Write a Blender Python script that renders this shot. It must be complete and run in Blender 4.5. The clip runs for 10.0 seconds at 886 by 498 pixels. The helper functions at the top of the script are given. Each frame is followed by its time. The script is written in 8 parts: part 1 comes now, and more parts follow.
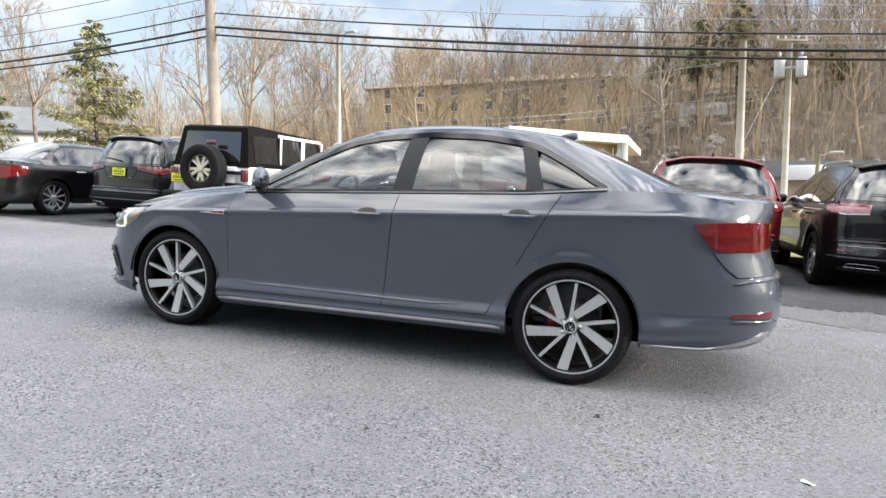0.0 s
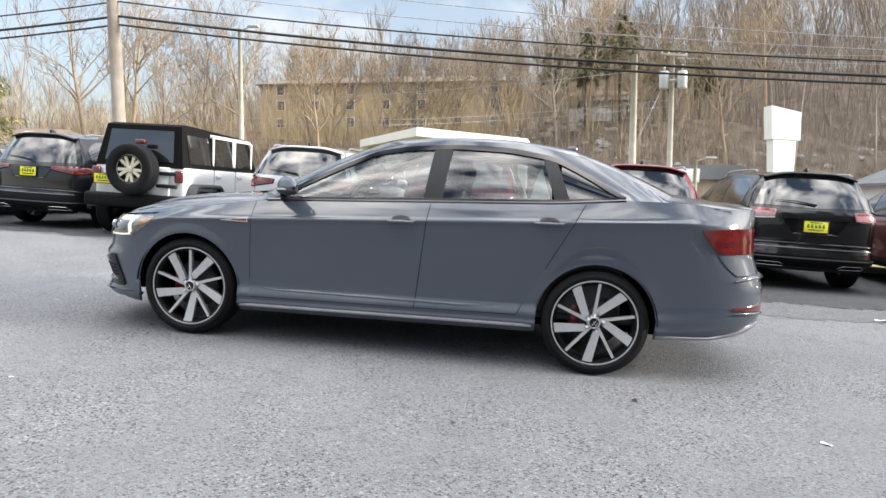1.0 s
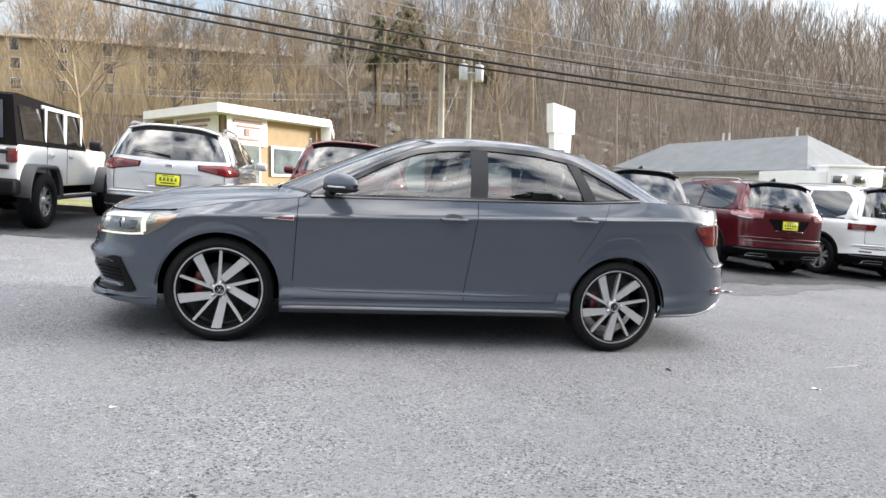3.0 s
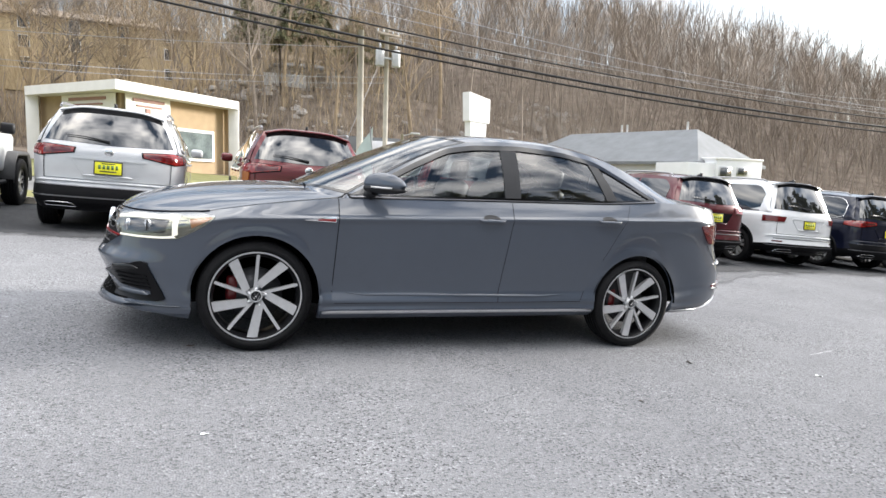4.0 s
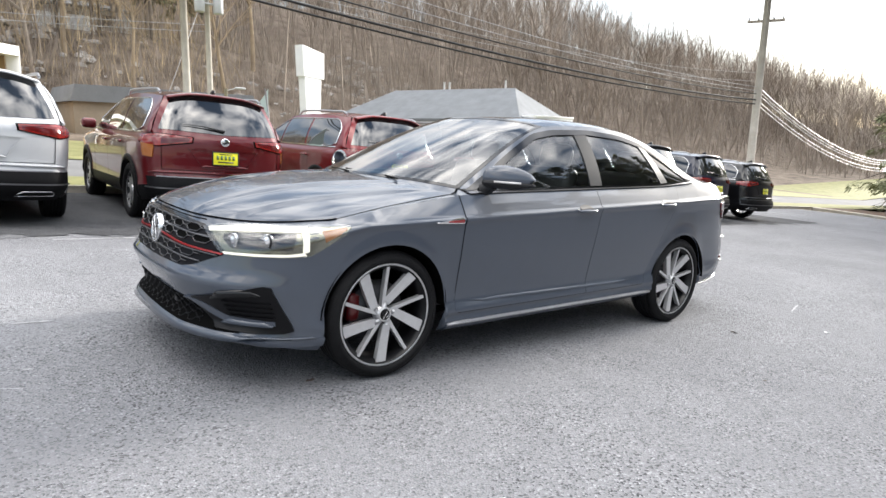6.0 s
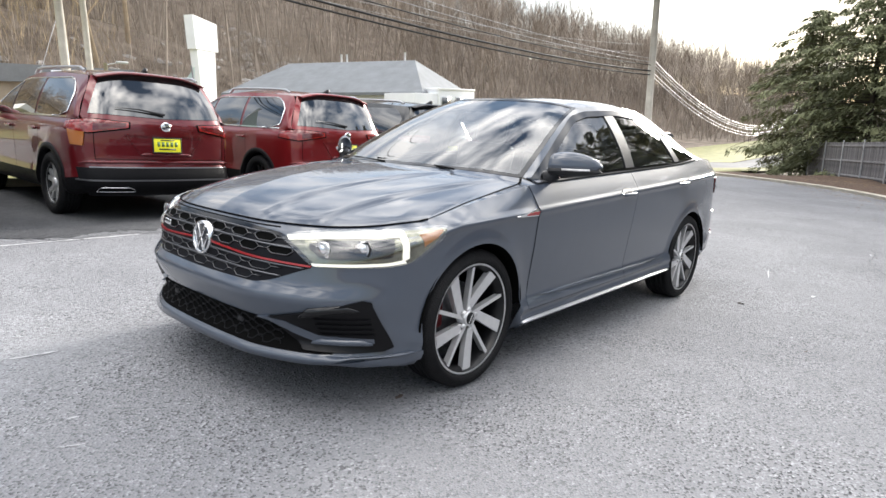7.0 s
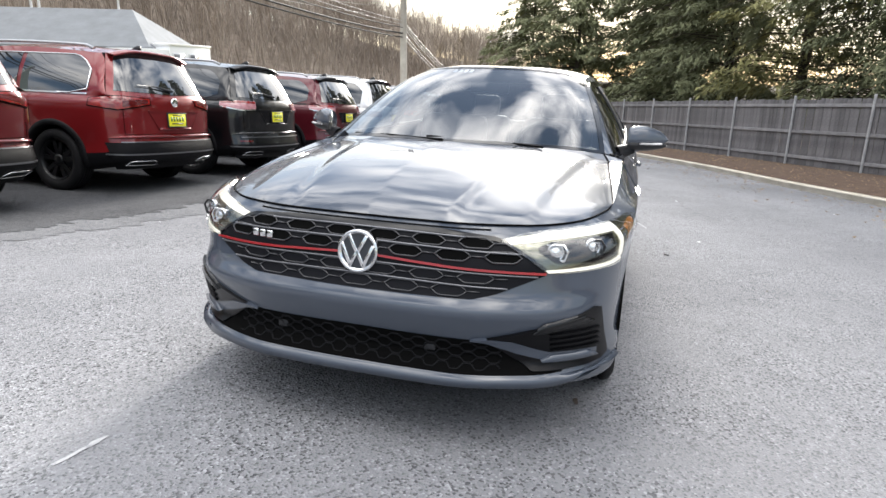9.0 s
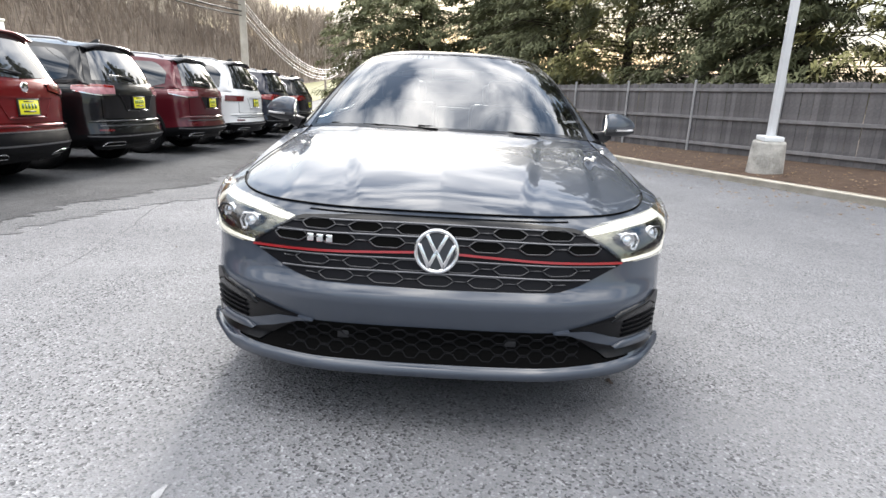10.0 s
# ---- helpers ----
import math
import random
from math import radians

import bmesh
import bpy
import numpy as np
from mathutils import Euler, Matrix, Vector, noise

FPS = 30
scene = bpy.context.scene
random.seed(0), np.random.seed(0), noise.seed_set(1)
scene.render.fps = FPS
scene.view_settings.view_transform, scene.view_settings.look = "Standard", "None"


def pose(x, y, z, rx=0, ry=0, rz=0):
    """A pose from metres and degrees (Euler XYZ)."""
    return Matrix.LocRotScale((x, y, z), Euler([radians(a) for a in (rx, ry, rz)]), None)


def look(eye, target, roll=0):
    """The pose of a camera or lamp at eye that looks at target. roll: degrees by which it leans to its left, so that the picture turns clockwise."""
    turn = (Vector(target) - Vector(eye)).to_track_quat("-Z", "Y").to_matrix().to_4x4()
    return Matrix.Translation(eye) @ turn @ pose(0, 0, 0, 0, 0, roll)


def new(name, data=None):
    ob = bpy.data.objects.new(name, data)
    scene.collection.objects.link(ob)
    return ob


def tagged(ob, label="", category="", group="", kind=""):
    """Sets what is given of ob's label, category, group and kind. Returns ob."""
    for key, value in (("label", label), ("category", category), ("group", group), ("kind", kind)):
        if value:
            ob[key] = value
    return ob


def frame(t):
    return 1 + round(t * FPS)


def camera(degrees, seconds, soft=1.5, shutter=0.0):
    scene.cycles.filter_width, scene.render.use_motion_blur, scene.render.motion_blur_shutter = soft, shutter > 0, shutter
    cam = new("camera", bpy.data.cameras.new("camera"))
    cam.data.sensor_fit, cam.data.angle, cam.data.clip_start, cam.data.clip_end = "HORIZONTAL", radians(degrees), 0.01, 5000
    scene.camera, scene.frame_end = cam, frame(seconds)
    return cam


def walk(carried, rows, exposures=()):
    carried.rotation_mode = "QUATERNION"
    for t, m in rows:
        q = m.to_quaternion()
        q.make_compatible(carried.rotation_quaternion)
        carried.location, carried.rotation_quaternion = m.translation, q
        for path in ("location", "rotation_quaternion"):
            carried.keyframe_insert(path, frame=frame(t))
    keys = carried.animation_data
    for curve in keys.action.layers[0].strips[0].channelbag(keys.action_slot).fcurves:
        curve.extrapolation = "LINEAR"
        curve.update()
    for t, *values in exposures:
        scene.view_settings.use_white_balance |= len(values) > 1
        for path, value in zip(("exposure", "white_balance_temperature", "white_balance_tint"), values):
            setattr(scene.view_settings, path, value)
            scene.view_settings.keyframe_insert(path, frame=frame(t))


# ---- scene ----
cam = camera(71.2, 10.0)
METRES, EYE, TURN = 9.031, 0.8862, -161.191
ROWS = [
    (0.0, 0.0, 0.0, 0.0, 0.01, -3.89, -0.22),
    (0.5, -0.0474, -0.0158, 0.0019, -4.82, -3.79, -0.21),
    (1.0, -0.0963, -0.0188, 0.0059, -10.01, -3.93, -0.25),
    (1.5, -0.1504, -0.0245, 0.0081, -15.24, -4.24, -0.36),
    (2.0, -0.1991, -0.0147, 0.0092, -20.59, -4.72, -0.54),
    (2.5, -0.2443, 0.0034, 0.0131, -25.77, -5.12, -0.77),
    (4.0, -0.365, 0.0913, 0.0259, -39.92, -6.63, -1.74),
    (4.5, -0.396, 0.1267, 0.0305, -44.23, -7.34, -1.89),
    (5.0, -0.4166, 0.1721, 0.0357, -48.52, -8.21, -1.89),
    (5.5, -0.4448, 0.2188, 0.0399, -53.01, -9.23, -1.77),
    (7.0, -0.4899, 0.3671, 0.05, -67.61, -12.54, -0.36),
    (7.5, -0.4932, 0.4198, 0.052, -72.99, -13.74, -0.04),
    (8.0, -0.4973, 0.4713, 0.0525, -78.73, -14.4, -0.07),
    (8.5, -0.4952, 0.5207, 0.053, -85.02, -15.11, -0.47),
    (9.0, -0.4852, 0.5665, 0.0537, -92.32, -15.73, -1.09),
    (9.5, -0.4807, 0.6127, 0.0553, -99.93, -16.26, -1.58),
    (10.0, -0.4619, 0.6501, 0.0542, -107.17, -16.86, -1.87),
]
EXPOSURES = [(0.0, 2.6), (10.0, 2.7)]
walk(cam, [(t, pose(-1.784, 4.282, EYE, 0, 0, TURN) @ pose(METRES * x, METRES * y, METRES * z, 90 + pitch, roll, yaw))
           for t, x, y, z, yaw, pitch, roll in ROWS], EXPOSURES)

# ---- sky and sun ----
SUN_AZ, SUN_EL = radians(-177.0), radians(16.0)
CLOUD_LOW, CLOUD_HIGH, SUN_GLOW = 0.085, 1.70, 0.28
world = bpy.data.worlds.new("sky")
scene.world = world
world.use_nodes = True
wn, wl = world.node_tree.nodes, world.node_tree.links
wn.clear()
w_out, w_bg, w_sky = wn.new("ShaderNodeOutputWorld"), wn.new("ShaderNodeBackground"), wn.new("ShaderNodeTexSky")
w_sky.sky_type, w_sky.sun_disc = "NISHITA", False
w_sky.sun_elevation, w_sky.sun_rotation = SUN_EL, radians(90) - SUN_AZ
w_sky.air_density, w_sky.dust_density = 1.0, 0.6
w_tc, w_map = wn.new("ShaderNodeTexCoord"), wn.new("ShaderNodeMapping")
w_map.inputs["Scale"].default_value = (1.0, 1.0, 1.7)
w_noise = wn.new("ShaderNodeTexNoise")
w_noise.inputs["Scale"].default_value, w_noise.inputs["Detail"].default_value = 4.6, 4.0
w_noise.inputs["Roughness"].default_value = 0.50
w_ramp = wn.new("ShaderNodeValToRGB")
w_ramp.color_ramp.elements[0].position, w_ramp.color_ramp.elements[1].position = 0.36, 0.74
w_mix = wn.new("ShaderNodeMix")
w_mix.data_type = "RGBA"
# broken cloud: brightest overhead and towards the sun, dim at the horizon away from it
w_sep, w_rng, w_mul = wn.new("ShaderNodeSeparateXYZ"), wn.new("ShaderNodeMapRange"), wn.new("ShaderNodeVectorMath")
w_rng.inputs["To Min"].default_value, w_rng.inputs["To Max"].default_value = CLOUD_LOW, CLOUD_HIGH
w_mul.operation = "SCALE"
w_dot, w_pow, w_sum = wn.new("ShaderNodeVectorMath"), wn.new("ShaderNodeMath"), wn.new("ShaderNodeMath")
w_dot.operation, w_pow.operation, w_sum.operation = "DOT_PRODUCT", "POWER", "MULTIPLY_ADD"
w_dot.inputs[1].default_value = (math.cos(SUN_AZ) * math.cos(SUN_EL), math.sin(SUN_AZ) * math.cos(SUN_EL), math.sin(SUN_EL))
w_pow.use_clamp, w_pow.inputs[1].default_value = True, 4.0
w_sum.inputs[1].default_value = SUN_GLOW
w_dotc = wn.new("ShaderNodeClamp")
wl.new(w_tc.outputs["Generated"], w_dot.inputs[0])
wl.new(w_dot.outputs["Value"], w_dotc.inputs["Value"])
wl.new(w_dotc.outputs["Result"], w_pow.inputs[0])
wl.new(w_pow.outputs[0], w_sum.inputs[0])
w_tone = wn.new("ShaderNodeMix")
w_tone.data_type = "RGBA"
w_tone.inputs["A"].default_value, w_tone.inputs["B"].default_value = (11.3, 11.4, 11.8, 1), (11.9, 11.4, 10.7, 1)
wl.new(w_tc.outputs["Generated"], w_sep.inputs[0])
w_curve = wn.new("ShaderNodeMath")
w_curve.operation, w_curve.use_clamp, w_curve.inputs[1].default_value = "POWER", True, 2.0
w_zc = wn.new("ShaderNodeClamp")
wl.new(w_sep.outputs["Z"], w_zc.inputs["Value"])
wl.new(w_zc.outputs["Result"], w_curve.inputs[0])
wl.new(w_curve.outputs[0], w_rng.inputs["Value"])
wl.new(w_rng.outputs["Result"], w_sum.inputs[2])
wl.new(w_sum.outputs[0], w_mul.inputs["Scale"])
wl.new(w_ramp.outputs["Color"], w_tone.inputs["Factor"])
wl.new(w_tone.outputs["Result"], w_mul.inputs[0])
wl.new(w_mul.outputs["Vector"], w_mix.inputs["B"])
wl.new(w_tc.outputs["Generated"], w_map.inputs["Vector"])
wl.new(w_map.outputs["Vector"], w_noise.inputs["Vector"])
wl.new(w_noise.outputs["Fac"], w_ramp.inputs["Fac"])
# haze: the cloud closes towards the horizon
w_low, w_max = wn.new("ShaderNodeMapRange"), wn.new("ShaderNodeMath")
w_low.inputs["From Min"].default_value, w_low.inputs["From Max"].default_value = 0.10, 0.42
w_low.inputs["To Min"].default_value, w_low.inputs["To Max"].default_value = 0.6, 0.0
w_max.operation = "MAXIMUM"
wl.new(w_sep.outputs["Z"], w_low.inputs["Value"])
wl.new(w_low.outputs["Result"], w_max.inputs[0])
wl.new(w_ramp.outputs["Color"], w_max.inputs[1])
wl.new(w_max.outputs[0], w_mix.inputs["Factor"])
w_dim = wn.new("ShaderNodeVectorMath")
w_dim.operation = "SCALE"
w_dim.inputs["Scale"].default_value = 0.45
wl.new(w_sky.outputs["Color"], w_dim.inputs[0])
wl.new(w_dim.outputs["Vector"], w_mix.inputs["A"])
wl.new(w_mix.outputs["Result"], w_bg.inputs["Color"])
w_bg.inputs["Strength"].default_value = 0.085
wl.new(w_bg.outputs["Background"], w_out.inputs["Surface"])

sun_data = bpy.data.lights.new("sun", "SUN")
sun_data.energy, sun_data.angle, sun_data.color = 1.3, radians(12), (1.0, 0.95, 0.88)
sun = new("sun", sun_data)
sun.matrix_world = look((math.cos(SUN_AZ) * 60, math.sin(SUN_AZ) * 60, math.tan(SUN_EL) * 60), (0, 0, 0))

# ---- the lie of the land ----
SLOPE_X, SLOPE_Y = 0.0624, -0.017


def smooth(a, b, x):
    t = min(1.0, max(0.0, (x - a) / (b - a)))
    return t * t * (3 - 2 * t)


def lot(x, y):
    return SLOPE_X * x + SLOPE_Y * y


def gz(x, y):
    """Height of the ground."""
    xx = max(-70.0, min(45.0, x))
    yy = max(-20.0, min(20.0, y))
    z = SLOPE_X * xx + SLOPE_Y * yy
    z += 0.045 * max(0.0, min(25.0, -20.0 - y))
    ridge = float(np.interp(x, [-320, -230, -160, -125, -92, -60, -20, 20, 80], [18, 23, 27, 31, 35, 34, 30, 20, 9]))
    foot = -43.0 - 24.0 * smooth(-2, 6, x)
    z += 8.2 * smooth(foot, foot - 16.0, y) * (0.35 + 0.65 * smooth(-60, -15, x)) * smooth(75, 40, x)
    back = 46.0 * smooth(-45, -18, x)
    z += max(0.0, ridge - 6.0) * smooth(-46 - back, -128 - back * 0.5, y)
    return z


def place(x, y, heading, dz=0.0):
    """A pose on the sloping lot: heading in degrees of the thing's x axis."""
    up = Vector((-SLOPE_X, -SLOPE_Y, 1)).normalized()
    f = Vector((math.cos(radians(heading)), math.sin(radians(heading)), 0))
    f = (f - up * f.dot(up)).normalized()
    m = Matrix((f, up.cross(f), up)).transposed().to_4x4()
    m.translation = (x, y, lot(x, y) + dz)
    return m


# ---- materials ----
def mat(name, colour, rough=0.6, metal=0.0, coat=0.0, vary=0.0, scale=8.0, bump=0.0, bump_scale=40.0, second=None, spec=0.5, coat_rough=0.03, detail=6.0, thresh=None, random_tint=0.0):
    """A principled material whose colour wanders between two tones at two scales, with fine relief."""
    m = bpy.data.materials.new(name)
    m.use_nodes = True
    nt = m.node_tree
    b = nt.nodes["Principled BSDF"]
    b.inputs["Base Color"].default_value = (*colour, 1)
    b.inputs["Roughness"].default_value, b.inputs["Metallic"].default_value = rough, metal
    b.inputs["Coat Weight"].default_value, b.inputs["Coat Roughness"].default_value = coat, coat_rough
    b.inputs["Specular IOR Level"].default_value = spec
    tc = nt.nodes.new("ShaderNodeTexCoord")
    last = None
    if vary or second:
        n1, n2 = nt.nodes.new("ShaderNodeTexNoise"), nt.nodes.new("ShaderNodeTexNoise")
        n1.inputs["Scale"].default_value, n1.inputs["Detail"].default_value = scale, detail
        n2.inputs["Scale"].default_value, n2.inputs["Detail"].default_value = scale * 9.0, 3.0
        add = nt.nodes.new("ShaderNodeMath")
        add.operation = "MULTIPLY_ADD"
        add.inputs[1].default_value = 0.35
        nt.links.new(tc.outputs["Object"], n1.inputs["Vector"])
        nt.links.new(tc.outputs["Object"], n2.inputs["Vector"])
        nt.links.new(n2.outputs["Fac"], add.inputs[0])
        nt.links.new(n1.outputs["Fac"], add.inputs[2])
        rmp = nt.nodes.new("ShaderNodeValToRGB")
        lo, hi = thresh or (0.42, 0.92)
        rmp.color_ramp.elements[0].position, rmp.color_ramp.elements[1].position = lo, hi
        c2 = second or tuple(min(1.0, c * (1 + vary)) for c in colour)
        c1 = colour if second else tuple(c * (1 - vary) for c in colour)
        rmp.color_ramp.elements[0].color, rmp.color_ramp.elements[1].color = (*c1, 1), (*c2, 1)
        nt.links.new(add.outputs[0], rmp.inputs["Fac"])
        last = rmp.outputs["Color"]
    if random_tint:
        info, hsv = nt.nodes.new("ShaderNodeObjectInfo"), nt.nodes.new("ShaderNodeHueSaturation")
        mr = nt.nodes.new("ShaderNodeMapRange")
        mr.inputs["To Min"].default_value, mr.inputs["To Max"].default_value = 1 - random_tint, 1 + random_tint
        nt.links.new(info.outputs["Random"], mr.inputs["Value"])
        nt.links.new(mr.outputs["Result"], hsv.inputs["Value"])
        if last:
            nt.links.new(last, hsv.inputs["Color"])
        else:
            hsv.inputs["Color"].default_value = (*colour, 1)
        last = hsv.outputs["Color"]
    if last:
        nt.links.new(last, b.inputs["Base Color"])
    if bump:
        nb, bp = nt.nodes.new("ShaderNodeTexNoise"), nt.nodes.new("ShaderNodeBump")
        nb.inputs["Scale"].default_value, nb.inputs["Detail"].default_value = bump_scale, 4.0
        bp.inputs["Strength"].default_value, bp.inputs["Distance"].default_value = bump, 0.02
        nt.links.new(tc.outputs["Object"], nb.inputs["Vector"])
        nt.links.new(nb.outputs["Fac"], bp.inputs["Height"])
        nt.links.new(bp.outputs["Normal"], b.inputs["Normal"])
    return m


def glass(name, tint, gloss=1.0, ior=1.5):
    """A thin pane: clear or tinted, with a mirror reflection that grows at grazing angles."""
    m = bpy.data.materials.new(name)
    m.use_nodes = True
    nt = m.node_tree
    nt.nodes.clear()
    out, mix = nt.nodes.new("ShaderNodeOutputMaterial"), nt.nodes.new("ShaderNodeMixShader")
    tr, gl, fr = nt.nodes.new("ShaderNodeBsdfTransparent"), nt.nodes.new("ShaderNodeBsdfGlossy"), nt.nodes.new("ShaderNodeLayerWeight")
    power, span = nt.nodes.new("ShaderNodeMath"), nt.nodes.new("ShaderNodeMapRange")
    tr.inputs["Color"].default_value = (*tint, 1)
    gl.inputs["Roughness"].default_value = 0.015
    gl.inputs["Color"].default_value = (gloss, gloss, gloss, 1)
    fr.inputs["Blend"].default_value = 0.5
    power.operation = "POWER"
    power.inputs[1].default_value = 4.0
    span.inputs["To Min"].default_value = 2.0 * ((ior - 1) / (ior + 1)) ** 2
    nt.links.new(fr.outputs["Facing"], power.inputs[0])
    nt.links.new(power.outputs[0], span.inputs["Value"])
    nt.links.new(span.outputs["Result"], mix.inputs["Fac"])
    nt.links.new(tr.outputs["BSDF"], mix.inputs[1])
    nt.links.new(gl.outputs["BSDF"], mix.inputs[2])
    nt.links.new(mix.outputs["Shader"], out.inputs["Surface"])
    return m


def paint(name, colour, rough=0.35, metal=0.25, ior=1.5):
    m = mat(name, colour, rough=rough, metal=metal, coat=1.0, vary=0.05, scale=1.5, coat_rough=0.015)
    m.node_tree.nodes["Principled BSDF"].inputs["Coat IOR"].default_value = ior
    m.node_tree.nodes["Principled BSDF"].inputs["Specular IOR Level"].default_value = 0.2
    return m


def glow(name, colour, strength):
    m = mat(name, tuple(0.5 * c for c in colour), 0.3)
    b = m.node_tree.nodes["Principled BSDF"]
    b.inputs["Emission Color"].default_value = (*colour, 1)
    b.inputs["Emission Strength"].default_value = strength
    return m


GREY = paint("slate grey paint", (0.050, 0.061, 0.083), 0.5, 0.0, 1.60)
WHITE = paint("white paint", (0.72, 0.73, 0.74), 0.35, 0.0)
SILVER = paint("silver white paint", (0.52, 0.53, 0.55), 0.3, 0.2)
RED = paint("dark red paint", (0.105, 0.006, 0.009), 0.3, 0.3)
RED_B = paint("bright red paint", (0.165, 0.009, 0.011), 0.3, 0.3)
MAROON = paint("maroon paint", (0.085, 0.008, 0.014), 0.3, 0.3)
BLACK = paint("black paint", (0.004, 0.004, 0.005), 0.3, 0.0)
NAVY = paint("navy paint", (0.006, 0.008, 0.022), 0.3, 0.2)
GRAPHITE = paint("graphite paint", (0.011, 0.012, 0.015), 0.3, 0.1)
PIANO = mat("gloss black plastic", (0.004, 0.004, 0.005), 0.10, spec=0.45)
PLASTIC = mat("black plastic", (0.005, 0.005, 0.006), 0.5, spec=0.12, vary=0.2, scale=20, bump=0.15, bump_scale=300)
TRIM = mat("matt black trim", (0.016, 0.016, 0.018), 0.45, spec=0.3)
GAP = mat("shadow gap rubber", (0.003, 0.003, 0.003), 0.9, spec=0.05)
RUBBER = mat("tyre rubber", (0.007, 0.007, 0.008), 0.7, spec=0.2, vary=0.25, scale=14, bump=0.3, bump_scale=120)
CHROME = mat("chrome", (0.78, 0.78, 0.79), 0.12, 1.0)
ALLOY = mat("machined alloy", (0.58, 0.58, 0.59), 0.32, 0.55, vary=0.06, scale=30)
ALLOY_DARK = mat("dark alloy", (0.007, 0.007, 0.008), 0.3, spec=0.3)
STEEL = mat("brake disc steel", (0.06, 0.06, 0.065), 0.45, 0.6, vary=0.2, scale=20)
CALIPER = mat("red brake caliper", (0.13, 0.006, 0.008), 0.35, coat=0.4)
REDLINE = mat("red grille strip", (0.30, 0.012, 0.016), 0.3, coat=0.5)
LENS_RED = mat("red lamp lens", (0.11, 0.005, 0.006), 0.12, coat=1.0, vary=0.35, scale=12)
LENS_DARK = mat("dark red lamp lens", (0.085, 0.005, 0.006), 0.12, coat=1.0)
LENS_BRIGHT = mat("bright red lamp lens", (0.20, 0.011, 0.009), 0.12, coat=1.0, vary=0.5, scale=10)
LENS_PINK = mat("pale pink lamp lens", (0.42, 0.20, 0.22), 0.15, coat=1.0, vary=0.3, scale=14)
LENS_CLEAR = mat("clear lamp lens", (0.62, 0.60, 0.60), 0.15, coat=1.0, vary=0.2, scale=20)
AMBER = mat("amber reflector", (0.30, 0.115, 0.022), 0.15, coat=1.0)
AMBER_DARK = mat("amber signal lens", (0.34, 0.12, 0.030), 0.15, coat=1.0)
LAMP_GLASS = glass("lamp cover glass", (0.93, 0.94, 0.95))
GLASS = glass("window glass", (0.56, 0.60, 0.61), ior=1.52)
SHIELD = glass("windscreen glass", (0.40, 0.44, 0.45), ior=1.62)
TINT = glass("tinted glass", (0.05, 0.055, 0.06))
SEAT = mat("black seat leather", (0.020, 0.020, 0.021), 0.5, vary=0.2, scale=12, bump=0.2, bump_scale=90)
CABIN = mat("dark cabin trim", (0.028, 0.028, 0.030), 0.65, vary=0.2, scale=10)
LINER = mat("grey headlining", (0.32, 0.32, 0.31), 0.9)
PILLAR = mat("dark grey satin pillar film", (0.030, 0.031, 0.034), 0.5, spec=0.15, vary=0.1, scale=10)
DRL = glow("daytime running light", (1.0, 0.96, 0.84), 0.135)
PLATE_Y = mat("yellow plate card", (0.78, 0.74, 0.02), 0.45)
PLATE_B = mat("dark print", (0.02, 0.02, 0.015), 0.6)
PLATE_G = mat("green print", (0.10, 0.18, 0.05), 0.6)
PRIVACY = mat("privacy glass", (0.012, 0.013, 0.014), 0.02, coat=1.0, spec=1.0)
SATIN = mat("satin silver trim", (0.46, 0.46, 0.48), 0.3, 0.8, vary=0.06, scale=9)


# ---- mesh helpers ----
def mesh_of(name, verts, faces, material, smooth_faces=True):
    me = bpy.data.meshes.new(name)
    me.from_pydata([tuple(float(c) for c in v) for v in verts], [], [tuple(int(i) for i in f) for f in faces])
    me.materials.append(material)
    if smooth_faces:
        me.polygons.foreach_set("use_smooth", [True] * len(me.polygons))
    me.update()
    return me


def part(name, geo, material, parent=None, label="", smooth_faces=True, sharp=None):
    """One mesh object, under a thing where a parent is given."""
    ob = new(name, mesh_of(name, geo[0], geo[1], material, smooth_faces))
    if sharp:
        ob.data.set_sharp_from_angle(angle=radians(sharp))
    if parent is not None:
        ob.parent = parent
    if label:
        tagged(ob, label)
    return ob


def thing(name, label, category, m=None, group="", kind=""):
    ob = new(name)
    ob.empty_display_size = 0.2
    if m is not None:
        ob.matrix_world = m
    return tagged(ob, label, category, group, kind)


def mirrored(geo):
    return [(x, -y, z) for x, y, z in geo[0]], [tuple(reversed(f)) for f in geo[1]]


def both(name, geo, material, parent, label=""):
    a = part(name, geo, material, parent, label)
    b = part(name, mirrored(geo), material, parent, label)
    return a, b


def joined(*geos):
    v, f = [], []
    for gv, gf in geos:
        n = len(v)
        v += [tuple(p) for p in gv]
        f += [tuple(i + n for i in q) for q in gf]
    return v, f


def moved(geo, m):
    return [tuple(m @ Vector(p)) for p in geo[0]], geo[1]


def grid_geo(g, flip=False, closed_u=False):
    """Quads over an array of points [n, m, 3]."""
    n, m = g.shape[:2]
    f = []
    for i in range(n - (0 if closed_u else 1)):
        for j in range(m - 1):
            a, b = i * m + j, ((i + 1) % n) * m + j
            q = (a, b, b + 1, a + 1)
            f.append(q[::-1] if flip else q)
    return [tuple(p) for p in g.reshape(-1, 3)], f


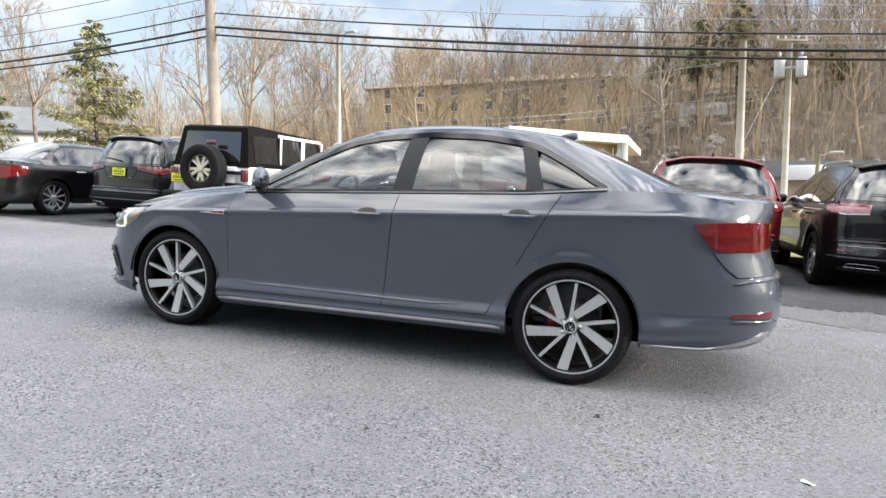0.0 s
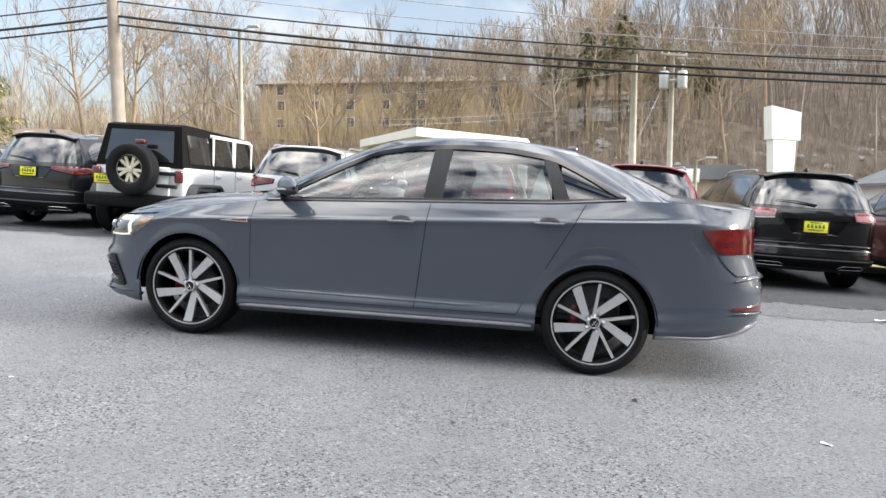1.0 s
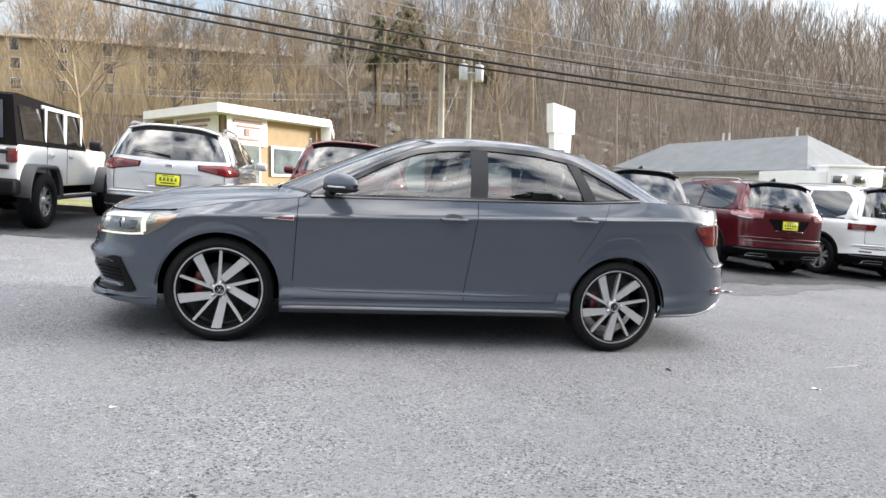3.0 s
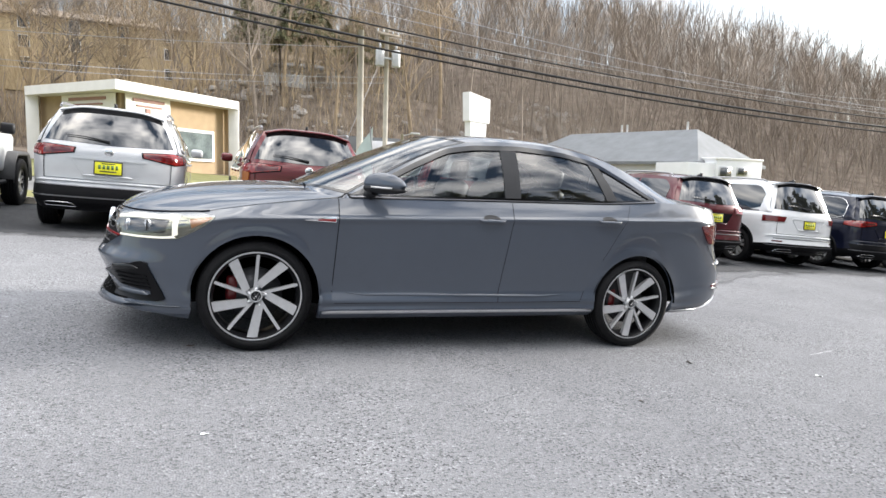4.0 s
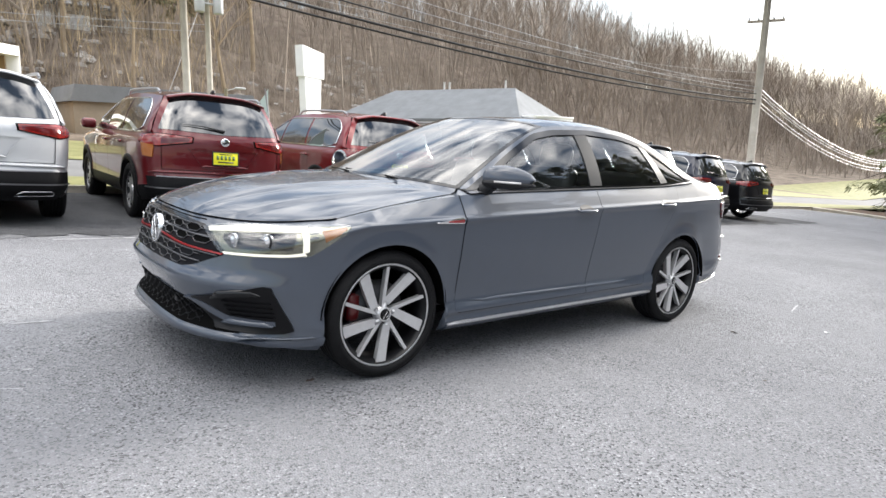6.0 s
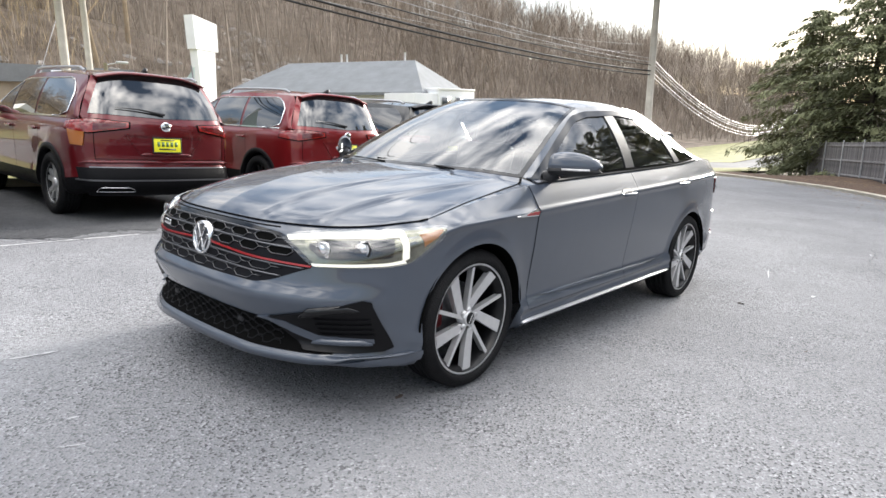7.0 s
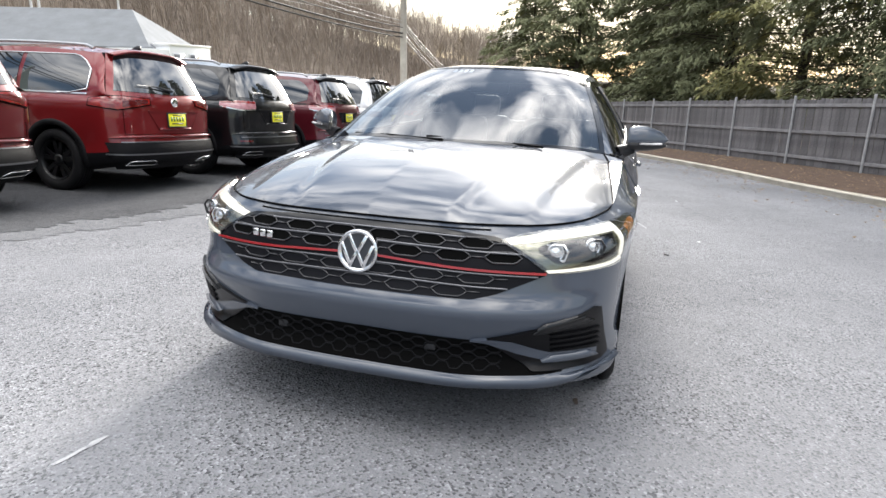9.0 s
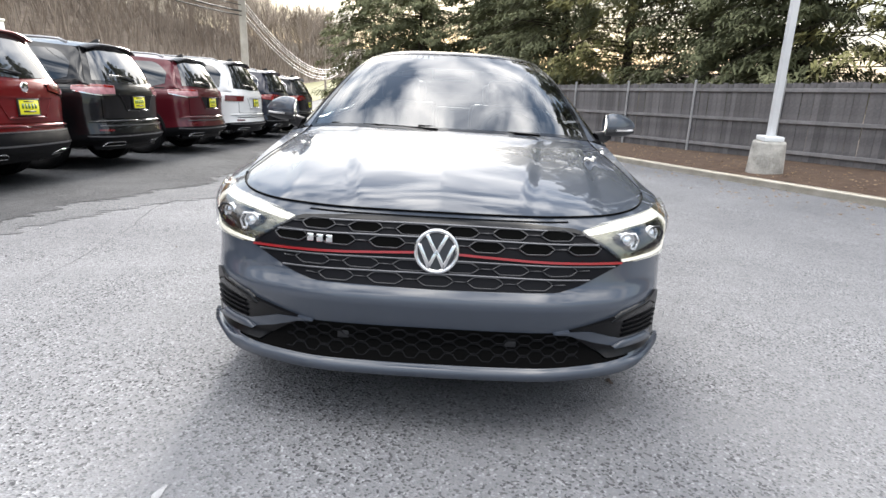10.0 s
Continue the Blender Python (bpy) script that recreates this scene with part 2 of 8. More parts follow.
def box(sx, sy, sz, bevel=0.0, at=(0, 0, 0), seg=2):
    bm = bmesh.new()
    bmesh.ops.create_cube(bm, size=1.0)
    for v in bm.verts:
        v.co = Vector((v.co.x * sx + at[0], v.co.y * sy + at[1], v.co.z * sz + at[2]))
    if bevel:
        bmesh.ops.bevel(bm, geom=bm.edges[:], offset=bevel, segments=seg, affect="EDGES", profile=0.5)
    bm.verts.ensure_lookup_table()
    out = [tuple(v.co) for v in bm.verts], [tuple(v.index for v in f.verts) for f in bm.faces]
    bm.free()
    return out


def lathe(profile, n=32, axis="z"):
    """A turned shape from (radius, height) points."""
    g = np.zeros((n, len(profile), 3))
    for i in range(n):
        a = 2 * math.pi * i / n
        for j, (r, h) in enumerate(profile):
            p = (r * math.cos(a), r * math.sin(a), h)
            g[i, j] = p if axis == "z" else (p[0], p[2], p[1]) if axis == "y" else (p[2], p[0], p[1])
    return grid_geo(g, flip=(axis == "y"), closed_u=True)


def tube(points, radii, n=6, caps=True):
    """A tube along points; radii: one or one for each point."""
    pts = [Vector(p) for p in points]
    if not hasattr(radii, "__len__"):
        radii = [radii] * len(pts)
    v, f = [], []
    ref = Vector((0, 0, 1))
    for i, p in enumerate(pts):
        d = (pts[min(i + 1, len(pts) - 1)] - pts[max(i - 1, 0)]).normalized()
        if abs(d.dot(ref)) > 0.95:
            ref = Vector((1, 0, 0)) if abs(d.x) < 0.9 else Vector((0, 1, 0))
        a = d.cross(ref).normalized()
        b = d.cross(a)
        for k in range(n):
            t = 2 * math.pi * k / n
            v.append(tuple(p + (a * math.cos(t) + b * math.sin(t)) * radii[i]))
    for i in range(len(pts) - 1):
        for k in range(n):
            f.append((i * n + k, i * n + (k + 1) % n, (i + 1) * n + (k + 1) % n, (i + 1) * n + k))
    if caps:
        f.append(tuple(range(n)))
        f.append(tuple(reversed(range((len(pts) - 1) * n, len(pts) * n))))
    return v, f


def prism(outline, depth, axis="y", at=0.0):
    """An outline in a plane (u, v) pushed out along an axis."""
    n = len(outline)
    put = {"y": lambda u, v, d: (u, d, v), "x": lambda u, v, d: (d, u, v), "z": lambda u, v, d: (u, v, d)}[axis]
    v = [put(a, b, at) for a, b in outline] + [put(a, b, at + depth) for a, b in outline]
    f = [tuple(range(n)), tuple(range(2 * n - 1, n - 1, -1))]
    f += [(i, i + n, (i + 1) % n + n, (i + 1) % n) for i in range(n)]
    return v, f


def spline(points, n):
    """n points on a smooth curve through points, evenly spaced along it."""
    p = np.array(points, float)
    q = np.vstack([2 * p[0] - p[1], p, 2 * p[-1] - p[-2]])
    out = []
    for i in range(len(p) - 1):
        a, b, c, d = q[i:i + 4]
        for t in np.linspace(0, 1, 24, endpoint=False):
            out.append(0.5 * (2 * b + (c - a) * t + (2 * a - 5 * b + 4 * c - d) * t * t + (3 * b - a - 3 * c + d) * t ** 3))
    out.append(p[-1])
    return along(np.array(out), n)


def along(pts, n):
    pts = np.array(pts, float)
    s = np.concatenate([[0], np.cumsum(np.linalg.norm(np.diff(pts, axis=0), axis=1))])
    u = np.linspace(0, s[-1], n)
    return np.stack([np.interp(u, s, pts[:, k]) for k in range(pts.shape[1])], 1)


def sstep(a, b, x):
    t = np.clip((x - a) / (b - a), 0, 1)
    return t * t * (3 - 2 * t)


def coons(c0, c1, d0, d1):
    """A surface [n, m, 3] inside four edge curves: c0, c1 run along u at v = 0, 1; d0, d1 along v at u = 0, 1."""
    n, m = len(c0), len(d0)
    u, v = np.linspace(0, 1, n)[:, None, None], np.linspace(0, 1, m)[None, :, None]
    rv = (1 - v) * c0[:, None] + v * c1[:, None]
    ru = (1 - u) * d0[None] + u * d1[None]
    bl = (1 - u) * (1 - v) * c0[0] + u * (1 - v) * c0[-1] + (1 - u) * v * c1[0] + u * v * c1[-1]
    return rv + ru - bl


def whole(g):
    """Half a surface (u from the middle outwards) with its mirror image."""
    h = g[1:][::-1].copy()
    h[..., 1] *= -1
    return np.concatenate([h, g], 0)


def on_grid(g):
    """Evaluates a surface array by (u, v) in 0 to 1."""
    n, m = g.shape[:2]

    def ev(u, v):
        a, b = min(max(u, 0), 1) * (n - 1), min(max(v, 0), 1) * (m - 1)
        i, j = min(int(a), n - 2), min(int(b), m - 2)
        s, t = a - i, b - j
        return (g[i, j] * (1 - s) + g[i + 1, j] * s) * (1 - t) + (g[i, j + 1] * (1 - s) + g[i + 1, j + 1] * s) * t
    return ev


def patch(fn, lower, upper, nu=16, nv=6, off=0.003, rim=0.006, out=None):
    """A thin panel on a surface fn(u, z), between two lines of (u, z) points, lifted by off along the surface's normal."""
    lo, hi = along(lower, nu), along(upper, nu)
    g, e = np.zeros((nu, nv, 3)), 0.004
    nrm = np.zeros((nu, nv, 3))
    for i in range(nu):
        for j in range(nv):
            t = j / (nv - 1)
            a = lo[i] * (1 - t) + hi[i] * t
            p = fn(a[0], a[1])
            du = fn(a[0] + e, a[1]) - fn(a[0] - e, a[1])
            dv = fn(a[0], a[1] + e) - fn(a[0], a[1] - e)
            q = np.cross(du, dv)
            nrm[i, j] = q / (np.linalg.norm(q) + 1e-9)
            g[i, j] = p
    mid = g.reshape(-1, 3).mean(0)
    ref = np.array(out if out is not None else (mid[0] * 0.3, mid[1], 0.0))
    sign = 1 if (nrm.reshape(-1, 3).mean(0) @ ref) > 0 else -1
    g = g + nrm * sign * off
    v, f = grid_geo(g, flip=sign < 0)
    if rim:
        edge = [(i, 0) for i in range(nu)] + [(nu - 1, j) for j in range(1, nv)] + [(i, nv - 1) for i in range(nu - 2, -1, -1)] + [(0, j) for j in range(nv - 2, 0, -1)]
        n0, k = len(v), len(edge)
        v = v + [tuple(g[i, j] - nrm[i, j] * sign * (off + rim)) for i, j in edge] + [tuple(g[i, j]) for i, j in edge]
        for a in range(k):
            b = (a + 1) % k
            q = (n0 + k + a, n0 + a, n0 + b, n0 + k + b)
            f.append(q if sign > 0 else q[::-1])
    return v, f


def ledge(fn, lower, rise, off0, off1, nu=24, out=(2, 1)):
    """A shelf along a line of (u, z): its lower edge stands off0 proud of the surface, its upper edge, rise higher, off1."""
    line, e, g = along(lower, nu), 0.004, []
    for i, (u, z) in enumerate(line):
        du, dv = fn(u + e, z) - fn(u - e, z), fn(u, z + e) - fn(u, z - e)
        q = np.cross(du, dv)
        q = q / (np.linalg.norm(q) + 1e-9)
        q = q if q[0] * out[0] + q[1] * out[1] * math.copysign(1, fn(u, z)[1]) > 0 else -q
        r = rise * min(1.0, 6.0 * min(i + 0.3, nu - 0.7 - i) / nu)
        g.append([fn(u, z - 0.004) - q * 0.002, fn(u, z) + q * off0, fn(u, z + r) + q * off1, fn(u, z + r) - q * 0.002])
    return grid_geo(np.array(g))


class Shell:
    """The wrap-round lower body of a car: plan outline from the nose's middle round to the tail's, lifted through levels."""

    def __init__(self, plan, front_z, rear_z, side_z, front_dx, rear_dx, dy, axles, arch_r, hub_z, blend=(1.55, 2.15, -1.75, -2.3), flare=0.012, sub=3, n=70, nose_dy=None, tail_dy=None):
        d = spline(plan, 1500)
        self.s = np.concatenate([[0], np.cumsum(np.linalg.norm(np.diff(d, axis=0), axis=1))])
        self.px, self.py = d[:, 0], d[:, 1]
        self.w = self.py.max()
        self.fz, self.rz, self.side_z, self.fdx, self.rdx, self.dy = map(lambda q: q if callable(q) else np.array(q, float), (front_z, rear_z, side_z, front_dx, rear_dx, dy))
        self.nose_dy = self.dy if nose_dy is None else np.array(nose_dy, float)
        self.tail_dy = self.dy if tail_dy is None else np.array(tail_dy, float)
        self.axles, self.ar, self.hz, self.blend, self.flare, self.sub = axles, arch_r, hub_z, blend, flare, sub
        k = len(self.dy)
        self.kk = np.linspace(0, k - 1, (k - 1) * sub + 1)
        extra = []
        for a in axles:
            for q in np.linspace(0, math.pi, 25):
                extra.append(self.at_x(a + arch_r * math.cos(q)))
            extra += [self.at_x(a + arch_r + 0.002), self.at_x(a - arch_r - 0.002)]
        self.samples = np.unique(np.round(np.concatenate([np.linspace(0, self.s[-1], n), extra]), 4))
        self.cols = [self.col(q) for q in self.samples]

    def at_x(self, x):
        """Arc length of the plan at x, on the side."""
        return float(np.interp(-x, -self.px, self.s))

    def at_y(self, y):
        """Arc length at y on the nose."""
        h = int(np.argmax(self.py))
        return float(np.interp(y, self.py[:h], self.s[:h]))

    def at_tail(self, y):
        """Arc length at y on the tail."""
        h = len(self.py) - 1 - int(np.argmax(self.py[::-1]))
        return float(np.interp(-y, -self.py[h:], self.s[h:]))

    def col(self, s, arch=True):
        x0, y0 = np.interp(s, self.s, self.px), np.interp(s, self.s, self.py)
        fa, fb, ra, rb = self.blend
        wf, wr = float(sstep(fa, fb, x0)), float(sstep(-ra, -rb, -x0))
        wn = float(sstep(fa, fa + 0.45 * (fb - fa), x0))
        z = self.side_z(x0) * (1 - wf - wr) + self.fz * wf + self.rz * wr
        x = x0 + wf * self.fdx + wr * self.rdx
        y = y0 + (self.dy * (1 - wn - wr) + self.nose_dy * wn + self.tail_dy * wr) * min(1.0, y0 / self.w)
        k0 = np.arange(len(z))
        z, x, y = (np.interp(self.kk, k0, q) for q in (z, x, y))
        if self.sub > 1:
            for q in (x, y):
                q[1:-1] = 0.14 * q[:-2] + 0.72 * q[1:-1] + 0.14 * q[2:]
        z = np.maximum.accumulate(z + np.arange(len(z)) * 1e-5)
        if arch:
            for a in self.axles:
                dd = abs(x0 - a)
                if dd < self.ar:
                    za = self.hz + math.sqrt(self.ar ** 2 - dd * dd)
                    zn = np.maximum(z, za + 0.003 * np.arange(len(z)))
                    x, y = np.interp(zn, z, x), np.interp(zn, z, y)
                    z = zn
                dist = np.hypot(x0 - a, z - self.hz) - self.ar
                y = y + self.flare * np.exp(-(np.clip(dist, 0, None) / 0.055) ** 2)
        return np.stack([x, y, z], 1)

    def grid(self, k0=0, k1=None):
        k1 = len(self.kk) - 1 if k1 is None else k1
        return np.stack([c[k0:k1 + 1] for c in self.cols])

    def top(self, s0, s1, n):
        return np.stack([self.col(q)[-1] for q in np.linspace(s0, s1, n)])

    def __call__(self, s, z):
        c = self.col(abs(s), arch=False)
        p = np.array([np.interp(z, c[:, 2], c[:, 0]), np.interp(z, c[:, 2], c[:, 1]), z])
        if s < 0:
            p[1] *= -1
        return p

    def body(self, k0=0, k1=None):
        g = self.grid(k0, k1)
        a = grid_geo(g, flip=False)
        return joined(a, mirrored(a))

    def arch_ring(self, a, r0, r1, off=0.006):
        g = []
        for q in np.linspace(-0.12, math.pi + 0.12, 34):
            row = []
            for r in (r0 - 0.012, r0, (r0 + r1) / 2, r1, r1 + 0.004):
                x, z = a + r * math.cos(q), self.hz + r * math.sin(q)
                p = self(self.at_x(x), z)
                d = off if r0 - 0.001 < r < r1 + 0.001 else (-0.05 if r < r0 else -0.004)
                row.append((p[0], p[1] + d + self.flare * math.exp(-(max(0, r - self.ar) / 0.055) ** 2), p[2]))
            g.append(row)
        return grid_geo(np.array(g), flip=True)


# ---- wheels ----
def tyre_geo(r, w, rim):
    h = w / 2
    prof = [(rim + 0.004, -h * 0.74), (rim + 0.010, -h * 0.90), (rim + (r - rim) * 0.45, -h * 1.0), (r - 0.035, -h * 0.97), (r - 0.012, -h * 0.86), (r - 0.002, -h * 0.70)]
    grooves = []
    for y in (-0.45, -0.15, 0.15, 0.45):
        grooves += [(r, h * (y - 0.06)), (r - 0.008, h * (y - 0.045)), (r - 0.008, h * (y + 0.045)), (r, h * (y + 0.06))]
    prof = prof + grooves + [(a, -b) for a, b in reversed(prof)]
    return lathe(prof, 48, "y")


def spoke(a, r0, r1, w0, w1, shear, y0, y1, thick=0.03):
    """One spoke: from radius r0 to r1, its outer end turned by shear."""
    out = []
    for t in (0, 0.33, 0.66, 1.0):
        w = w0 + (w1 - w0) * t
        ex, ez = r1 * math.cos(a + shear), r1 * math.sin(a + shear)
        bx, bz = r0 * math.cos(a), r0 * math.sin(a)
        px, pz = bx + (ex - bx) * t, bz + (ez - bz) * t
        q = math.atan2(ez - bz, ex - bx)
        c, s = math.cos(q), math.sin(q)
        yy = y0 + (y1 - y0) * t ** 1.5
        for dw, dy in ((-0.5, 0), (0.5, 0), (0.46, -thick), (-0.46, -thick)):
            out.append((px - s * w * dw, yy + dy, pz + c * w * dw))
    f = []
    for i in range(3):
        b = i * 4
        f += [(b + k, b + 4 + k, b + 4 + (k + 1) % 4, b + (k + 1) % 4) for k in range(4)]
    f += [(3, 2, 1, 0), (12, 13, 14, 15)]
    return out, f


def wheel(parent, x, y, r, w, rim, style, spin=0.0, side=1):
    """A wheel whose face looks to +y (side 1) or -y; the hub's middle at (x, y, r)."""
    hub = part("wheel", ([(0, 0, 0), (0.001, 0, 0), (0, 0, 0.001)], [(0, 1, 2)]), RUBBER, parent)
    barrel = [(rim, -w * 0.42), (rim + 0.004, -w * 0.40), (rim - 0.02, -w * 0.30), (rim - 0.025, w * 0.30), (rim - 0.004, w * 0.42)]
    dark = ALLOY_DARK
    hub.data = mesh_of("wheel", *lathe(barrel, 40, "y"), dark)
    hub.parent = parent
    hub.location, hub.rotation_euler = (x, y, r), (0, spin, 0 if side > 0 else math.pi)
    part("tyre", tyre_geo(r, w, rim), RUBBER, hub)
    yf = w * 0.36
    if style == "twist":
        for k in range(5):
            a = math.pi * 2 * k / 5
            geo = spoke(a + radians(30), 0.062, rim - 0.008, 0.044, 0.060, radians(26), yf - 0.014, yf + 0.004)
            part("spoke", geo, ALLOY, hub, "wide machined silver spoke", smooth_faces=False)
            inner = (0.062 * math.cos(a + radians(30)), 0.062 * math.sin(a + radians(30)))
            neck = [(0.034 * math.cos(a + radians(16)), yf - 0.014, 0.034 * math.sin(a + radians(16))), (inner[0], yf - 0.017, inner[1])]
            part("spoke_neck", tube(neck, [0.013, 0.012], 6), ALLOY, hub)
            geo = spoke(a + radians(81), 0.036, rim - 0.008, 0.020, 0.017, radians(9), yf - 0.012, yf + 0.003)
            part("spoke", geo, ALLOY, hub, "thin machined silver spoke", smooth_faces=False)
        part("rim_edge", lathe([(rim - 0.012, yf - 0.03), (rim - 0.009, yf + 0.004), (rim - 0.004, yf + 0.012), (rim + 0.006, yf + 0.014), (rim + 0.010, yf - 0.005)], 56, "y"), ALLOY, hub, "machined silver rim edge")
        part("hub_centre", lathe([(0.0, yf - 0.008), (0.036, yf - 0.010), (0.046, yf - 0.045)], 24, "y"), ALLOY, hub)
        cap = part("hub_cap", lathe([(0.029, yf + 0.001), (0.033, yf + 0.003), (0.037, yf + 0.001), (0.039, yf - 0.009)], 24, "y"), ALLOY, hub)
        part("cap_field", lathe([(0.0, yf + 0.001), (0.030, yf + 0.0005)], 20, "y"), ALLOY_DARK, cap)
        for pts in ([(-0.016, 0.021), (0.0, -0.003), (0.016, 0.021)], [(-0.024, 0.008), (-0.011, -0.022), (0.0, 0.001), (0.011, -0.022), (0.024, 0.008)]):
            part("cap_stroke", tube([(a, yf + 0.002, b) for a, b in pts], 0.0032, 5), CHROME, cap)
    else:
        metal = {"silver": ALLOY, "black": ALLOY_DARK, "chrome": ALLOY, "cream": mat("pale wheel", (0.62, 0.58, 0.44), 0.4)}[style.split()[0]]
        n = {"multi": 10, "five": 5}[style.split()[1]]
        for k in range(n):
            a = math.pi * 2 * k / n
            if n == 5:
                for q in (-0.16, 0.16):
                    part("spoke", spoke(a + q, 0.05, rim - 0.01, 0.044, 0.050, q * 0.5, yf - 0.02, yf - 0.01), metal, hub, smooth_faces=False)
            else:
                part("spoke", spoke(a, 0.05, rim - 0.01, 0.022, 0.026, 0, yf - 0.02, yf - 0.005), metal, hub, smooth_faces=False)
        part("rim_edge", lathe([(rim - 0.02, yf - 0.03), (rim - 0.016, yf), (rim + 0.003, yf + 0.004), (rim + 0.004, yf - 0.02)], 40, "y"), metal, hub)
        part("hub_cap", lathe([(0.0, yf), (0.04, yf - 0.001), (0.06, yf - 0.012), (0.065, yf - 0.05)], 20, "y"), metal, hub)
    part("brake_disc", lathe([(0.0, -0.005), (rim * 0.62, -0.005), (rim * 0.62, -0.03), (0.0, -0.03)], 32, "y"), STEEL, hub)
    return hub


def liner(parent, x, y0, y1, r, z):
    g = []
    for q in np.linspace(0.04, math.pi - 0.04, 26):
        c, s = math.cos(q), math.sin(q)
        g.append([(x + r * c, y1, z + r * s), (x + r * c, y0, z + r * s), (x + 0.02 * c, y0, z + 0.02 * s)])
    both("wheel_liner", grid_geo(np.array(g)), GAP, parent)


BOWL = mat("chrome lamp bowl", (0.22, 0.215, 0.165), 0.16, 0.95, vary=0.4, scale=16, bump=0.25, bump_scale=22)
RECESS = mat("black recess plastic", (0.003, 0.003, 0.004), 0.3, spec=0.2)
GRILLE = mat("dark grille plastic", (0.016, 0.016, 0.019), 0.22, coat=0.25)
CELL = mat("charcoal grille plastic", (0.004, 0.004, 0.006), 0.5, spec=0.15)
METAL_DARK = mat("satin dark metal", (0.16, 0.16, 0.17), 0.3, 0.8)


# ---- the grey saloon ----
def saloon():
    car = thing("sedan_car", "slate grey saloon car with twin-spoke alloy wheels, standing on asphalt", "car", place(0, 0, 0))
    plan = [(2.236, 0), (2.232, 0.2), (2.212, 0.4), (2.137, 0.6), (2.055, 0.707), (1.94, 0.795), (1.80, 0.852), (1.62, 0.884), (1.343, 0.898), (0.9, 0.902), (0.0, 0.902),
            (-0.9, 0.900), (-1.343, 0.893), (-1.70, 0.872), (-1.95, 0.838), (-2.15, 0.775), (-2.29, 0.67), (-2.37, 0.54), (-2.43, 0.33), (-2.455, 0)]
    front = [0.238, 0.258, 0.286, 0.31, 0.36, 0.42, 0.495, 0.545, 0.60, 0.66, 0.70, 0.738, 0.768]
    rear = [0.275, 0.305, 0.345, 0.385, 0.43, 0.50, 0.58, 0.67, 0.80, 0.945, 0.975, 1.02, 1.065]
    fdx = [-0.03, -0.012, -0.05, -0.065, -0.055, -0.022, 0.014, -0.026, -0.038, -0.050, -0.066, -0.085, -0.108]
    rdx = [0.07, 0.03, 0.0, -0.015, -0.025, -0.028, -0.025, 0.01, 0.06, 0.075, 0.07, 0.06, 0.055]
    dy = [-0.085, -0.030, -0.012, -0.022, -0.010, -0.036, -0.026, -0.012, -0.002, 0.010, -0.008, -0.042, -0.080]

    def side_z(x):
        zc, zt = 0.868 - 0.058 * x, float(np.interp(x, [-2.4, -1.9, -1.52, -1.05, -0.31, 0.8, 1.0, 1.343, 1.65], [1.07, 1.092, 1.088, 1.042, 1.004, 0.945, 0.917, 0.862, 0.80]))
        zc = min(zc, zt - 0.05)
        b = 0.224 - 0.020 * x
        lo = 0.330 - 0.022 * x
        mid = lambda t: lo + 0.06 + (zc - 0.03 - lo - 0.06) * t
        return np.array([b - 0.010, b + 0.025, b + 0.052, b + 0.075, lo, lo + 0.06, mid(0.3), mid(0.62), mid(1.0), zc, zc + 0.014, (zc + 0.014 + zt) / 2, zt])

    sh = Shell(plan, front, rear, side_z, fdx, rdx, dy, (1.343, -1.343), 0.362, 0.328, n=110, nose_dy=[-0.015, 0.0, 0.006, 0.006, 0.006, 0.0, 0.0, 0.0, 0.002, 0.006, -0.010, -0.050, -0.096], tail_dy=[-0.05, -0.012, 0.0, 0.008, 0.010, 0.010, 0.008, 0.002, 0.0, 0.006, -0.010, -0.050, -0.092])
    part("body", sh.body(), GREY, car)

    # upper body curves
    s_corner, s_cowl = sh.at_x(1.62), sh.at_x(0.83)
    cowl = spline([(1.08, 0, 0.985), (1.05, 0.3, 0.985), (0.96, 0.55, 0.98), (0.83, 0.735, 0.962)], 24)
    n = 24
    c0 = sh.top(0, s_corner, n)
    d1 = sh.top(s_corner, s_cowl, n)
    d1[-1] = cowl[-1]
    d1[:, 1] = np.minimum(d1[:, 1], np.linspace(d1[0, 1] + 0.01, d1[-1, 1] + 0.02, n))
    d0 = spline([tuple(c0[0]), (2.04, 0, 0.812), (1.80, 0, 0.872), (1.45, 0, 0.927), (1.08, 0, 0.985)], n)
    hood = coons(c0, cowl, d0, d1)
    # the bonnet's pressed ridges
    fine = on_grid(hood)
    hood = np.array([[fine(a, b) for b in np.linspace(0, 1, 40)] for a in np.linspace(0, 1, 90)])
    u, v = np.linspace(0, 1, 90)[:, None], np.linspace(0, 1, 40)[None]
    env = np.sin(np.pi * np.clip(v, 0, 1)) ** 0.5
    yy = hood[..., 1]
    for yc0, yc1, h in ((0.30, 0.47, 0.012), (0.55, 0.69, 0.012)):
        yc = yc0 + (yc1 - yc0) * v
        hood[..., 2] += env * h * (1 - sstep(yc - 0.040, yc + 0.020, yy))
    hood[..., 2] += 0.018 * np.sin(np.pi * u * 0.5 + np.pi / 2) * np.sin(np.pi * v)
    part("bonnet", grid_geo(whole(hood)), GREY, car)
    # fender strips between bonnet edge and wrap
    edge = sh.top(s_corner, s_cowl, n)
    both("fender_top", grid_geo(np.stack([d1, edge], 0)), GREY, car)
    he = on_grid(hood)
    gapline = patch(he, [(0.985, 0.0), (0.985, 1.0)], [(1.0, 0.0), (1.0, 1.0)], 30, 2, 0.0015, 0, out=(0, 0, 1))
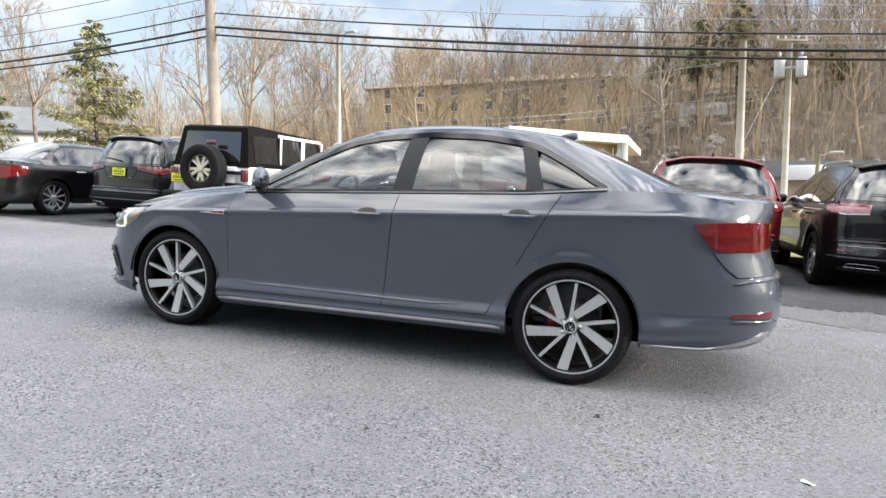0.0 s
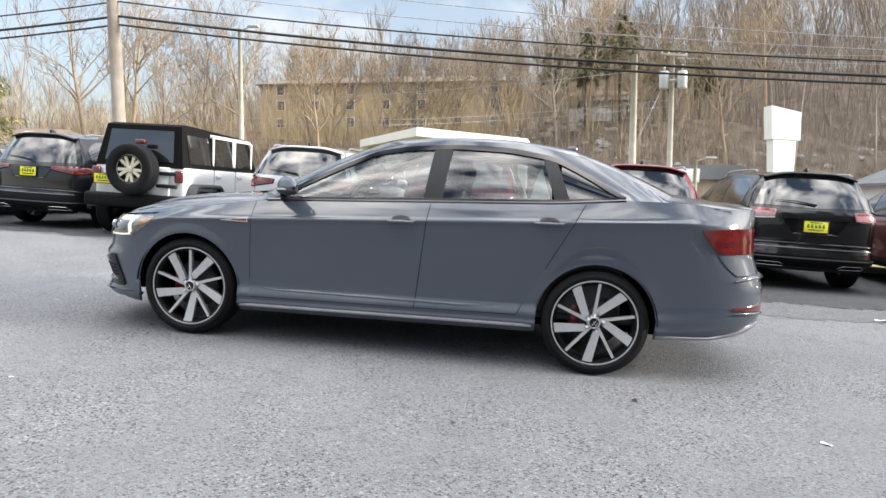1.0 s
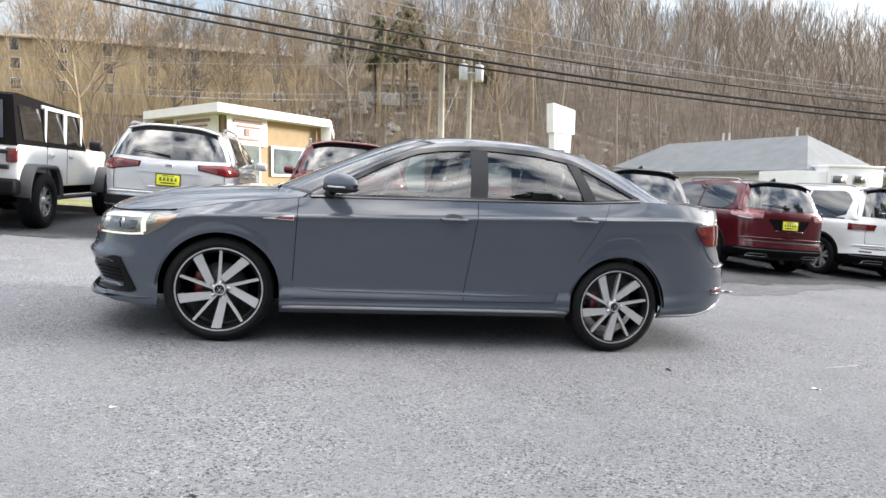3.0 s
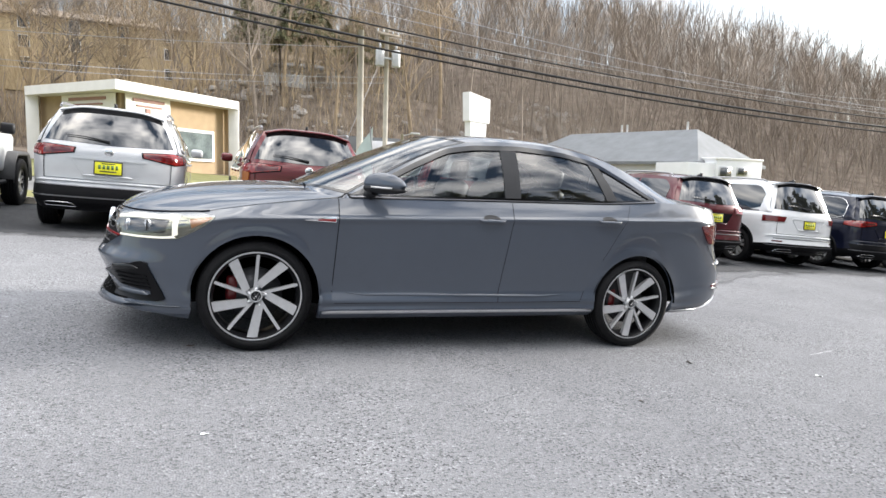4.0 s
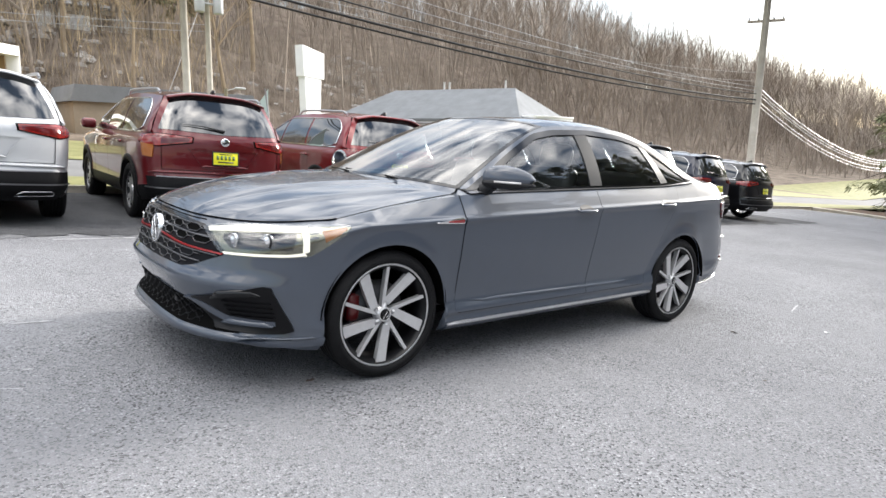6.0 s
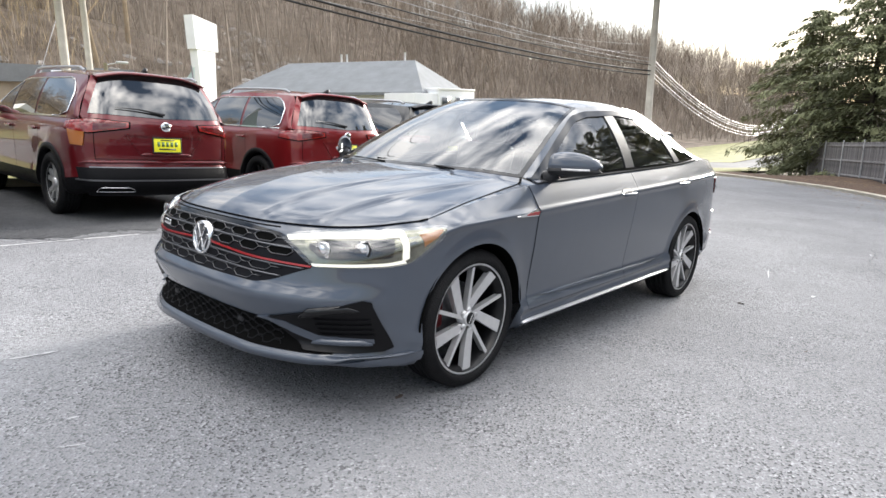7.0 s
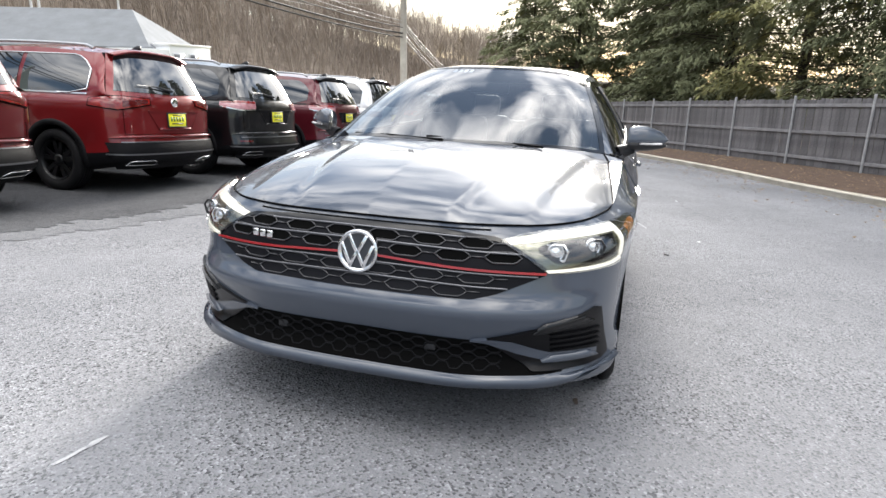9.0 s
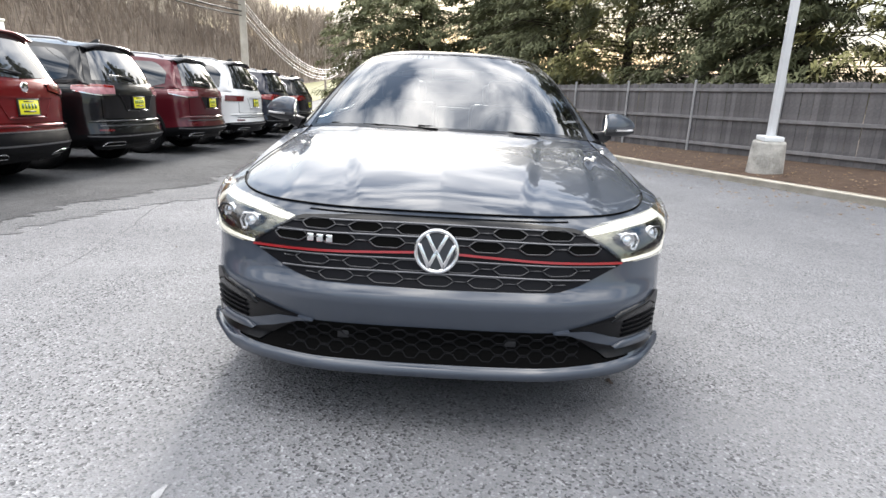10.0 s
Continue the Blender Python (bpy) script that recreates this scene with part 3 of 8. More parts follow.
    both("bonnet_gap", gapline, GAP, car)
    front_gap = tube([tuple(p + np.array([0.004, 0, 0.002])) for p in c0], 0.0036, 5)
    both("bonnet_gap", front_gap, GAP, car)

    header = spline([(0.165, 0, 1.415), (0.135, 0.25, 1.411), (0.065, 0.43, 1.398), (-0.015, 0.535, 1.376)], 24)
    pillar_a = spline([(0.83, 0.735, 0.962), (0.635, 0.697, 1.079), (0.39, 0.637, 1.213), (0.163, 0.578, 1.317), (-0.015, 0.535, 1.376)], n)
    mid_ws = spline([(1.08, 0, 0.985), (0.768, 0, 1.135), (0.466, 0, 1.278), (0.165, 0, 1.415)], n)
    screen = coons(cowl, header, mid_ws, pillar_a)
    ws = part("windscreen", grid_geo(whole(screen)), SHIELD, car, "clear curved windscreen")
    ws.visible_shadow = False
    rear_head = spline([(-1.12, 0, 1.425), (-1.13, 0.25, 1.418), (-1.16, 0.42, 1.395), (-1.20, 0.545, 1.352)], 24)
    rail = spline([(-0.015, 0.535, 1.376), (-0.28, 0.553, 1.406), (-0.60, 0.560, 1.417), (-0.90, 0.556, 1.403), (-1.20, 0.545, 1.352)], n)
    mid_roof = spline([(0.165, 0, 1.415), (-0.12, 0, 1.446), (-0.5, 0, 1.457), (-0.85, 0, 1.448), (-1.12, 0, 1.425)], n)
    roof = coons(header, rear_head, mid_roof, rail)
    part("roof", grid_geo(whole(roof)), GREY, car)
    deck_front = spline([(-1.84, 0, 1.155), (-1.83, 0.3, 1.150), (-1.80, 0.50, 1.135), (-1.74, 0.66, 1.105)], 24)
    mid_rw = spline([(-1.12, 0, 1.425), (-1.38, 0, 1.345), (-1.62, 0, 1.25), (-1.84, 0, 1.155)], n)
    pillar_c = spline([(-1.20, 0.545, 1.352), (-1.40, 0.585, 1.275), (-1.58, 0.625, 1.19), (-1.74, 0.66, 1.105)], n)
    rw = coons(rear_head, deck_front, mid_rw, pillar_c)
    cut = int(0.80 * (rw.shape[0] - 1))
    both("rear_pillar", grid_geo(rw[cut:]), GREY, car)
    rw = rw[:cut + 1]
    g = part("rear_window", grid_geo(whole(rw)), TINT, car, "tinted rear window")
    g.visible_shadow = False
    s_rc = sh.at_x(-2.18)
    deck_back = sh.top(sh.s[-1], s_rc, 24)
    deck_side = along(np.vstack([[deck_front[-1]], sh.top(sh.at_x(-1.86), s_rc, 12)]), n)
    mid_deck = spline([(-1.84, 0, 1.155), (-2.05, 0, 1.135), (-2.30, 0, 1.118), tuple(deck_back[0] + np.array([0.0, 0, 0.035])), tuple(deck_back[0])], n)
    deck = coons(deck_front, deck_back, mid_deck, deck_side)
    part("boot_lid", grid_geo(whole(deck)), GREY, car)

    # side of the cabin, ruled between belt line and roof rail
    bx = np.linspace(0.83, -2.18, 60)
    belt = np.stack([sh.col(sh.at_x(q))[-1] for q in bx])
    belt[:, 0] = bx
    up = np.vstack([pillar_a, rail[1:], pillar_c[1:], sh.top(sh.at_x(-1.86), s_rc, 12)])
    order = np.argsort(-up[:, 0])
    up = up[order]

    def cabin(x, z):
        b = np.array([np.interp(-x, -belt[:, 0], belt[:, k]) for k in range(3)])
        t = np.array([np.interp(-x, -up[:, 0], up[:, k]) for k in range(3)])
        q = (z - b[2]) / max(1e-4, t[2] - b[2])
        q = min(max(q, -0.05), 1.02)
        return np.array([x, b[1] + (t[1] - b[1]) * q + 0.030 * 4 * q * (1 - q) * min(1, (t[2] - b[2]) / 0.3), z])

    zb = lambda x: float(np.interp(-x, -belt[:, 0], belt[:, 2]))
    zu = lambda x: float(np.interp(-x, -up[:, 0], up[:, 2]))
    wtop = lambda x: float(np.interp(-x, [-0.81, -0.635, -0.39, -0.142, 0.06, 0.39, 0.74, 1.02, 1.095, 1.265, 1.465], [0.950, 1.049, 1.186, 1.308, 1.350, 1.379, 1.373, 1.334, 1.305, 1.220, 1.100]))
    xs = np.linspace(0.82, -1.475, 40)
    frame_lo = [(q, min(wtop(q), zu(q) - 0.002)) for q in xs]
    both("roof_rail", patch(cabin, frame_lo, [(q, zu(q)) for q in xs], 50, 4, 0.0, 0, out=(0, 1, 0)), GREY, car)
    xq = np.linspace(-1.445, -2.15, 20)
    both("rear_pillar", patch(cabin, [(q, zb(q)) for q in xq], [(q, zu(q)) for q in xq], 24, 6, 0.0, 0, out=(0, 1, 0)), GREY, car)
    # black surround and pillars
    inner = lambda q, d: (q, max(zb(q) + 0.014, wtop(q) - d))
    both("window_trim", patch(cabin, [(q, zb(q) - 0.004) for q in xs], [(q, zb(q) + 0.020) for q in xs], 40, 3, 0.005, 0.004, out=(0, 1, 0)), PIANO, car)
    both("window_trim", patch(cabin, [inner(q, 0.027) for q in xs], [(q, wtop(q) + 0.006) for q in xs], 50, 3, 0.006, 0.004, out=(0, 1, 0)), PIANO, car)
    for a0, a1, b0, b1 in ((-0.205, -0.325, -0.225, -0.345), (-0.985, -1.075, -1.005, -1.095)):
        both("door_pillar", patch(cabin, [(b0 + 0.08 * (a0 < -0.9) * -0.6, zb(b0) + 0.005), (b1 + 0.08 * (a0 < -0.9) * -0.6, zb(b1) + 0.005)], [(a0 + (-0.045 if a0 > -0.9 else 0.03), wtop(a0)), (a1 + (-0.045 if a0 > -0.9 else 0.03), wtop(a1))], 5, 8, 0.005, 0.004, out=(0, 1, 0)), PILLAR, car)
    both("door_pillar", patch(cabin, [(0.83, 0.945), (0.695, zb(0.695))], [(0.82, 0.952), (0.695, wtop(0.695) - 0.01)], 6, 4, 0.004, 0.004, out=(0, 1, 0)), PIANO, car)
    both("belt_strip", patch(cabin, [(q, zb(q) - 0.001) for q in xs], [(q, zb(q) + 0.006) for q in xs], 40, 2, 0.008, 0.004, out=(0, 1, 0)), METAL_DARK, car, "thin satin strip along the window sill")
    for x0, x1 in ((0.73, -0.265), (-0.31, -1.03), (-1.08, -1.455)):
        q = np.linspace(x0, x1, 24)
        for ob in both("side_window", patch(cabin, [(k, zb(k) + 0.008) for k in q], [(k, max(zb(k) + 0.010, wtop(k) - 0.010)) for k in q], 24, 8, -0.002, 0, out=(0, 1, 0)), GLASS if x0 > -1 else TINT, car, "clear side window" if x0 > -1 else "tinted quarter window"):
            ob.visible_shadow = False

    # doors: gap lines under slightly proud skins
    S = sh.at_x
    front_door = ([(S(0.905), 0.303), (S(-0.2108), 0.328)], [(S(0.893), 0.930), (S(-0.2748), 0.990)])
    arch_edge = [(S(-0.2155), 0.328), (S(-0.86), 0.345)]
    rear_top = [(S(-0.2795), 0.990), (S(-1.235), 1.044)]
    for lo2, hi2, nu, nv in (([(S(0.9095), 0.300), (S(0.9045), 0.300)], [(S(0.8975), 0.934), (S(0.8925), 0.934)], 2, 60), ([(S(-0.2105), 0.326), (S(-0.2158), 0.326)], [(S(-0.2745), 0.992), (S(-0.2798), 0.992)], 2, 60),
                             ([(S(-0.859), 0.343), (S(-0.864), 0.343)], [(S(-1.234), 1.046), (S(-1.240), 1.046)], 2, 60), ([(S(0.9095), 0.2985), (S(-0.863), 0.3405)], [(S(0.9095), 0.3035), (S(-0.863), 0.3455)], 60, 2)):
        both("door_gap", patch(sh, lo2, hi2, nu, nv, 0.0012, 0, out=(0, 1, 0)), GAP, car)
    both("front_door", patch(sh, *front_door, 30, 70, 0.003, 0.003, out=(0, 1, 0)), GREY, car)
    both("rear_door", patch(sh, arch_edge, rear_top, 30, 70, 0.003, 0.003, out=(0, 1, 0)), GREY, car)
    for x, z in ((-0.105, 0.878), (-1.025, 0.928)):
        q = np.linspace(0, math.pi, 13)
        recess = patch(sh, [(S(x + 0.060 * math.cos(k)), z - 0.004 - 0.016 * math.sin(k)) for k in q], [(S(x + 0.060 * math.cos(k)), z + 0.004 + 0.022 * math.sin(k)) for k in q], 14, 5, 0.0045, 0.002, out=(0, 1, 0))
        both("handle_recess", recess, TRIM, car)
        p = sh(S(x), z)
        bar = spline([(x + 0.095, p[1] + 0.006, z - 0.008), (x + 0.07, p[1] + 0.018, z - 0.013), (x, p[1] + 0.022, z - 0.011), (x - 0.07, p[1] + 0.018, z - 0.009), (x - 0.095, p[1] + 0.006, z - 0.003)], 12)
        both("door_handle", tube([tuple(k) for k in bar], [0.007, 0.009, 0.011, 0.012, 0.012, 0.012, 0.012, 0.012, 0.012, 0.011, 0.009, 0.007], 8), GREY, car)
    both("fender_badge", patch(sh, [(S(1.102), 0.797), (S(0.915), 0.796)], [(S(1.102), 0.800), (S(0.915), 0.822)], 8, 3, 0.008, 0.006, out=(0, 1, 0)), CHROME, car, "chrome fender badge with a red line")
    both("badge_line", patch(sh, [(S(1.025), 0.802), (S(0.92), 0.802)], [(S(1.025), 0.806), (S(0.92), 0.814)], 6, 3, 0.010, 0.002, out=(0, 1, 0)), REDLINE, car)
    both("sill_trim", patch(sh, [(S(0.965), 0.210), (S(-0.965), 0.249)], [(S(0.965), 0.244), (S(-0.965), 0.283)], 30, 5, 0.014, 0.02, out=(0, 1, 0)), GREY, car)

    both("door_crease", ledge(sh, [(S(0.82), 0.366), (S(0.70), 0.352), (S(-0.50), 0.366), (S(-0.72), 0.386)], 0.016, 0.010, 0.0035, 40, out=(0, 1)), GREY, car)
    both("sill_line", patch(sh, [(S(0.96), 0.245), (S(-0.96), 0.284)], [(S(0.96), 0.252), (S(-0.96), 0.291)], 30, 3, 0.019, 0.012, out=(0, 1, 0)), SATIN, car, "thin satin strip along the sill")

    # nose
    F = sh.at_y
    lamp_tip = S(1.588)
    lo = [(F(0.487), 0.716), (F(0.560), 0.668), (F(0.628), 0.624), (F(0.74), 0.627), (S(1.88), 0.634), (S(1.78), 0.645), (S(1.70), 0.690), (lamp_tip, 0.770)]
    hi = [(F(0.487), 0.722), (F(0.57), 0.741), (F(0.66), 0.750), (F(0.76), 0.757), (S(1.86), 0.763), (S(1.75), 0.769), (S(1.66), 0.775), (lamp_tip, 0.777)]
    both("headlight", patch(sh, lo, hi, 26, 8, 0.001, 0.0, out=(1, 0.4, 0)), BOWL, car, "headlight with bright daytime running strip")
    both("running_light", patch(sh, [(F(0.628), 0.626), (F(0.74), 0.629), (S(1.88), 0.636), (S(1.80), 0.645)], [(F(0.618), 0.635), (F(0.74), 0.640), (S(1.88), 0.647), (S(1.815), 0.657)], 22, 3, 0.006, 0.006, out=(1, 0.4, 0)), DRL, car, "lit white running light strip")
    both("running_light", patch(sh, [(F(0.515), 0.712), (F(0.66), 0.728), (F(0.78), 0.736), (S(1.80), 0.745)], [(F(0.505), 0.728), (F(0.66), 0.750), (F(0.78), 0.758), (S(1.80), 0.766)], 16, 3, 0.005, 0.006, out=(1, 0.4, 0)), DRL, car, "lit white running light strip")
    both("running_light", patch(sh, [(S(1.82), 0.652), (S(1.79), 0.664)], [(S(1.835), 0.750), (S(1.805), 0.757)], 4, 6, 0.006, 0.006, out=(1, 0.6, 0)), DRL, car, "lit white running light strip")
    both("side_marker", patch(sh, [(S(1.715), 0.706), (S(1.605), 0.766)], [(S(1.735), 0.752), (S(1.610), 0.773)], 6, 5, 0.003, 0.003, out=(1, 0.6, 0)), AMBER, car, "amber side marker")
    both("lamp_bezel", patch(sh, [(F(0.600), 0.690), (F(0.650), 0.655), (F(0.76), 0.655), (S(1.87), 0.668)], [(F(0.600), 0.706), (F(0.650), 0.722), (F(0.76), 0.728), (S(1.86), 0.738)], 20, 5, 0.003, 0.0, out=(1, 0.4, 0)), PIANO, car, "dark bezel inside the headlight")
    for yq, zq, rr in ((0.650, 0.692, 0.024), (0.765, 0.702, 0.024)):
        p = sh(F(yq), zq)
        geo = lathe([(0.0, 0.012), (rr * 0.6, 0.008), (rr * 0.92, 0.0), (rr, 0.004), (rr * 1.18, 0.006), (rr * 1.2, -0.01)], 20, "x")
        hz2 = [(p[0] + 0.002, p[1] + a * 0.9, p[2] + b) for a, b in ((-0.040, -0.026), (-0.046, 0.020), (0.030, 0.026), (0.046, 0.006), (0.036, -0.026), (-0.040, -0.026))]
        both("projector_frame", tube(hz2, 0.005, 5), CHROME if yq < 0.7 else TRIM, car)
        both("projector_lens", moved(geo, Matrix.Translation((p[0] + 0.004, p[1], p[2])) @ Matrix.Rotation(radians(14 if yq < 0.7 else 32), 4, "Z")), CHROME, car, "round projector lens")
    for ob in both("headlight_cover", patch(sh, lo, hi, 26, 8, 0.016, 0.012, out=(1, 0.4, 0)), LAMP_GLASS, car, "clear headlight cover"):
        ob.visible_shadow = False
    # bonnet-edge band and grille
    glo = lambda y: float(np.interp(y, [0, 0.40, 0.47, 0.62], [0.532, 0.536, 0.552, 0.617]))
    ghi = lambda y: float(np.interp(y, [0, 0.30, 0.487, 0.62], [0.738, 0.737, 0.722, 0.630]))
    ys = np.linspace(-0.62, 0.62, 63)
    sg = lambda y: math.copysign(F(abs(y)), y)
    part("grille_backing", patch(sh, [(sg(q), glo(abs(q))) for q in ys], [(sg(q), ghi(abs(q))) for q in ys], 60, 6, 0.0015, 0.002, out=(1, 0, 0)), CELL, car)
    for row, (z0, z1, shift) in enumerate(((0.543, 0.577, 0.0), (0.588, 0.620, 0.5), (0.656, 0.690, 0.0), (0.699, 0.731, 0.5))):
        for i in range(-4, 5):
            yc, hw, zm = 0.162 * (i + shift), 0.060, (z0 + z1) / 2
            hexa = [(yc - hw, zm), (yc - hw * 0.60, z1), (yc + hw * 0.60, z1), (yc + hw, zm), (yc + hw * 0.60, z0), (yc - hw * 0.60, z0), (yc - hw, zm)]
            if all(glo(abs(q)) - 0.006 < z < ghi(abs(q)) + 0.006 and abs(q) < 0.60 for q, z in hexa):
                pts = [sh(sg(q), z) + (0.005, 0, 0) for q, z in along(hexa, 25)]
                cell = part("grille_cell", tube([tuple(p) for p in pts], 0.0036, 5), GRILLE, car)
                mid = sh(sg(yc), zm) + (0.003, 0, 0)
                part("cell_hole", ([tuple(p - (0.002, 0, 0)) for p in pts[:-1]] + [tuple(mid)], [(k, (k + 1) % 24, 24) for k in range(24)]), GAP if row > 1 else CELL, cell)
            link = [sh(sg(yc + hw + 0.042 * t), zm) + (0.005, 0, 0) for t in (0, 0.5, 1)]
            if all(glo(abs(p[1])) < zm < ghi(abs(p[1])) for p in link):
                part("grille_link", tube([tuple(p) for p in link], 0.0036, 5), GRILLE, car)
        zbar = (0.582, 0.625, 0.6945, 0.735)[row]
        line = [(q, zbar - 0.012 * (abs(q) / 0.6) ** 2) for q in np.linspace(-0.60, 0.60, 81)]
        pts = [tuple(sh(sg(q), z) + (0.006, 0, 0)) for q, z in line if glo(abs(q)) < z < ghi(abs(q))]
        part("grille_bar", tube(pts, 0.0038, 5), METAL_DARK, car, "satin dark grille bar")
    strip_lo = [(sg(q), float(np.interp(abs(q), [0, 0.30, 0.625], [0.645, 0.630, 0.619]))) for q in ys]
    part("red_strip", patch(sh, strip_lo, [(a, b + 0.0075) for a, b in strip_lo], 60, 3, 0.011, 0.010, out=(1, 0, 0)), REDLINE, car, "thin red strip across the grille")
    part("grille_top_edge", patch(sh, [(sg(q), ghi(abs(q)) - 0.002) for q in ys], [(sg(q), ghi(abs(q)) + 0.012) for q in ys], 50, 3, 0.004, 0.004, out=(1, 0, 0)), PIANO, car)
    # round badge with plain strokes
    pe = sh(0.0, 0.655)
    em = Matrix.Translation((pe[0] + 0.012, 0, 0.655)) @ Matrix.Rotation(radians(-4), 4, "Y")
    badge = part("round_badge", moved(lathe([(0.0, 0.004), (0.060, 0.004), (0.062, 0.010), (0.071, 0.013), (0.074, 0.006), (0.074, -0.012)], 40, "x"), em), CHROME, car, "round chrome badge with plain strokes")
    part("badge_field", moved(lathe([(0.0, 0.0065), (0.059, 0.0065)], 32, "x"), em), mat("badge field", (0.03, 0.033, 0.04), 0.3), badge)
    for pts in ([(-0.030, 0.050), (0.0, -0.008), (0.030, 0.050)], [(-0.054, 0.018), (-0.024, -0.050), (0.0, 0.000), (0.024, -0.050), (0.054, 0.018)]):
        for (a0, b0), (a1, b1) in zip(pts, pts[1:]):
            ln = math.hypot(a1 - a0, b1 - b0)
            bar = moved(box(0.008, ln + 0.008, 0.0125, 0.002), Matrix.Translation((0.009, (a0 + a1) / 2, (b0 + b1) / 2)) @ Matrix.Rotation(math.atan2(b1 - b0, a1 - a0), 4, "X"))
            part("badge_stroke", moved(bar, em), CHROME, badge)
    for k in range(3):
        p = sh(-F(0.415 - 0.032 * k), 0.672)
        part("letter_bar", box(0.008, 0.022, 0.026, 0.003, (p[0] + 0.012, p[1], 0.672)), CHROME, car, "small chrome letter shape")
    # lower intake
    ilo = lambda y: float(np.interp(y, [0, 0.45, 0.60, 0.70], [0.268, 0.268, 0.269, 0.270]))
    ihi = lambda y: float(np.interp(y, [0, 0.44, 0.56, 0.70], [0.392, 0.388, 0.360, 0.300]))
    y2 = np.linspace(-0.70, 0.70, 57)
    part("lower_intake", patch(sh, [(sg(q), ilo(abs(q))) for q in y2], [(sg(q), ihi(abs(q))) for q in y2], 56, 5, 0.002, 0.002, out=(1, 0, 0)), GAP, car)
    for k in range(1, 6):
        pts = []
        for i in range(141):
            q = -0.50 + i / 140
            ph = (q / 0.084 + 0.5 * (k % 2)) % 1.0
            zig = 0.0082 * (1 if ph < 0.32 else (1 - (ph - 0.32) / 0.18 * 2) if ph < 0.5 else -1 if ph < 0.82 else -1 + (ph - 0.82) / 0.18 * 2)
            z = 0.269 + 0.121 * k / 6 + zig
            p = sh(sg(q), z)
            pts.append((p[0] + 0.004, p[1], z))
        part("intake_bar", tube(pts, 0.0036, 5), PLASTIC, car, "black honeycomb intake bar")
    for q in (0.26, -0.30):
        p = sh(sg(q), 0.345)
        part("intake_sensor", box(0.010, 0.040, 0.030, 0.005, (p[0] + 0.002, p[1], 0.345)), TRIM, car, "small dark sensor behind the intake mesh")
    flo = [(F(0.455), 0.385), (F(0.60), 0.276), (F(0.76), 0.274), (S(1.90), 0.280), (S(1.858), 0.298)]
    fhi = [(F(0.455), 0.400), (F(0.60), 0.438), (F(0.74), 0.480), (S(1.955), 0.500), (S(1.922), 0.492)]
    both("fog_recess", patch(sh, flo, fhi, 44, 12, 0.010, 0.012, out=(1, 0.4, 0)), RECESS, car, "gloss black corner recess")
    for k, z in enumerate((0.352, 0.374, 0.396, 0.418)):
        both("fog_slat", patch(sh, [(F(0.65), z), (F(0.80), z)], [(F(0.65), z + 0.006), (F(0.80), z + 0.006)], 16, 2, 0.018, 0.009, out=(1, 0.4, 0)), PLASTIC, car)
    both("bumper_blade", patch(sh, [(F(0.40), 0.391), (F(0.45), 0.386), (F(0.54), 0.346), (F(0.64), 0.314), (F(0.795), 0.318)], [(F(0.40), 0.393), (F(0.45), 0.400), (F(0.53), 0.394), (F(0.64), 0.348), (F(0.795), 0.338)], 36, 6, 0.012, 0.010, out=(1, 0.4, 0)), GREY, car)
    both("fog_ledge", ledge(sh, [(F(0.60), 0.427), (F(0.70), 0.448), (F(0.78), 0.460)], 0.026, 0.019, 0.008), PIANO, car, "gloss black ledge over the corner vent")
    both("blade_ledge", ledge(sh, [(F(0.62), 0.318), (F(0.72), 0.316), (F(0.79), 0.318)], 0.020, 0.032, 0.014), GREY, car)
    lip = sh.at_x(1.70)
    ss = np.linspace(-lip, lip, 80)
    part("front_lip", patch(sh, [(q, 0.228) for q in ss], [(q, 0.248 + 0.012 * float(sstep(lip - 0.30, lip - 0.06, abs(q)))) for q in ss], 80, 4, 0.016, 0.03, out=(1, 0, 0)), GREY, car)
    edge_line = [(S(1.76), 0.266), (S(1.90), 0.258), (F(0.70), 0.252), (F(0.40), 0.250), (F(0.05), 0.250)]
    part("lip_ledge", ledge(sh, [(-q, z) for q, z in edge_line] + edge_line[::-1], 0.012, 0.028, 0.006, 120), GREY, car)
    part("hood_band", patch(sh, [(sg(q), 0.752) for q in np.linspace(-0.47, 0.47, 20)], [(sg(q), 0.756) for q in np.linspace(-0.47, 0.47, 20)], 30, 2, 0.002, 0.002, out=(1, 0, 0)), GAP, car)

    # tail
    T = sh.at_tail
    tlo = [(S(-1.945), 0.928), (S(-2.055), 0.806), (S(-2.15), 0.803), (T(0.62), 0.806), (T(0.42), 0.83)]
    thi = [(S(-1.945), 0.938), (S(-2.05), 0.948), (S(-2.15), 0.953), (T(0.62), 0.960), (T(0.42), 0.955)]
    both("tail_light", patch(sh, tlo, thi, 20, 7, 0.010, 0.012, out=(-1, 0.6, 0)), LENS_RED, car, "red tail light")
    both("tail_light_band", patch(sh, [(S(-2.02), 0.872), (S(-2.12), 0.842), (T(0.62), 0.87)], [(S(-2.02), 0.878), (S(-2.12), 0.878), (T(0.62), 0.90)], 12, 3, 0.0125, 0.003, out=(-1, 0.6, 0)), LENS_DARK, car)
    both("rear_reflector", patch(sh, [(S(-2.13), 0.464), (T(0.62), 0.456)], [(S(-2.13), 0.478), (T(0.62), 0.502)], 12, 4, 0.008, 0.008, out=(-1, 0.6, 0)), LENS_RED, car)
    both("reflector_ledge", ledge(sh, [(S(-2.14), 0.444), (T(0.66), 0.440), (T(0.56), 0.442)], 0.014, 0.016, 0.004, 16, out=(-2, 1)), GREY, car)
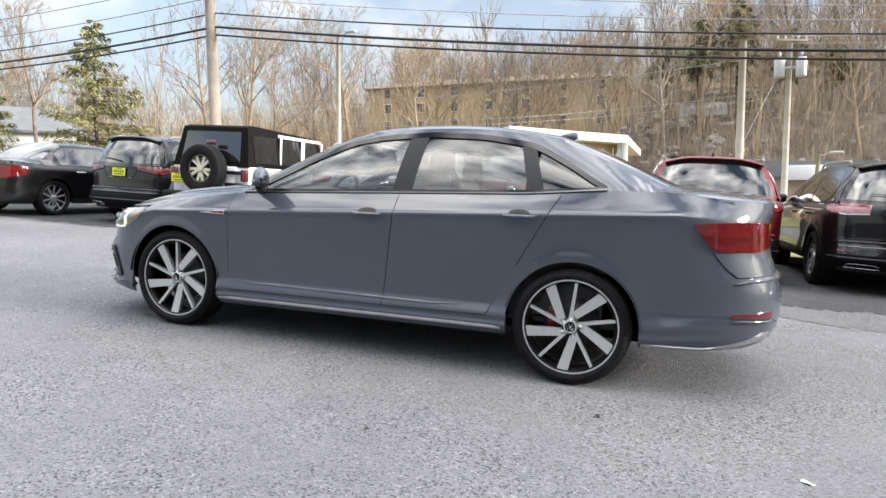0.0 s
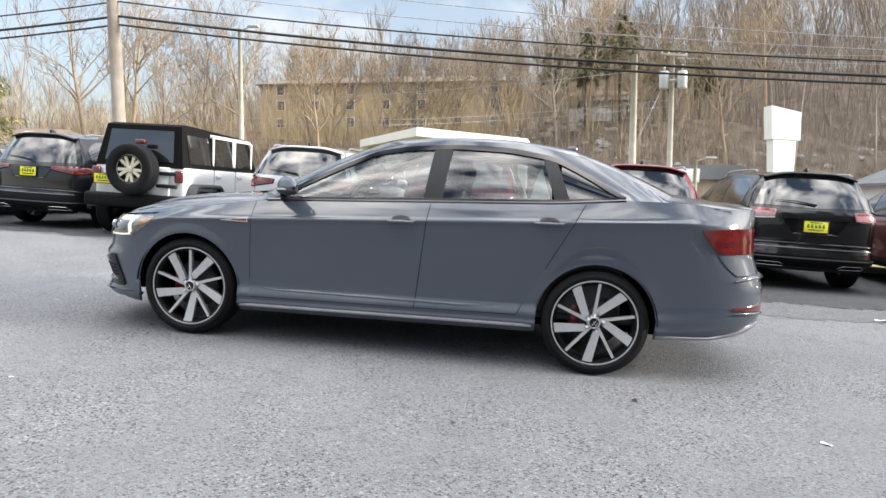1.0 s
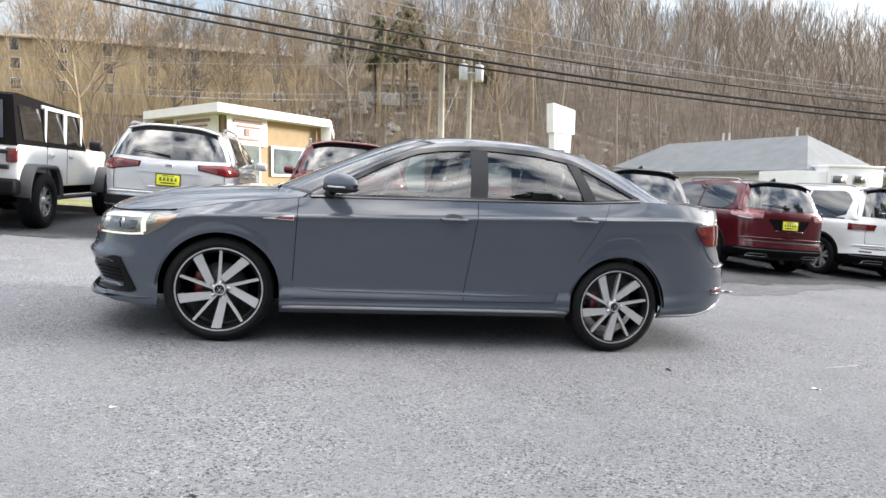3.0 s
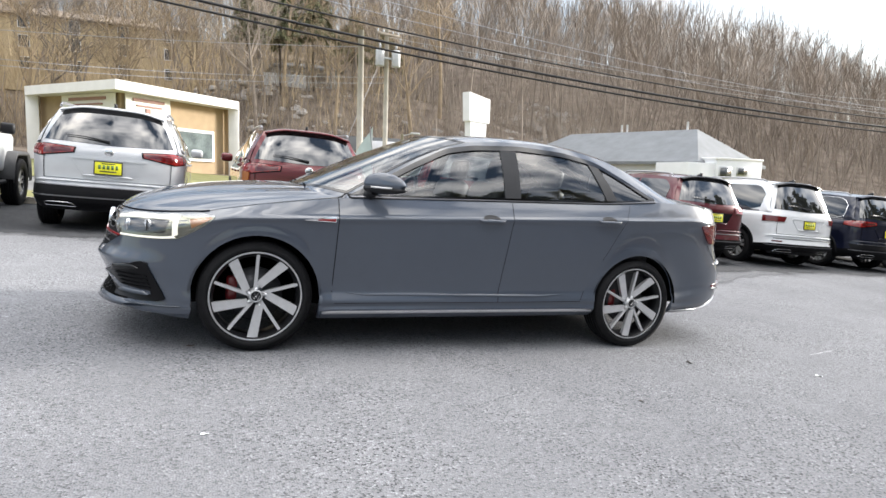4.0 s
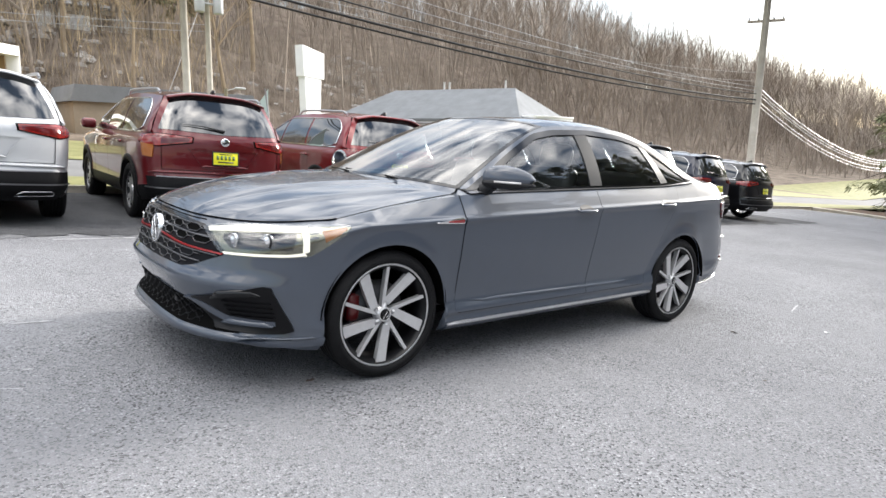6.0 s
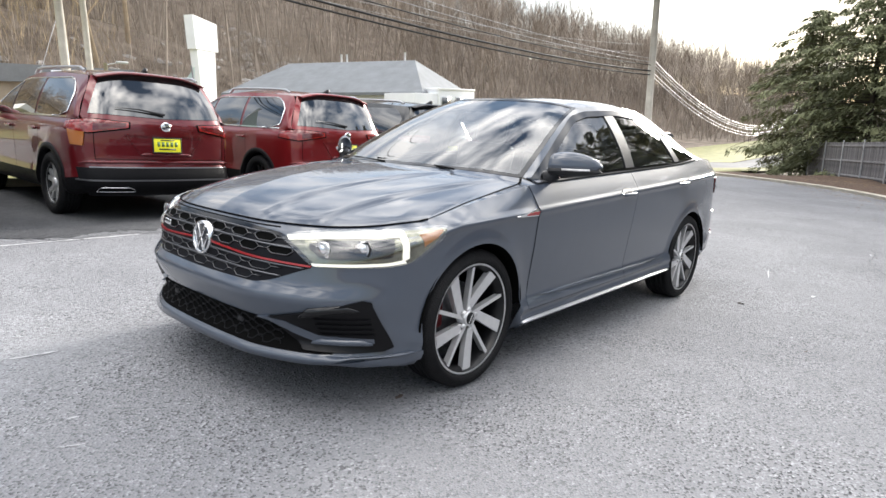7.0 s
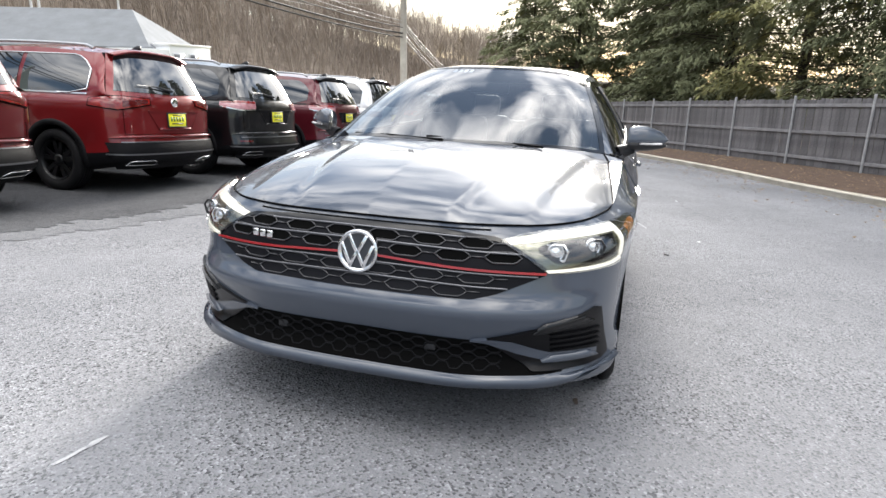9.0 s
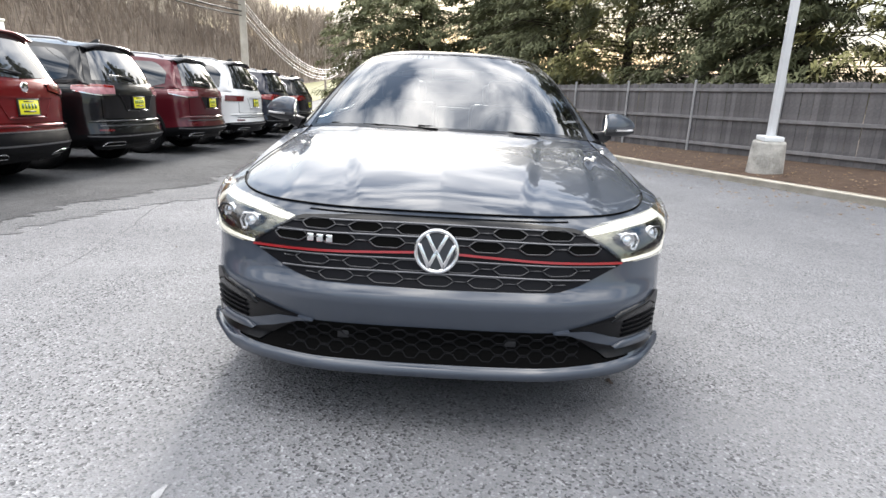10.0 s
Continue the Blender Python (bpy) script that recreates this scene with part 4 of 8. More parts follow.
    both("bumper_ledge", ledge(sh, [(S(-2.15), 0.640), (T(0.66), 0.652), (T(0.40), 0.656), (T(0.03), 0.658)], 0.026, 0.022, 0.002, 30, out=(-2, 1)), GREY, car)
    both("bumper_gap", patch(sh, [(S(-2.05), 0.790), (S(-2.11), 0.714), (S(-2.165), 0.668), (T(0.62), 0.676)], [(S(-2.056), 0.794), (S(-2.116), 0.718), (S(-2.170), 0.673), (T(0.62), 0.681)], 24, 2, 0.002, 0, out=(-1, 0.6, 0)), GAP, car)
    both("rear_lower_trim", patch(sh, [(S(-1.715), 0.264), (S(-2.05), 0.270), (S(-2.16), 0.290), (T(0.60), 0.36)], [(S(-1.715), 0.284), (S(-2.05), 0.290), (S(-2.16), 0.312), (T(0.60), 0.385)], 20, 3, 0.010, 0.012, out=(-1, 0.6, 0)), SATIN, car, "satin silver lower bumper strip")
    fin = prism([(-1.05, 1.43), (-1.20, 1.41), (-1.20, 1.455), (-1.17, 1.465)], 0.03, "y", -0.015)
    part("antenna_fin", fin, GREY, car)

    # mirrors
    shape = []
    for t in np.linspace(0, 1, 11):
        y = 0.838 + 0.205 * t
        hgt = 0.074 * math.sin(math.pi * min(1, 0.20 + 0.80 * t)) ** 0.55 * (1 - 0.25 * t) + 0.004
        dep = 0.066 * (1 - 0.45 * t ** 2) * (math.sin(math.pi * min(1, 0.25 + 0.72 * t)) ** 0.6)
        row = []
        for q in np.linspace(0, 2 * math.pi, 19)[:-1]:
            c, s2 = math.cos(q), math.sin(q)
            row.append((0.660 - 0.150 * t + dep * c, y, 1.040 + 0.004 * t + hgt * (s2 if s2 > 0 else 0.75 * s2)))
        shape.append(row)
    g = np.array(shape)
    capg = grid_geo(np.concatenate([g, g[:, :1]], 1), flip=True)
    nv = len(capg[0])
    capg = (capg[0] + [tuple(g[-1].mean(0)), tuple(g[0].mean(0))], capg[1] + [(10 * 19 + k + 1, 10 * 19 + k, nv) for k in range(18)] + [(k, k + 1, nv + 1) for k in range(18)])
    fore = Matrix.Translation((0.038, 0, 0))
    both("mirror_cap", moved(capg, fore), GREY, car)
    face = np.array([[(0.660 - 0.150 * t + (a[0] - 0.660 + 0.150 * t) * 1.03, a[1], 1.04 + (a[2] - 1.04) * 0.90) for a in g[i][6:13]] for i, t in ((k, k / 10) for k in range(1, 10))])
    both("mirror_glass", moved(grid_geo(face, flip=True), fore), PIANO, car, "dark mirror glass")
    low = [(x, y, 1.024 + (z - 1.04) * 0.55) for x, y, z in capg[0]]
    both("mirror_base", moved(([(0.60 + (x - 0.60) * 1.03, y, z - 0.012) for x, y, z in low], capg[1]), fore), TRIM, car)
    both("mirror_signal", tube([(0.720, 0.90, 1.022), (0.680, 0.96, 1.022), (0.623, 1.01, 1.024)], 0.006, 6), LENS_CLEAR, car)
    both("mirror_arm", joined(tube([(0.705, 0.80, 0.968), (0.688, 0.87, 0.995)], [0.04, 0.026], 8)), TRIM, car)

    # cabin
    part("cabin_floor", box(2.6, 1.50, 0.04, 0.01, (-0.35, 0, 0.33)), CABIN, car)
    part("dashboard", moved(box(0.42, 1.42, 0.30, 0.06, (0, 0, 0), 3), Matrix.Translation((0.66, 0, 0.83))), CABIN, car, "dark dashboard")
    part("cowl_panel", grid_geo(whole(coons(cowl + np.array([0.0, 0, -0.012]), cowl + np.array([-0.45, 0, -0.045]), np.linspace(cowl[0] + (0, 0, -0.012), cowl[0] + (-0.45, 0, -0.045), 6), np.linspace(cowl[-1] + (0, 0, -0.012), cowl[-1] + (-0.45, 0, -0.045), 6)))), CABIN, car)
    both("door_lining", grid_geo(np.stack([[(q, sh.col(S(q))[-1][1] - 0.045, 0.36), (q, sh.col(S(q))[-1][1] - 0.03, sh.col(S(q))[-1][2])] for q in np.linspace(0.86, -1.5, 20)])), CABIN, car)
    part("parcel_shelf", box(0.50, 1.20, 0.03, 0.01, (-1.58, 0, 1.07)), CABIN, car)
    hl = roof.copy()
    hl[..., 2] -= 0.035
    part("headlining", grid_geo(whole(hl), flip=True), LINER, car)
    for sx, w in ((0.10, 0.0), (-0.82, 0.0)):
        for sy in (0.37, -0.37):
            seat = part("seat", joined(moved(box(0.50, 0.50, 0.16, 0.05), Matrix.Translation((sx, sy, 0.52)) @ Matrix.Rotation(radians(-8), 4, "Y")),
                                       moved(box(0.14, 0.48, 0.62, 0.055), Matrix.Translation((sx - 0.34, sy, 0.82)) @ Matrix.Rotation(radians(-17), 4, "Y"))), SEAT, car, "black leather seat")
            part("headrest", moved(box(0.09, 0.26, 0.17, 0.04), Matrix.Translation((sx - 0.47, sy, 1.205)) @ Matrix.Rotation(radians(-12), 4, "Y")), SEAT, seat)
    wheel_ring = [(0.36 + 0.0 * q, 0.37 + 0.185 * math.cos(q), 0.93 + 0.185 * math.sin(q)) for q in np.linspace(0, 2 * math.pi, 33)]
    sw = Matrix.Translation((0.36, 0.37, 0.93)) @ Matrix.Rotation(radians(-24), 4, "Y") @ Matrix.Translation((-0.36, -0.37, -0.93))
    part("steering_wheel", moved(joined(tube(wheel_ring, 0.014, 8), box(0.05, 0.34, 0.05, 0.015, (0.38, 0.37, 0.92)), box(0.05, 0.06, 0.18, 0.015, (0.38, 0.37, 0.84))), sw), CABIN, car, "steering wheel")
    part("rear_view_mirror", moved(box(0.03, 0.24, 0.065, 0.012), Matrix.Translation((0.285, 0, 1.285))), TRIM, car)
    part("wiper", tube([(1.045, 0.45, 0.987), (1.02, 0.2, 0.997), (1.03, -0.15, 1.004)], 0.006, 5), GAP, car)
    part("wiper", tube([(1.07, -0.05, 0.992), (1.015, -0.35, 0.997), (0.90, -0.6, 0.992)], 0.006, 5), GAP, car)
    border = on_grid(screen)
    both("screen_border", patch(border, [(0.962, 0.0), (0.962, 1.0)], [(1.0, 0.0), (1.0, 1.0)], 40, 3, 0.002, 0, out=(1, 0.3, 1)), PIANO, car)
    both("screen_border", patch(border, [(0.0, 0.970), (1.0, 0.970)], [(0.0, 1.0), (1.0, 1.0)], 30, 3, 0.002, 0, out=(1, 0, 1)), PIANO, car)
    both("screen_border", patch(border, [(0.0, 0.0), (1.0, 0.0)], [(0.0, 0.028), (1.0, 0.028)], 30, 3, 0.002, 0, out=(1, 0, 1)), PIANO, car)
    lb2 = on_grid(whole(screen))
    for k in range(4):
        a = 0.285 + 0.03 * k
        part("windscreen_figure", patch(lb2, [(a, 0.905), (a + 0.02, 0.905)], [(a, 0.955), (a + 0.02, 0.955)], 2, 2, -0.004, 0, out=(1, 0, 1)), mat("white window marker", (0.75, 0.78, 0.85), 0.5), car, "pale figure bar on the windscreen")
    # underside and wheels
    part("underbody", box(3.7, 1.40, 0.10, 0.03, (0.05, 0, 0.30)), GAP, car)
    for ax in (1.343, -1.343):
        liner(car, ax, 0.50, 0.885, 0.372, 0.328)
        for sd in (1, -1):
            wheel(car, ax, sd * 0.775, 0.328, 0.222, 0.258, "twist", radians(-4 if ax < 0 else 0) * sd, sd)
            part("brake_caliper", moved(box(0.07, 0.06, 0.15, 0.02), Matrix.Translation((ax + (0.130 if ax > 0 else 0.118), sd * 0.745, 0.355))), CALIPER, car, "red brake caliper")
    return car


saloon()


# ---- parked vehicles ----
def plate(parent, x, y, z, lean=0.0, colour=None, w=0.31):
    """A dealer's card in the plate holder, facing -x, with plain bars for its print."""
    m = Matrix.Translation((x, y, z)) @ Matrix.Rotation(radians(lean), 4, "Y")
    p = part("number_plate", moved(box(0.012, w, 0.155, 0.004), m), colour or PLATE_Y, parent, "yellow dealer card in the plate holder")
    part("plate_frame", moved(joined(box(0.02, w + 0.02, 0.012, 0.003, (0, 0, 0.08)), box(0.02, w + 0.02, 0.012, 0.003, (0, 0, -0.08)), box(0.02, 0.012, 0.16, 0.003, (0, w / 2 + 0.004, 0)), box(0.02, 0.012, 0.16, 0.003, (0, -w / 2 - 0.004, 0))), m), PLATE_B, p)
    for k in range(5):
        part("print_bar", moved(box(0.004, 0.030, 0.052, 0, (-0.007, w * 0.32 - k * w * 0.16, 0.012)), m), PLATE_G, p)
    part("print_bar", moved(box(0.004, w * 0.62, 0.014, 0, (-0.007, 0, -0.042)), m), PLATE_B, p)
    part("print_bar", moved(box(0.004, w * 0.5, 0.010, 0, (-0.007, 0, 0.058)), m), PLATE_B, p)


def suv(name, label, x, y, heading, colour, kind, wheel_style="silver five", clad=True, group="parked cars"):
    """A parked estate-type car seen mostly from behind. kind: its main measures."""
    k = dict(L=4.7, W=0.92, H=1.67, wb=2.79, belt=1.02, hood=1.02, rear_ov=0.98, sill=0.27, r=0.355, rail=0.66, slant=0.44, roofback=-0.04, lamp="wide", tail_z=0.98)
    k.update(kind)
    W, H, belt, sill, r = k["W"], k["H"], k["belt"], k["sill"], k["r"]
    af, ar = k["wb"] / 2, -k["wb"] / 2
    xr = ar - k["rear_ov"]
    xf = xr + k["L"]
    car = thing(name, label, "car", place(x, y, heading) @ Matrix.Translation((-xr, 0, 0)), group)
    plan = [(xf, 0), (xf - 0.02, W * 0.35), (xf - 0.09, W * 0.65), (xf - 0.22, W * 0.86), (xf - 0.45, W * 0.97), (af, W), (0, W), (ar, W * 0.995), (xr + 0.42, W * 0.975), (xr + 0.20, W * 0.90), (xr + 0.09, W * 0.78), (xr + 0.035, W * 0.55), (xr + 0.008, W * 0.28), (xr, 0)]
    fr = [sill, sill + 0.05, 0.40, 0.46, 0.55, 0.62, 0.70, 0.80, 0.88, 0.95, k["hood"] - 0.06]
    re = [sill + 0.05, sill + 0.11, 0.42, 0.50, 0.58, 0.66, 0.76, 0.86, belt - 0.08, belt - 0.04, belt + 0.02]
    sd = [sill, sill + 0.05, 0.40, 0.46, 0.55, 0.64, 0.74, 0.84, belt - 0.10, belt - 0.05, belt]
    fdx = [-0.10, -0.04, 0.0, 0.0, -0.01, -0.01, -0.01, -0.02, -0.03, -0.06, -0.10]
    rdx = [0.10, 0.02, 0.0, 0.0, 0.02, 0.055, 0.06, 0.06, 0.07, 0.075, 0.10]
    dy = [-0.09, -0.03, -0.012, -0.008, -0.018, -0.012, -0.004, 0.0, 0.0, -0.012, -0.045]

    def side_z(q):
        z = np.array(sd)
        t = float(sstep(0.55, xf - 0.3, q))
        z[-3:] -= np.array([0.6, 0.8, 1.0]) * (belt - k["hood"] + 0.04) * t
        return z

    sh = Shell(plan, fr, re, side_z, fdx, rdx, dy, (af, ar), r + 0.045, r, blend=(xf - 0.7, xf - 0.08, xr + 0.6, xr + 0.08), sub=2, n=54)
    kc = 6 if clad else 2
    part("body", sh.body(kc), colour, car)
    part("lower_cladding", sh.body(0, kc), PLASTIC, car, "black plastic lower cladding")
    if clad:
        for a in (af, ar):
            both("arch_trim", sh.arch_ring(a, r + 0.045, r + 0.105, 0.010), PLASTIC, car)
    n = 14
    roof_y = k["rail"]
    s_c, s_a = sh.at_x(xf - 0.5), sh.at_x(0.75)
    c0 = sh.top(0, s_c, n)
    d1 = sh.top(s_c, s_a, n)
    cowl = spline([(0.98, 0, belt + 0.04), (0.93, 0.4, belt + 0.035), (0.75, d1[-1][1], d1[-1][2])], n)
    d0 = spline([tuple(c0[0]), (xf - 0.35, 0, k["hood"] + 0.01), (0.98, 0, belt + 0.04)], n)
    part("bonnet", grid_geo(whole(coons(c0, cowl, d0, d1))), colour, car)
    hx, rx = 0.05, xr + k["slant"]
    header = spline([(hx + 0.08, 0, H - 0.06), (hx + 0.04, 0.35, H - 0.068), (hx - 0.05, roof_y, H - 0.11)], n)
    pa = spline([tuple(cowl[-1]), (0.42, (cowl[-1][1] + roof_y) / 2 + 0.02, belt + (H - 0.11 - belt) * 0.52), tuple(header[-1])], n)
    mw = spline([tuple(cowl[0]), (0.52, 0, belt + (H - belt) * 0.52), tuple(header[0])], n)
    part("windscreen", grid_geo(whole(coons(cowl, header, mw, pa))), PRIVACY, car)
    rh = spline([(rx + k["roofback"], 0, H - 0.045), (rx + k["roofback"] + 0.02, 0.35, H - 0.055), (rx + k["roofback"] + 0.06, roof_y - 0.03, H - 0.115)], n)
    rail = spline([tuple(header[-1]), (-0.6, roof_y + 0.012, H - 0.07), (-1.2, roof_y + 0.005, H - 0.078), tuple(rh[-1])], n)
    mr = spline([tuple(header[0]), (-0.5, 0, H - 0.005), (-1.2, 0, H), tuple(rh[0])], n)
    part("roof", grid_geo(whole(coons(header, rh, mr, rail))), k.get("roof_mat", colour), car)
    s_r = sh.at_x(xr + 0.24)
    base = sh.top(sh.s[-1], s_r, n)
    pc = spline([tuple(rh[-1]), ((rh[-1][0] + base[-1][0]) / 2 - 0.015, (rh[-1][1] + base[-1][1]) / 2 + 0.012, (rh[-1][2] + base[-1][2]) / 2), tuple(base[-1])], n)
    mb = spline([tuple(rh[0]), ((rh[0][0] + base[0][0]) / 2 - 0.02, 0, (rh[0][2] + base[0][2]) / 2), tuple(base[0])], n)
    hatch = coons(rh, base, mb, pc)
    part("tailgate_upper", grid_geo(whole(hatch)), colour, car)
    hg = on_grid(whole(hatch))
    gw = k.get("glass_edge", 0.05)
    part("rear_window", patch(hg, [(gw, 0.90), (0.5, 0.95), (1 - gw, 0.90)], [(gw + 0.02, 0.05), (0.5, 0.03), (0.98 - gw, 0.05)], 24, 8, 0.006, 0.006, out=(-1, 0, 0)), PRIVACY, car, "dark tinted rear window")
    spoil = [tuple(p) for p in whole(rh[:, None])[:, 0]]
    sp = np.array(spoil)
    g = np.stack([sp + (0.10, 0, 0.006), sp + (0.0, 0, 0.010), sp + (-0.095, 0, -0.012), sp + (-0.092, 0, -0.030), sp + (0.0, 0, -0.022)], 0)
    g[..., 1] *= 0.97
    part("spoiler", grid_geo(g, flip=True), k.get("spoiler_mat", colour), car)
    part("rear_wiper", tube([(hg(0.5, 0.86) + (-0.03, 0, 0)), (hg(0.66, 0.80) + (-0.035, 0, 0.01)), (hg(0.80, 0.78) + (-0.03, 0, 0.01))][::1], [0.016, 0.008, 0.005], 6), TRIM, car)
    # sides of the cabin
    bx = np.linspace(0.75, xr + 0.24, 40)
    bl = np.stack([sh.col(sh.at_x(q))[-1] for q in bx])
    up = np.vstack([pa, rail[1:], pc[1:]])
    up = up[np.argsort(-up[:, 0])]

    def cabin(q, z):
        b = np.array([np.interp(-q, -bx, bl[:, c]) for c in range(3)])
        t = np.array([np.interp(-q, -up[:, 0], up[:, c]) for c in range(3)])
        f = min(max((z - b[2]) / max(1e-3, t[2] - b[2]), -0.05), 1.03)
        return np.array([q, b[1] + (t[1] - b[1]) * f + 0.03 * 4 * f * (1 - f), z])
    zb = lambda q: float(np.interp(-q, -bx, bl[:, 2]))
    zu = lambda q: float(np.interp(-q, -up[:, 0], up[:, 2]))
    xs = np.linspace(0.74, xr + 0.25, 40)
    both("cabin_side", patch(cabin, [(q, zb(q) - 0.002) for q in xs], [(q, zu(q)) for q in xs], 36, 6, 0, 0, out=(0, 1, 0)), colour, car)
    xa, xb = 0.56, xr + 0.52
    for x0, x1 in ((xa, 0.02), (-0.02, -0.86), (-0.92, xb)):
        q = np.linspace(x0, x1, 16)
        slope = lambda v: min(zu(v) - 0.055, H - 0.15)
        hi = [(v, max(zb(v) + 0.03, slope(v) - (0.16 * max(0, (v - (xb + 0.30)) / -0.30) ** 2 if v < xb + 0.30 else 0))) for v in q]
        both("side_window", patch(cabin, [(v, zb(v) + 0.025 + (0.07 * max(0, (xb + 0.25 - v) / 0.25) if v < xb + 0.25 else 0)) for v in q], hi, 16, 6, 0.005, 0.005, out=(0, 1, 0)), PRIVACY, car)
    edge = [(v, zb(v) + 0.012) for v in np.linspace(0.70, xb, 20)]
    both("window_trim", patch(cabin, edge, [(a, b + 0.018) for a, b in edge], 20, 3, 0.008, 0.006, out=(0, 1, 0)), k.get("trim_mat", CHROME), car)
    if k.get("trim_mat", CHROME) is CHROME:
        vs = np.linspace(0.50, xb + 0.02, 26)
        top = [cabin(v, max(zb(v) + 0.05, min(zu(v) - 0.055, H - 0.15) - (0.16 * ((xb + 0.30 - v) / 0.30) ** 2 if v < xb + 0.30 else 0) + 0.012)) + (0, 0.010, 0) for v in vs]
        tip = [cabin(xb + 0.02 - 0.02 * t, zb(xb) + 0.115 - 0.06 * t) + (0, 0.010, 0) for t in (0.5, 1.0)]
        low = [cabin(v, zb(v) + 0.025 + (0.05 * (xb + 0.25 - v) / 0.25 if v < xb + 0.25 else 0)) + (0, 0.010, 0) for v in np.linspace(xb + 0.01, xb + 0.40, 6)]
        both("window_outline", tube([tuple(p) for p in top + tip + low], 0.008, 5), CHROME, car, "chrome window outline")
    for yy in (roof_y - 0.02, 0.02 - roof_y):
        pts = [(hx - 0.25, yy, H - 0.075), (hx - 0.35, yy, H - 0.02), (-0.8, yy, H - 0.01), (rx + 0.28, yy, H - 0.03), (rx + 0.16, yy, H - 0.07)]
        part("roof_rail", tube([tuple(p) for p in spline(pts, 14)], 0.018, 6), k.get("rail_mat", SATIN), car)
    # tail
    S, T = sh.at_x, sh.at_tail
    sg = lambda v: 2 * sh.s[-1] - T(v)
    full = lambda s, z: sh(s, z) if s <= sh.s[-1] else sh(2 * sh.s[-1] - s, z) * np.array([1, -1, 1])
    tz = k["tail_z"]
    if k["lamp"] == "wide":
        both("tail_light", patch(sh, [(S(xr + 0.46), tz - 0.040), (T(W * 0.84), tz - 0.075), (T(W * 0.44), tz - 0.010)], [(S(xr + 0.46), tz + 0.030), (T(W * 0.84), tz + 0.065), (T(W * 0.44), tz + 0.045)], 26, 6, 0.012, 0.010, out=(-1, 0.5, 0)), LENS_BRIGHT, car, "red wrap-round tail light")
        both("lamp_bed", patch(sh, [(S(xr + 0.48), tz - 0.052), (T(W * 0.84), tz - 0.088), (T(W * 0.42), tz - 0.020)], [(S(xr + 0.48), tz + 0.040), (T(W * 0.84), tz + 0.076), (T(W * 0.42), tz + 0.054)], 26, 6, 0.005, 0.004, out=(-1, 0.5, 0)), GAP, car)
        both("tail_light_band", patch(sh, [(T(W * 0.80), tz - 0.050), (T(W * 0.47), tz + 0.002)], [(T(W * 0.80), tz + 0.018), (T(W * 0.47), tz + 0.034)], 20, 3, 0.014, 0.004, out=(-1, 0.5, 0)), LENS_DARK, car, "dark inner part of the tail light")
        both("tail_light_edge", patch(sh, [(S(xr + 0.44), tz + 0.012), (T(W * 0.84), tz + 0.034), (T(W * 0.46), tz + 0.032)], [(S(xr + 0.44), tz + 0.022), (T(W * 0.84), tz + 0.050), (T(W * 0.46), tz + 0.042)], 20, 2, 0.017, 0.003, out=(-1, 0.5, 0)), LENS_BRIGHT, car)
        if k.get("amber_block"):
            both("signal_block", patch(sh, [(S(xr + 0.34), tz - 0.205), (T(W * 0.885), tz - 0.215)], [(S(xr + 0.40), tz - 0.045), (T(W * 0.87), tz - 0.070)], 10, 5, 0.011, 0.010, out=(-1, 0.5, 0)), AMBER_DARK, car, "amber-brown signal block under the tail light")
    elif k["lamp"] == "high":
        both("tail_light", patch(sh, [(S(xr + 0.44), tz - 0.030), (T(W * 0.82), tz - 0.075), (T(W * 0.56), tz - 0.062)], [(S(xr + 0.44), tz + 0.020), (T(W * 0.82), tz + 0.050), (T(W * 0.56), tz + 0.040)], 18, 6, 0.014, 0.012, out=(-1, 0.5, 0)), LENS_PINK, car, "pale pink and red tail light")
        both("tail_light_band", patch(sh, [(S(xr + 0.42), tz + 0.002), (T(W * 0.80), tz + 0.012), (T(W * 0.58), tz + 0.008)], [(S(xr + 0.42), tz + 0.016), (T(W * 0.80), tz + 0.044), (T(W * 0.58), tz + 0.034)], 14, 3, 0.017, 0.004, out=(-1, 0.5, 0)), LENS_BRIGHT, car, "red band in the tail light")
        both("tail_light_foot", patch(sh, [(S(xr + 0.42), tz - 0.046), (T(W * 0.82), tz - 0.092), (T(W * 0.56), tz - 0.078)], [(S(xr + 0.42), tz - 0.032), (T(W * 0.82), tz - 0.077), (T(W * 0.56), tz - 0.064)], 14, 3, 0.010, 0.004, out=(-1, 0.5, 0)), CHROME, car)
    elif k["lamp"] == "block":
        both("tail_light", patch(sh, [(S(xr + 0.36), tz - 0.06), (T(W * 0.66), tz - 0.05)], [(S(xr + 0.36), tz + 0.06), (T(W * 0.62), tz + 0.055)], 12, 5, 0.014, 0.012, out=(-1, 0.5, 0)), LENS_RED, car, "red tail light")
    # tailgate shut line, recess and bumper
    part("tailgate_gap", patch(full, [(T(W * 0.80), 0.685), (sg(W * 0.80), 0.685)], [(T(W * 0.80), 0.690), (sg(W * 0.80), 0.690)], 24, 2, 0.002, 0.002, out=(-1, 0, 0)), GAP, car)
    both("tailgate_gap", patch(full, [(T(W * 0.800), 0.69), (T(W * 0.795), 0.69)], [(T(W * 0.800), tz - 0.06), (T(W * 0.795), tz - 0.06)], 2, 6, 0.002, 0.002, out=(-1, 0, 0)), GAP, car)
    pz = k.get("plate_z", 0.86)
    recess = colour if not k.get("dark_recess") else PIANO
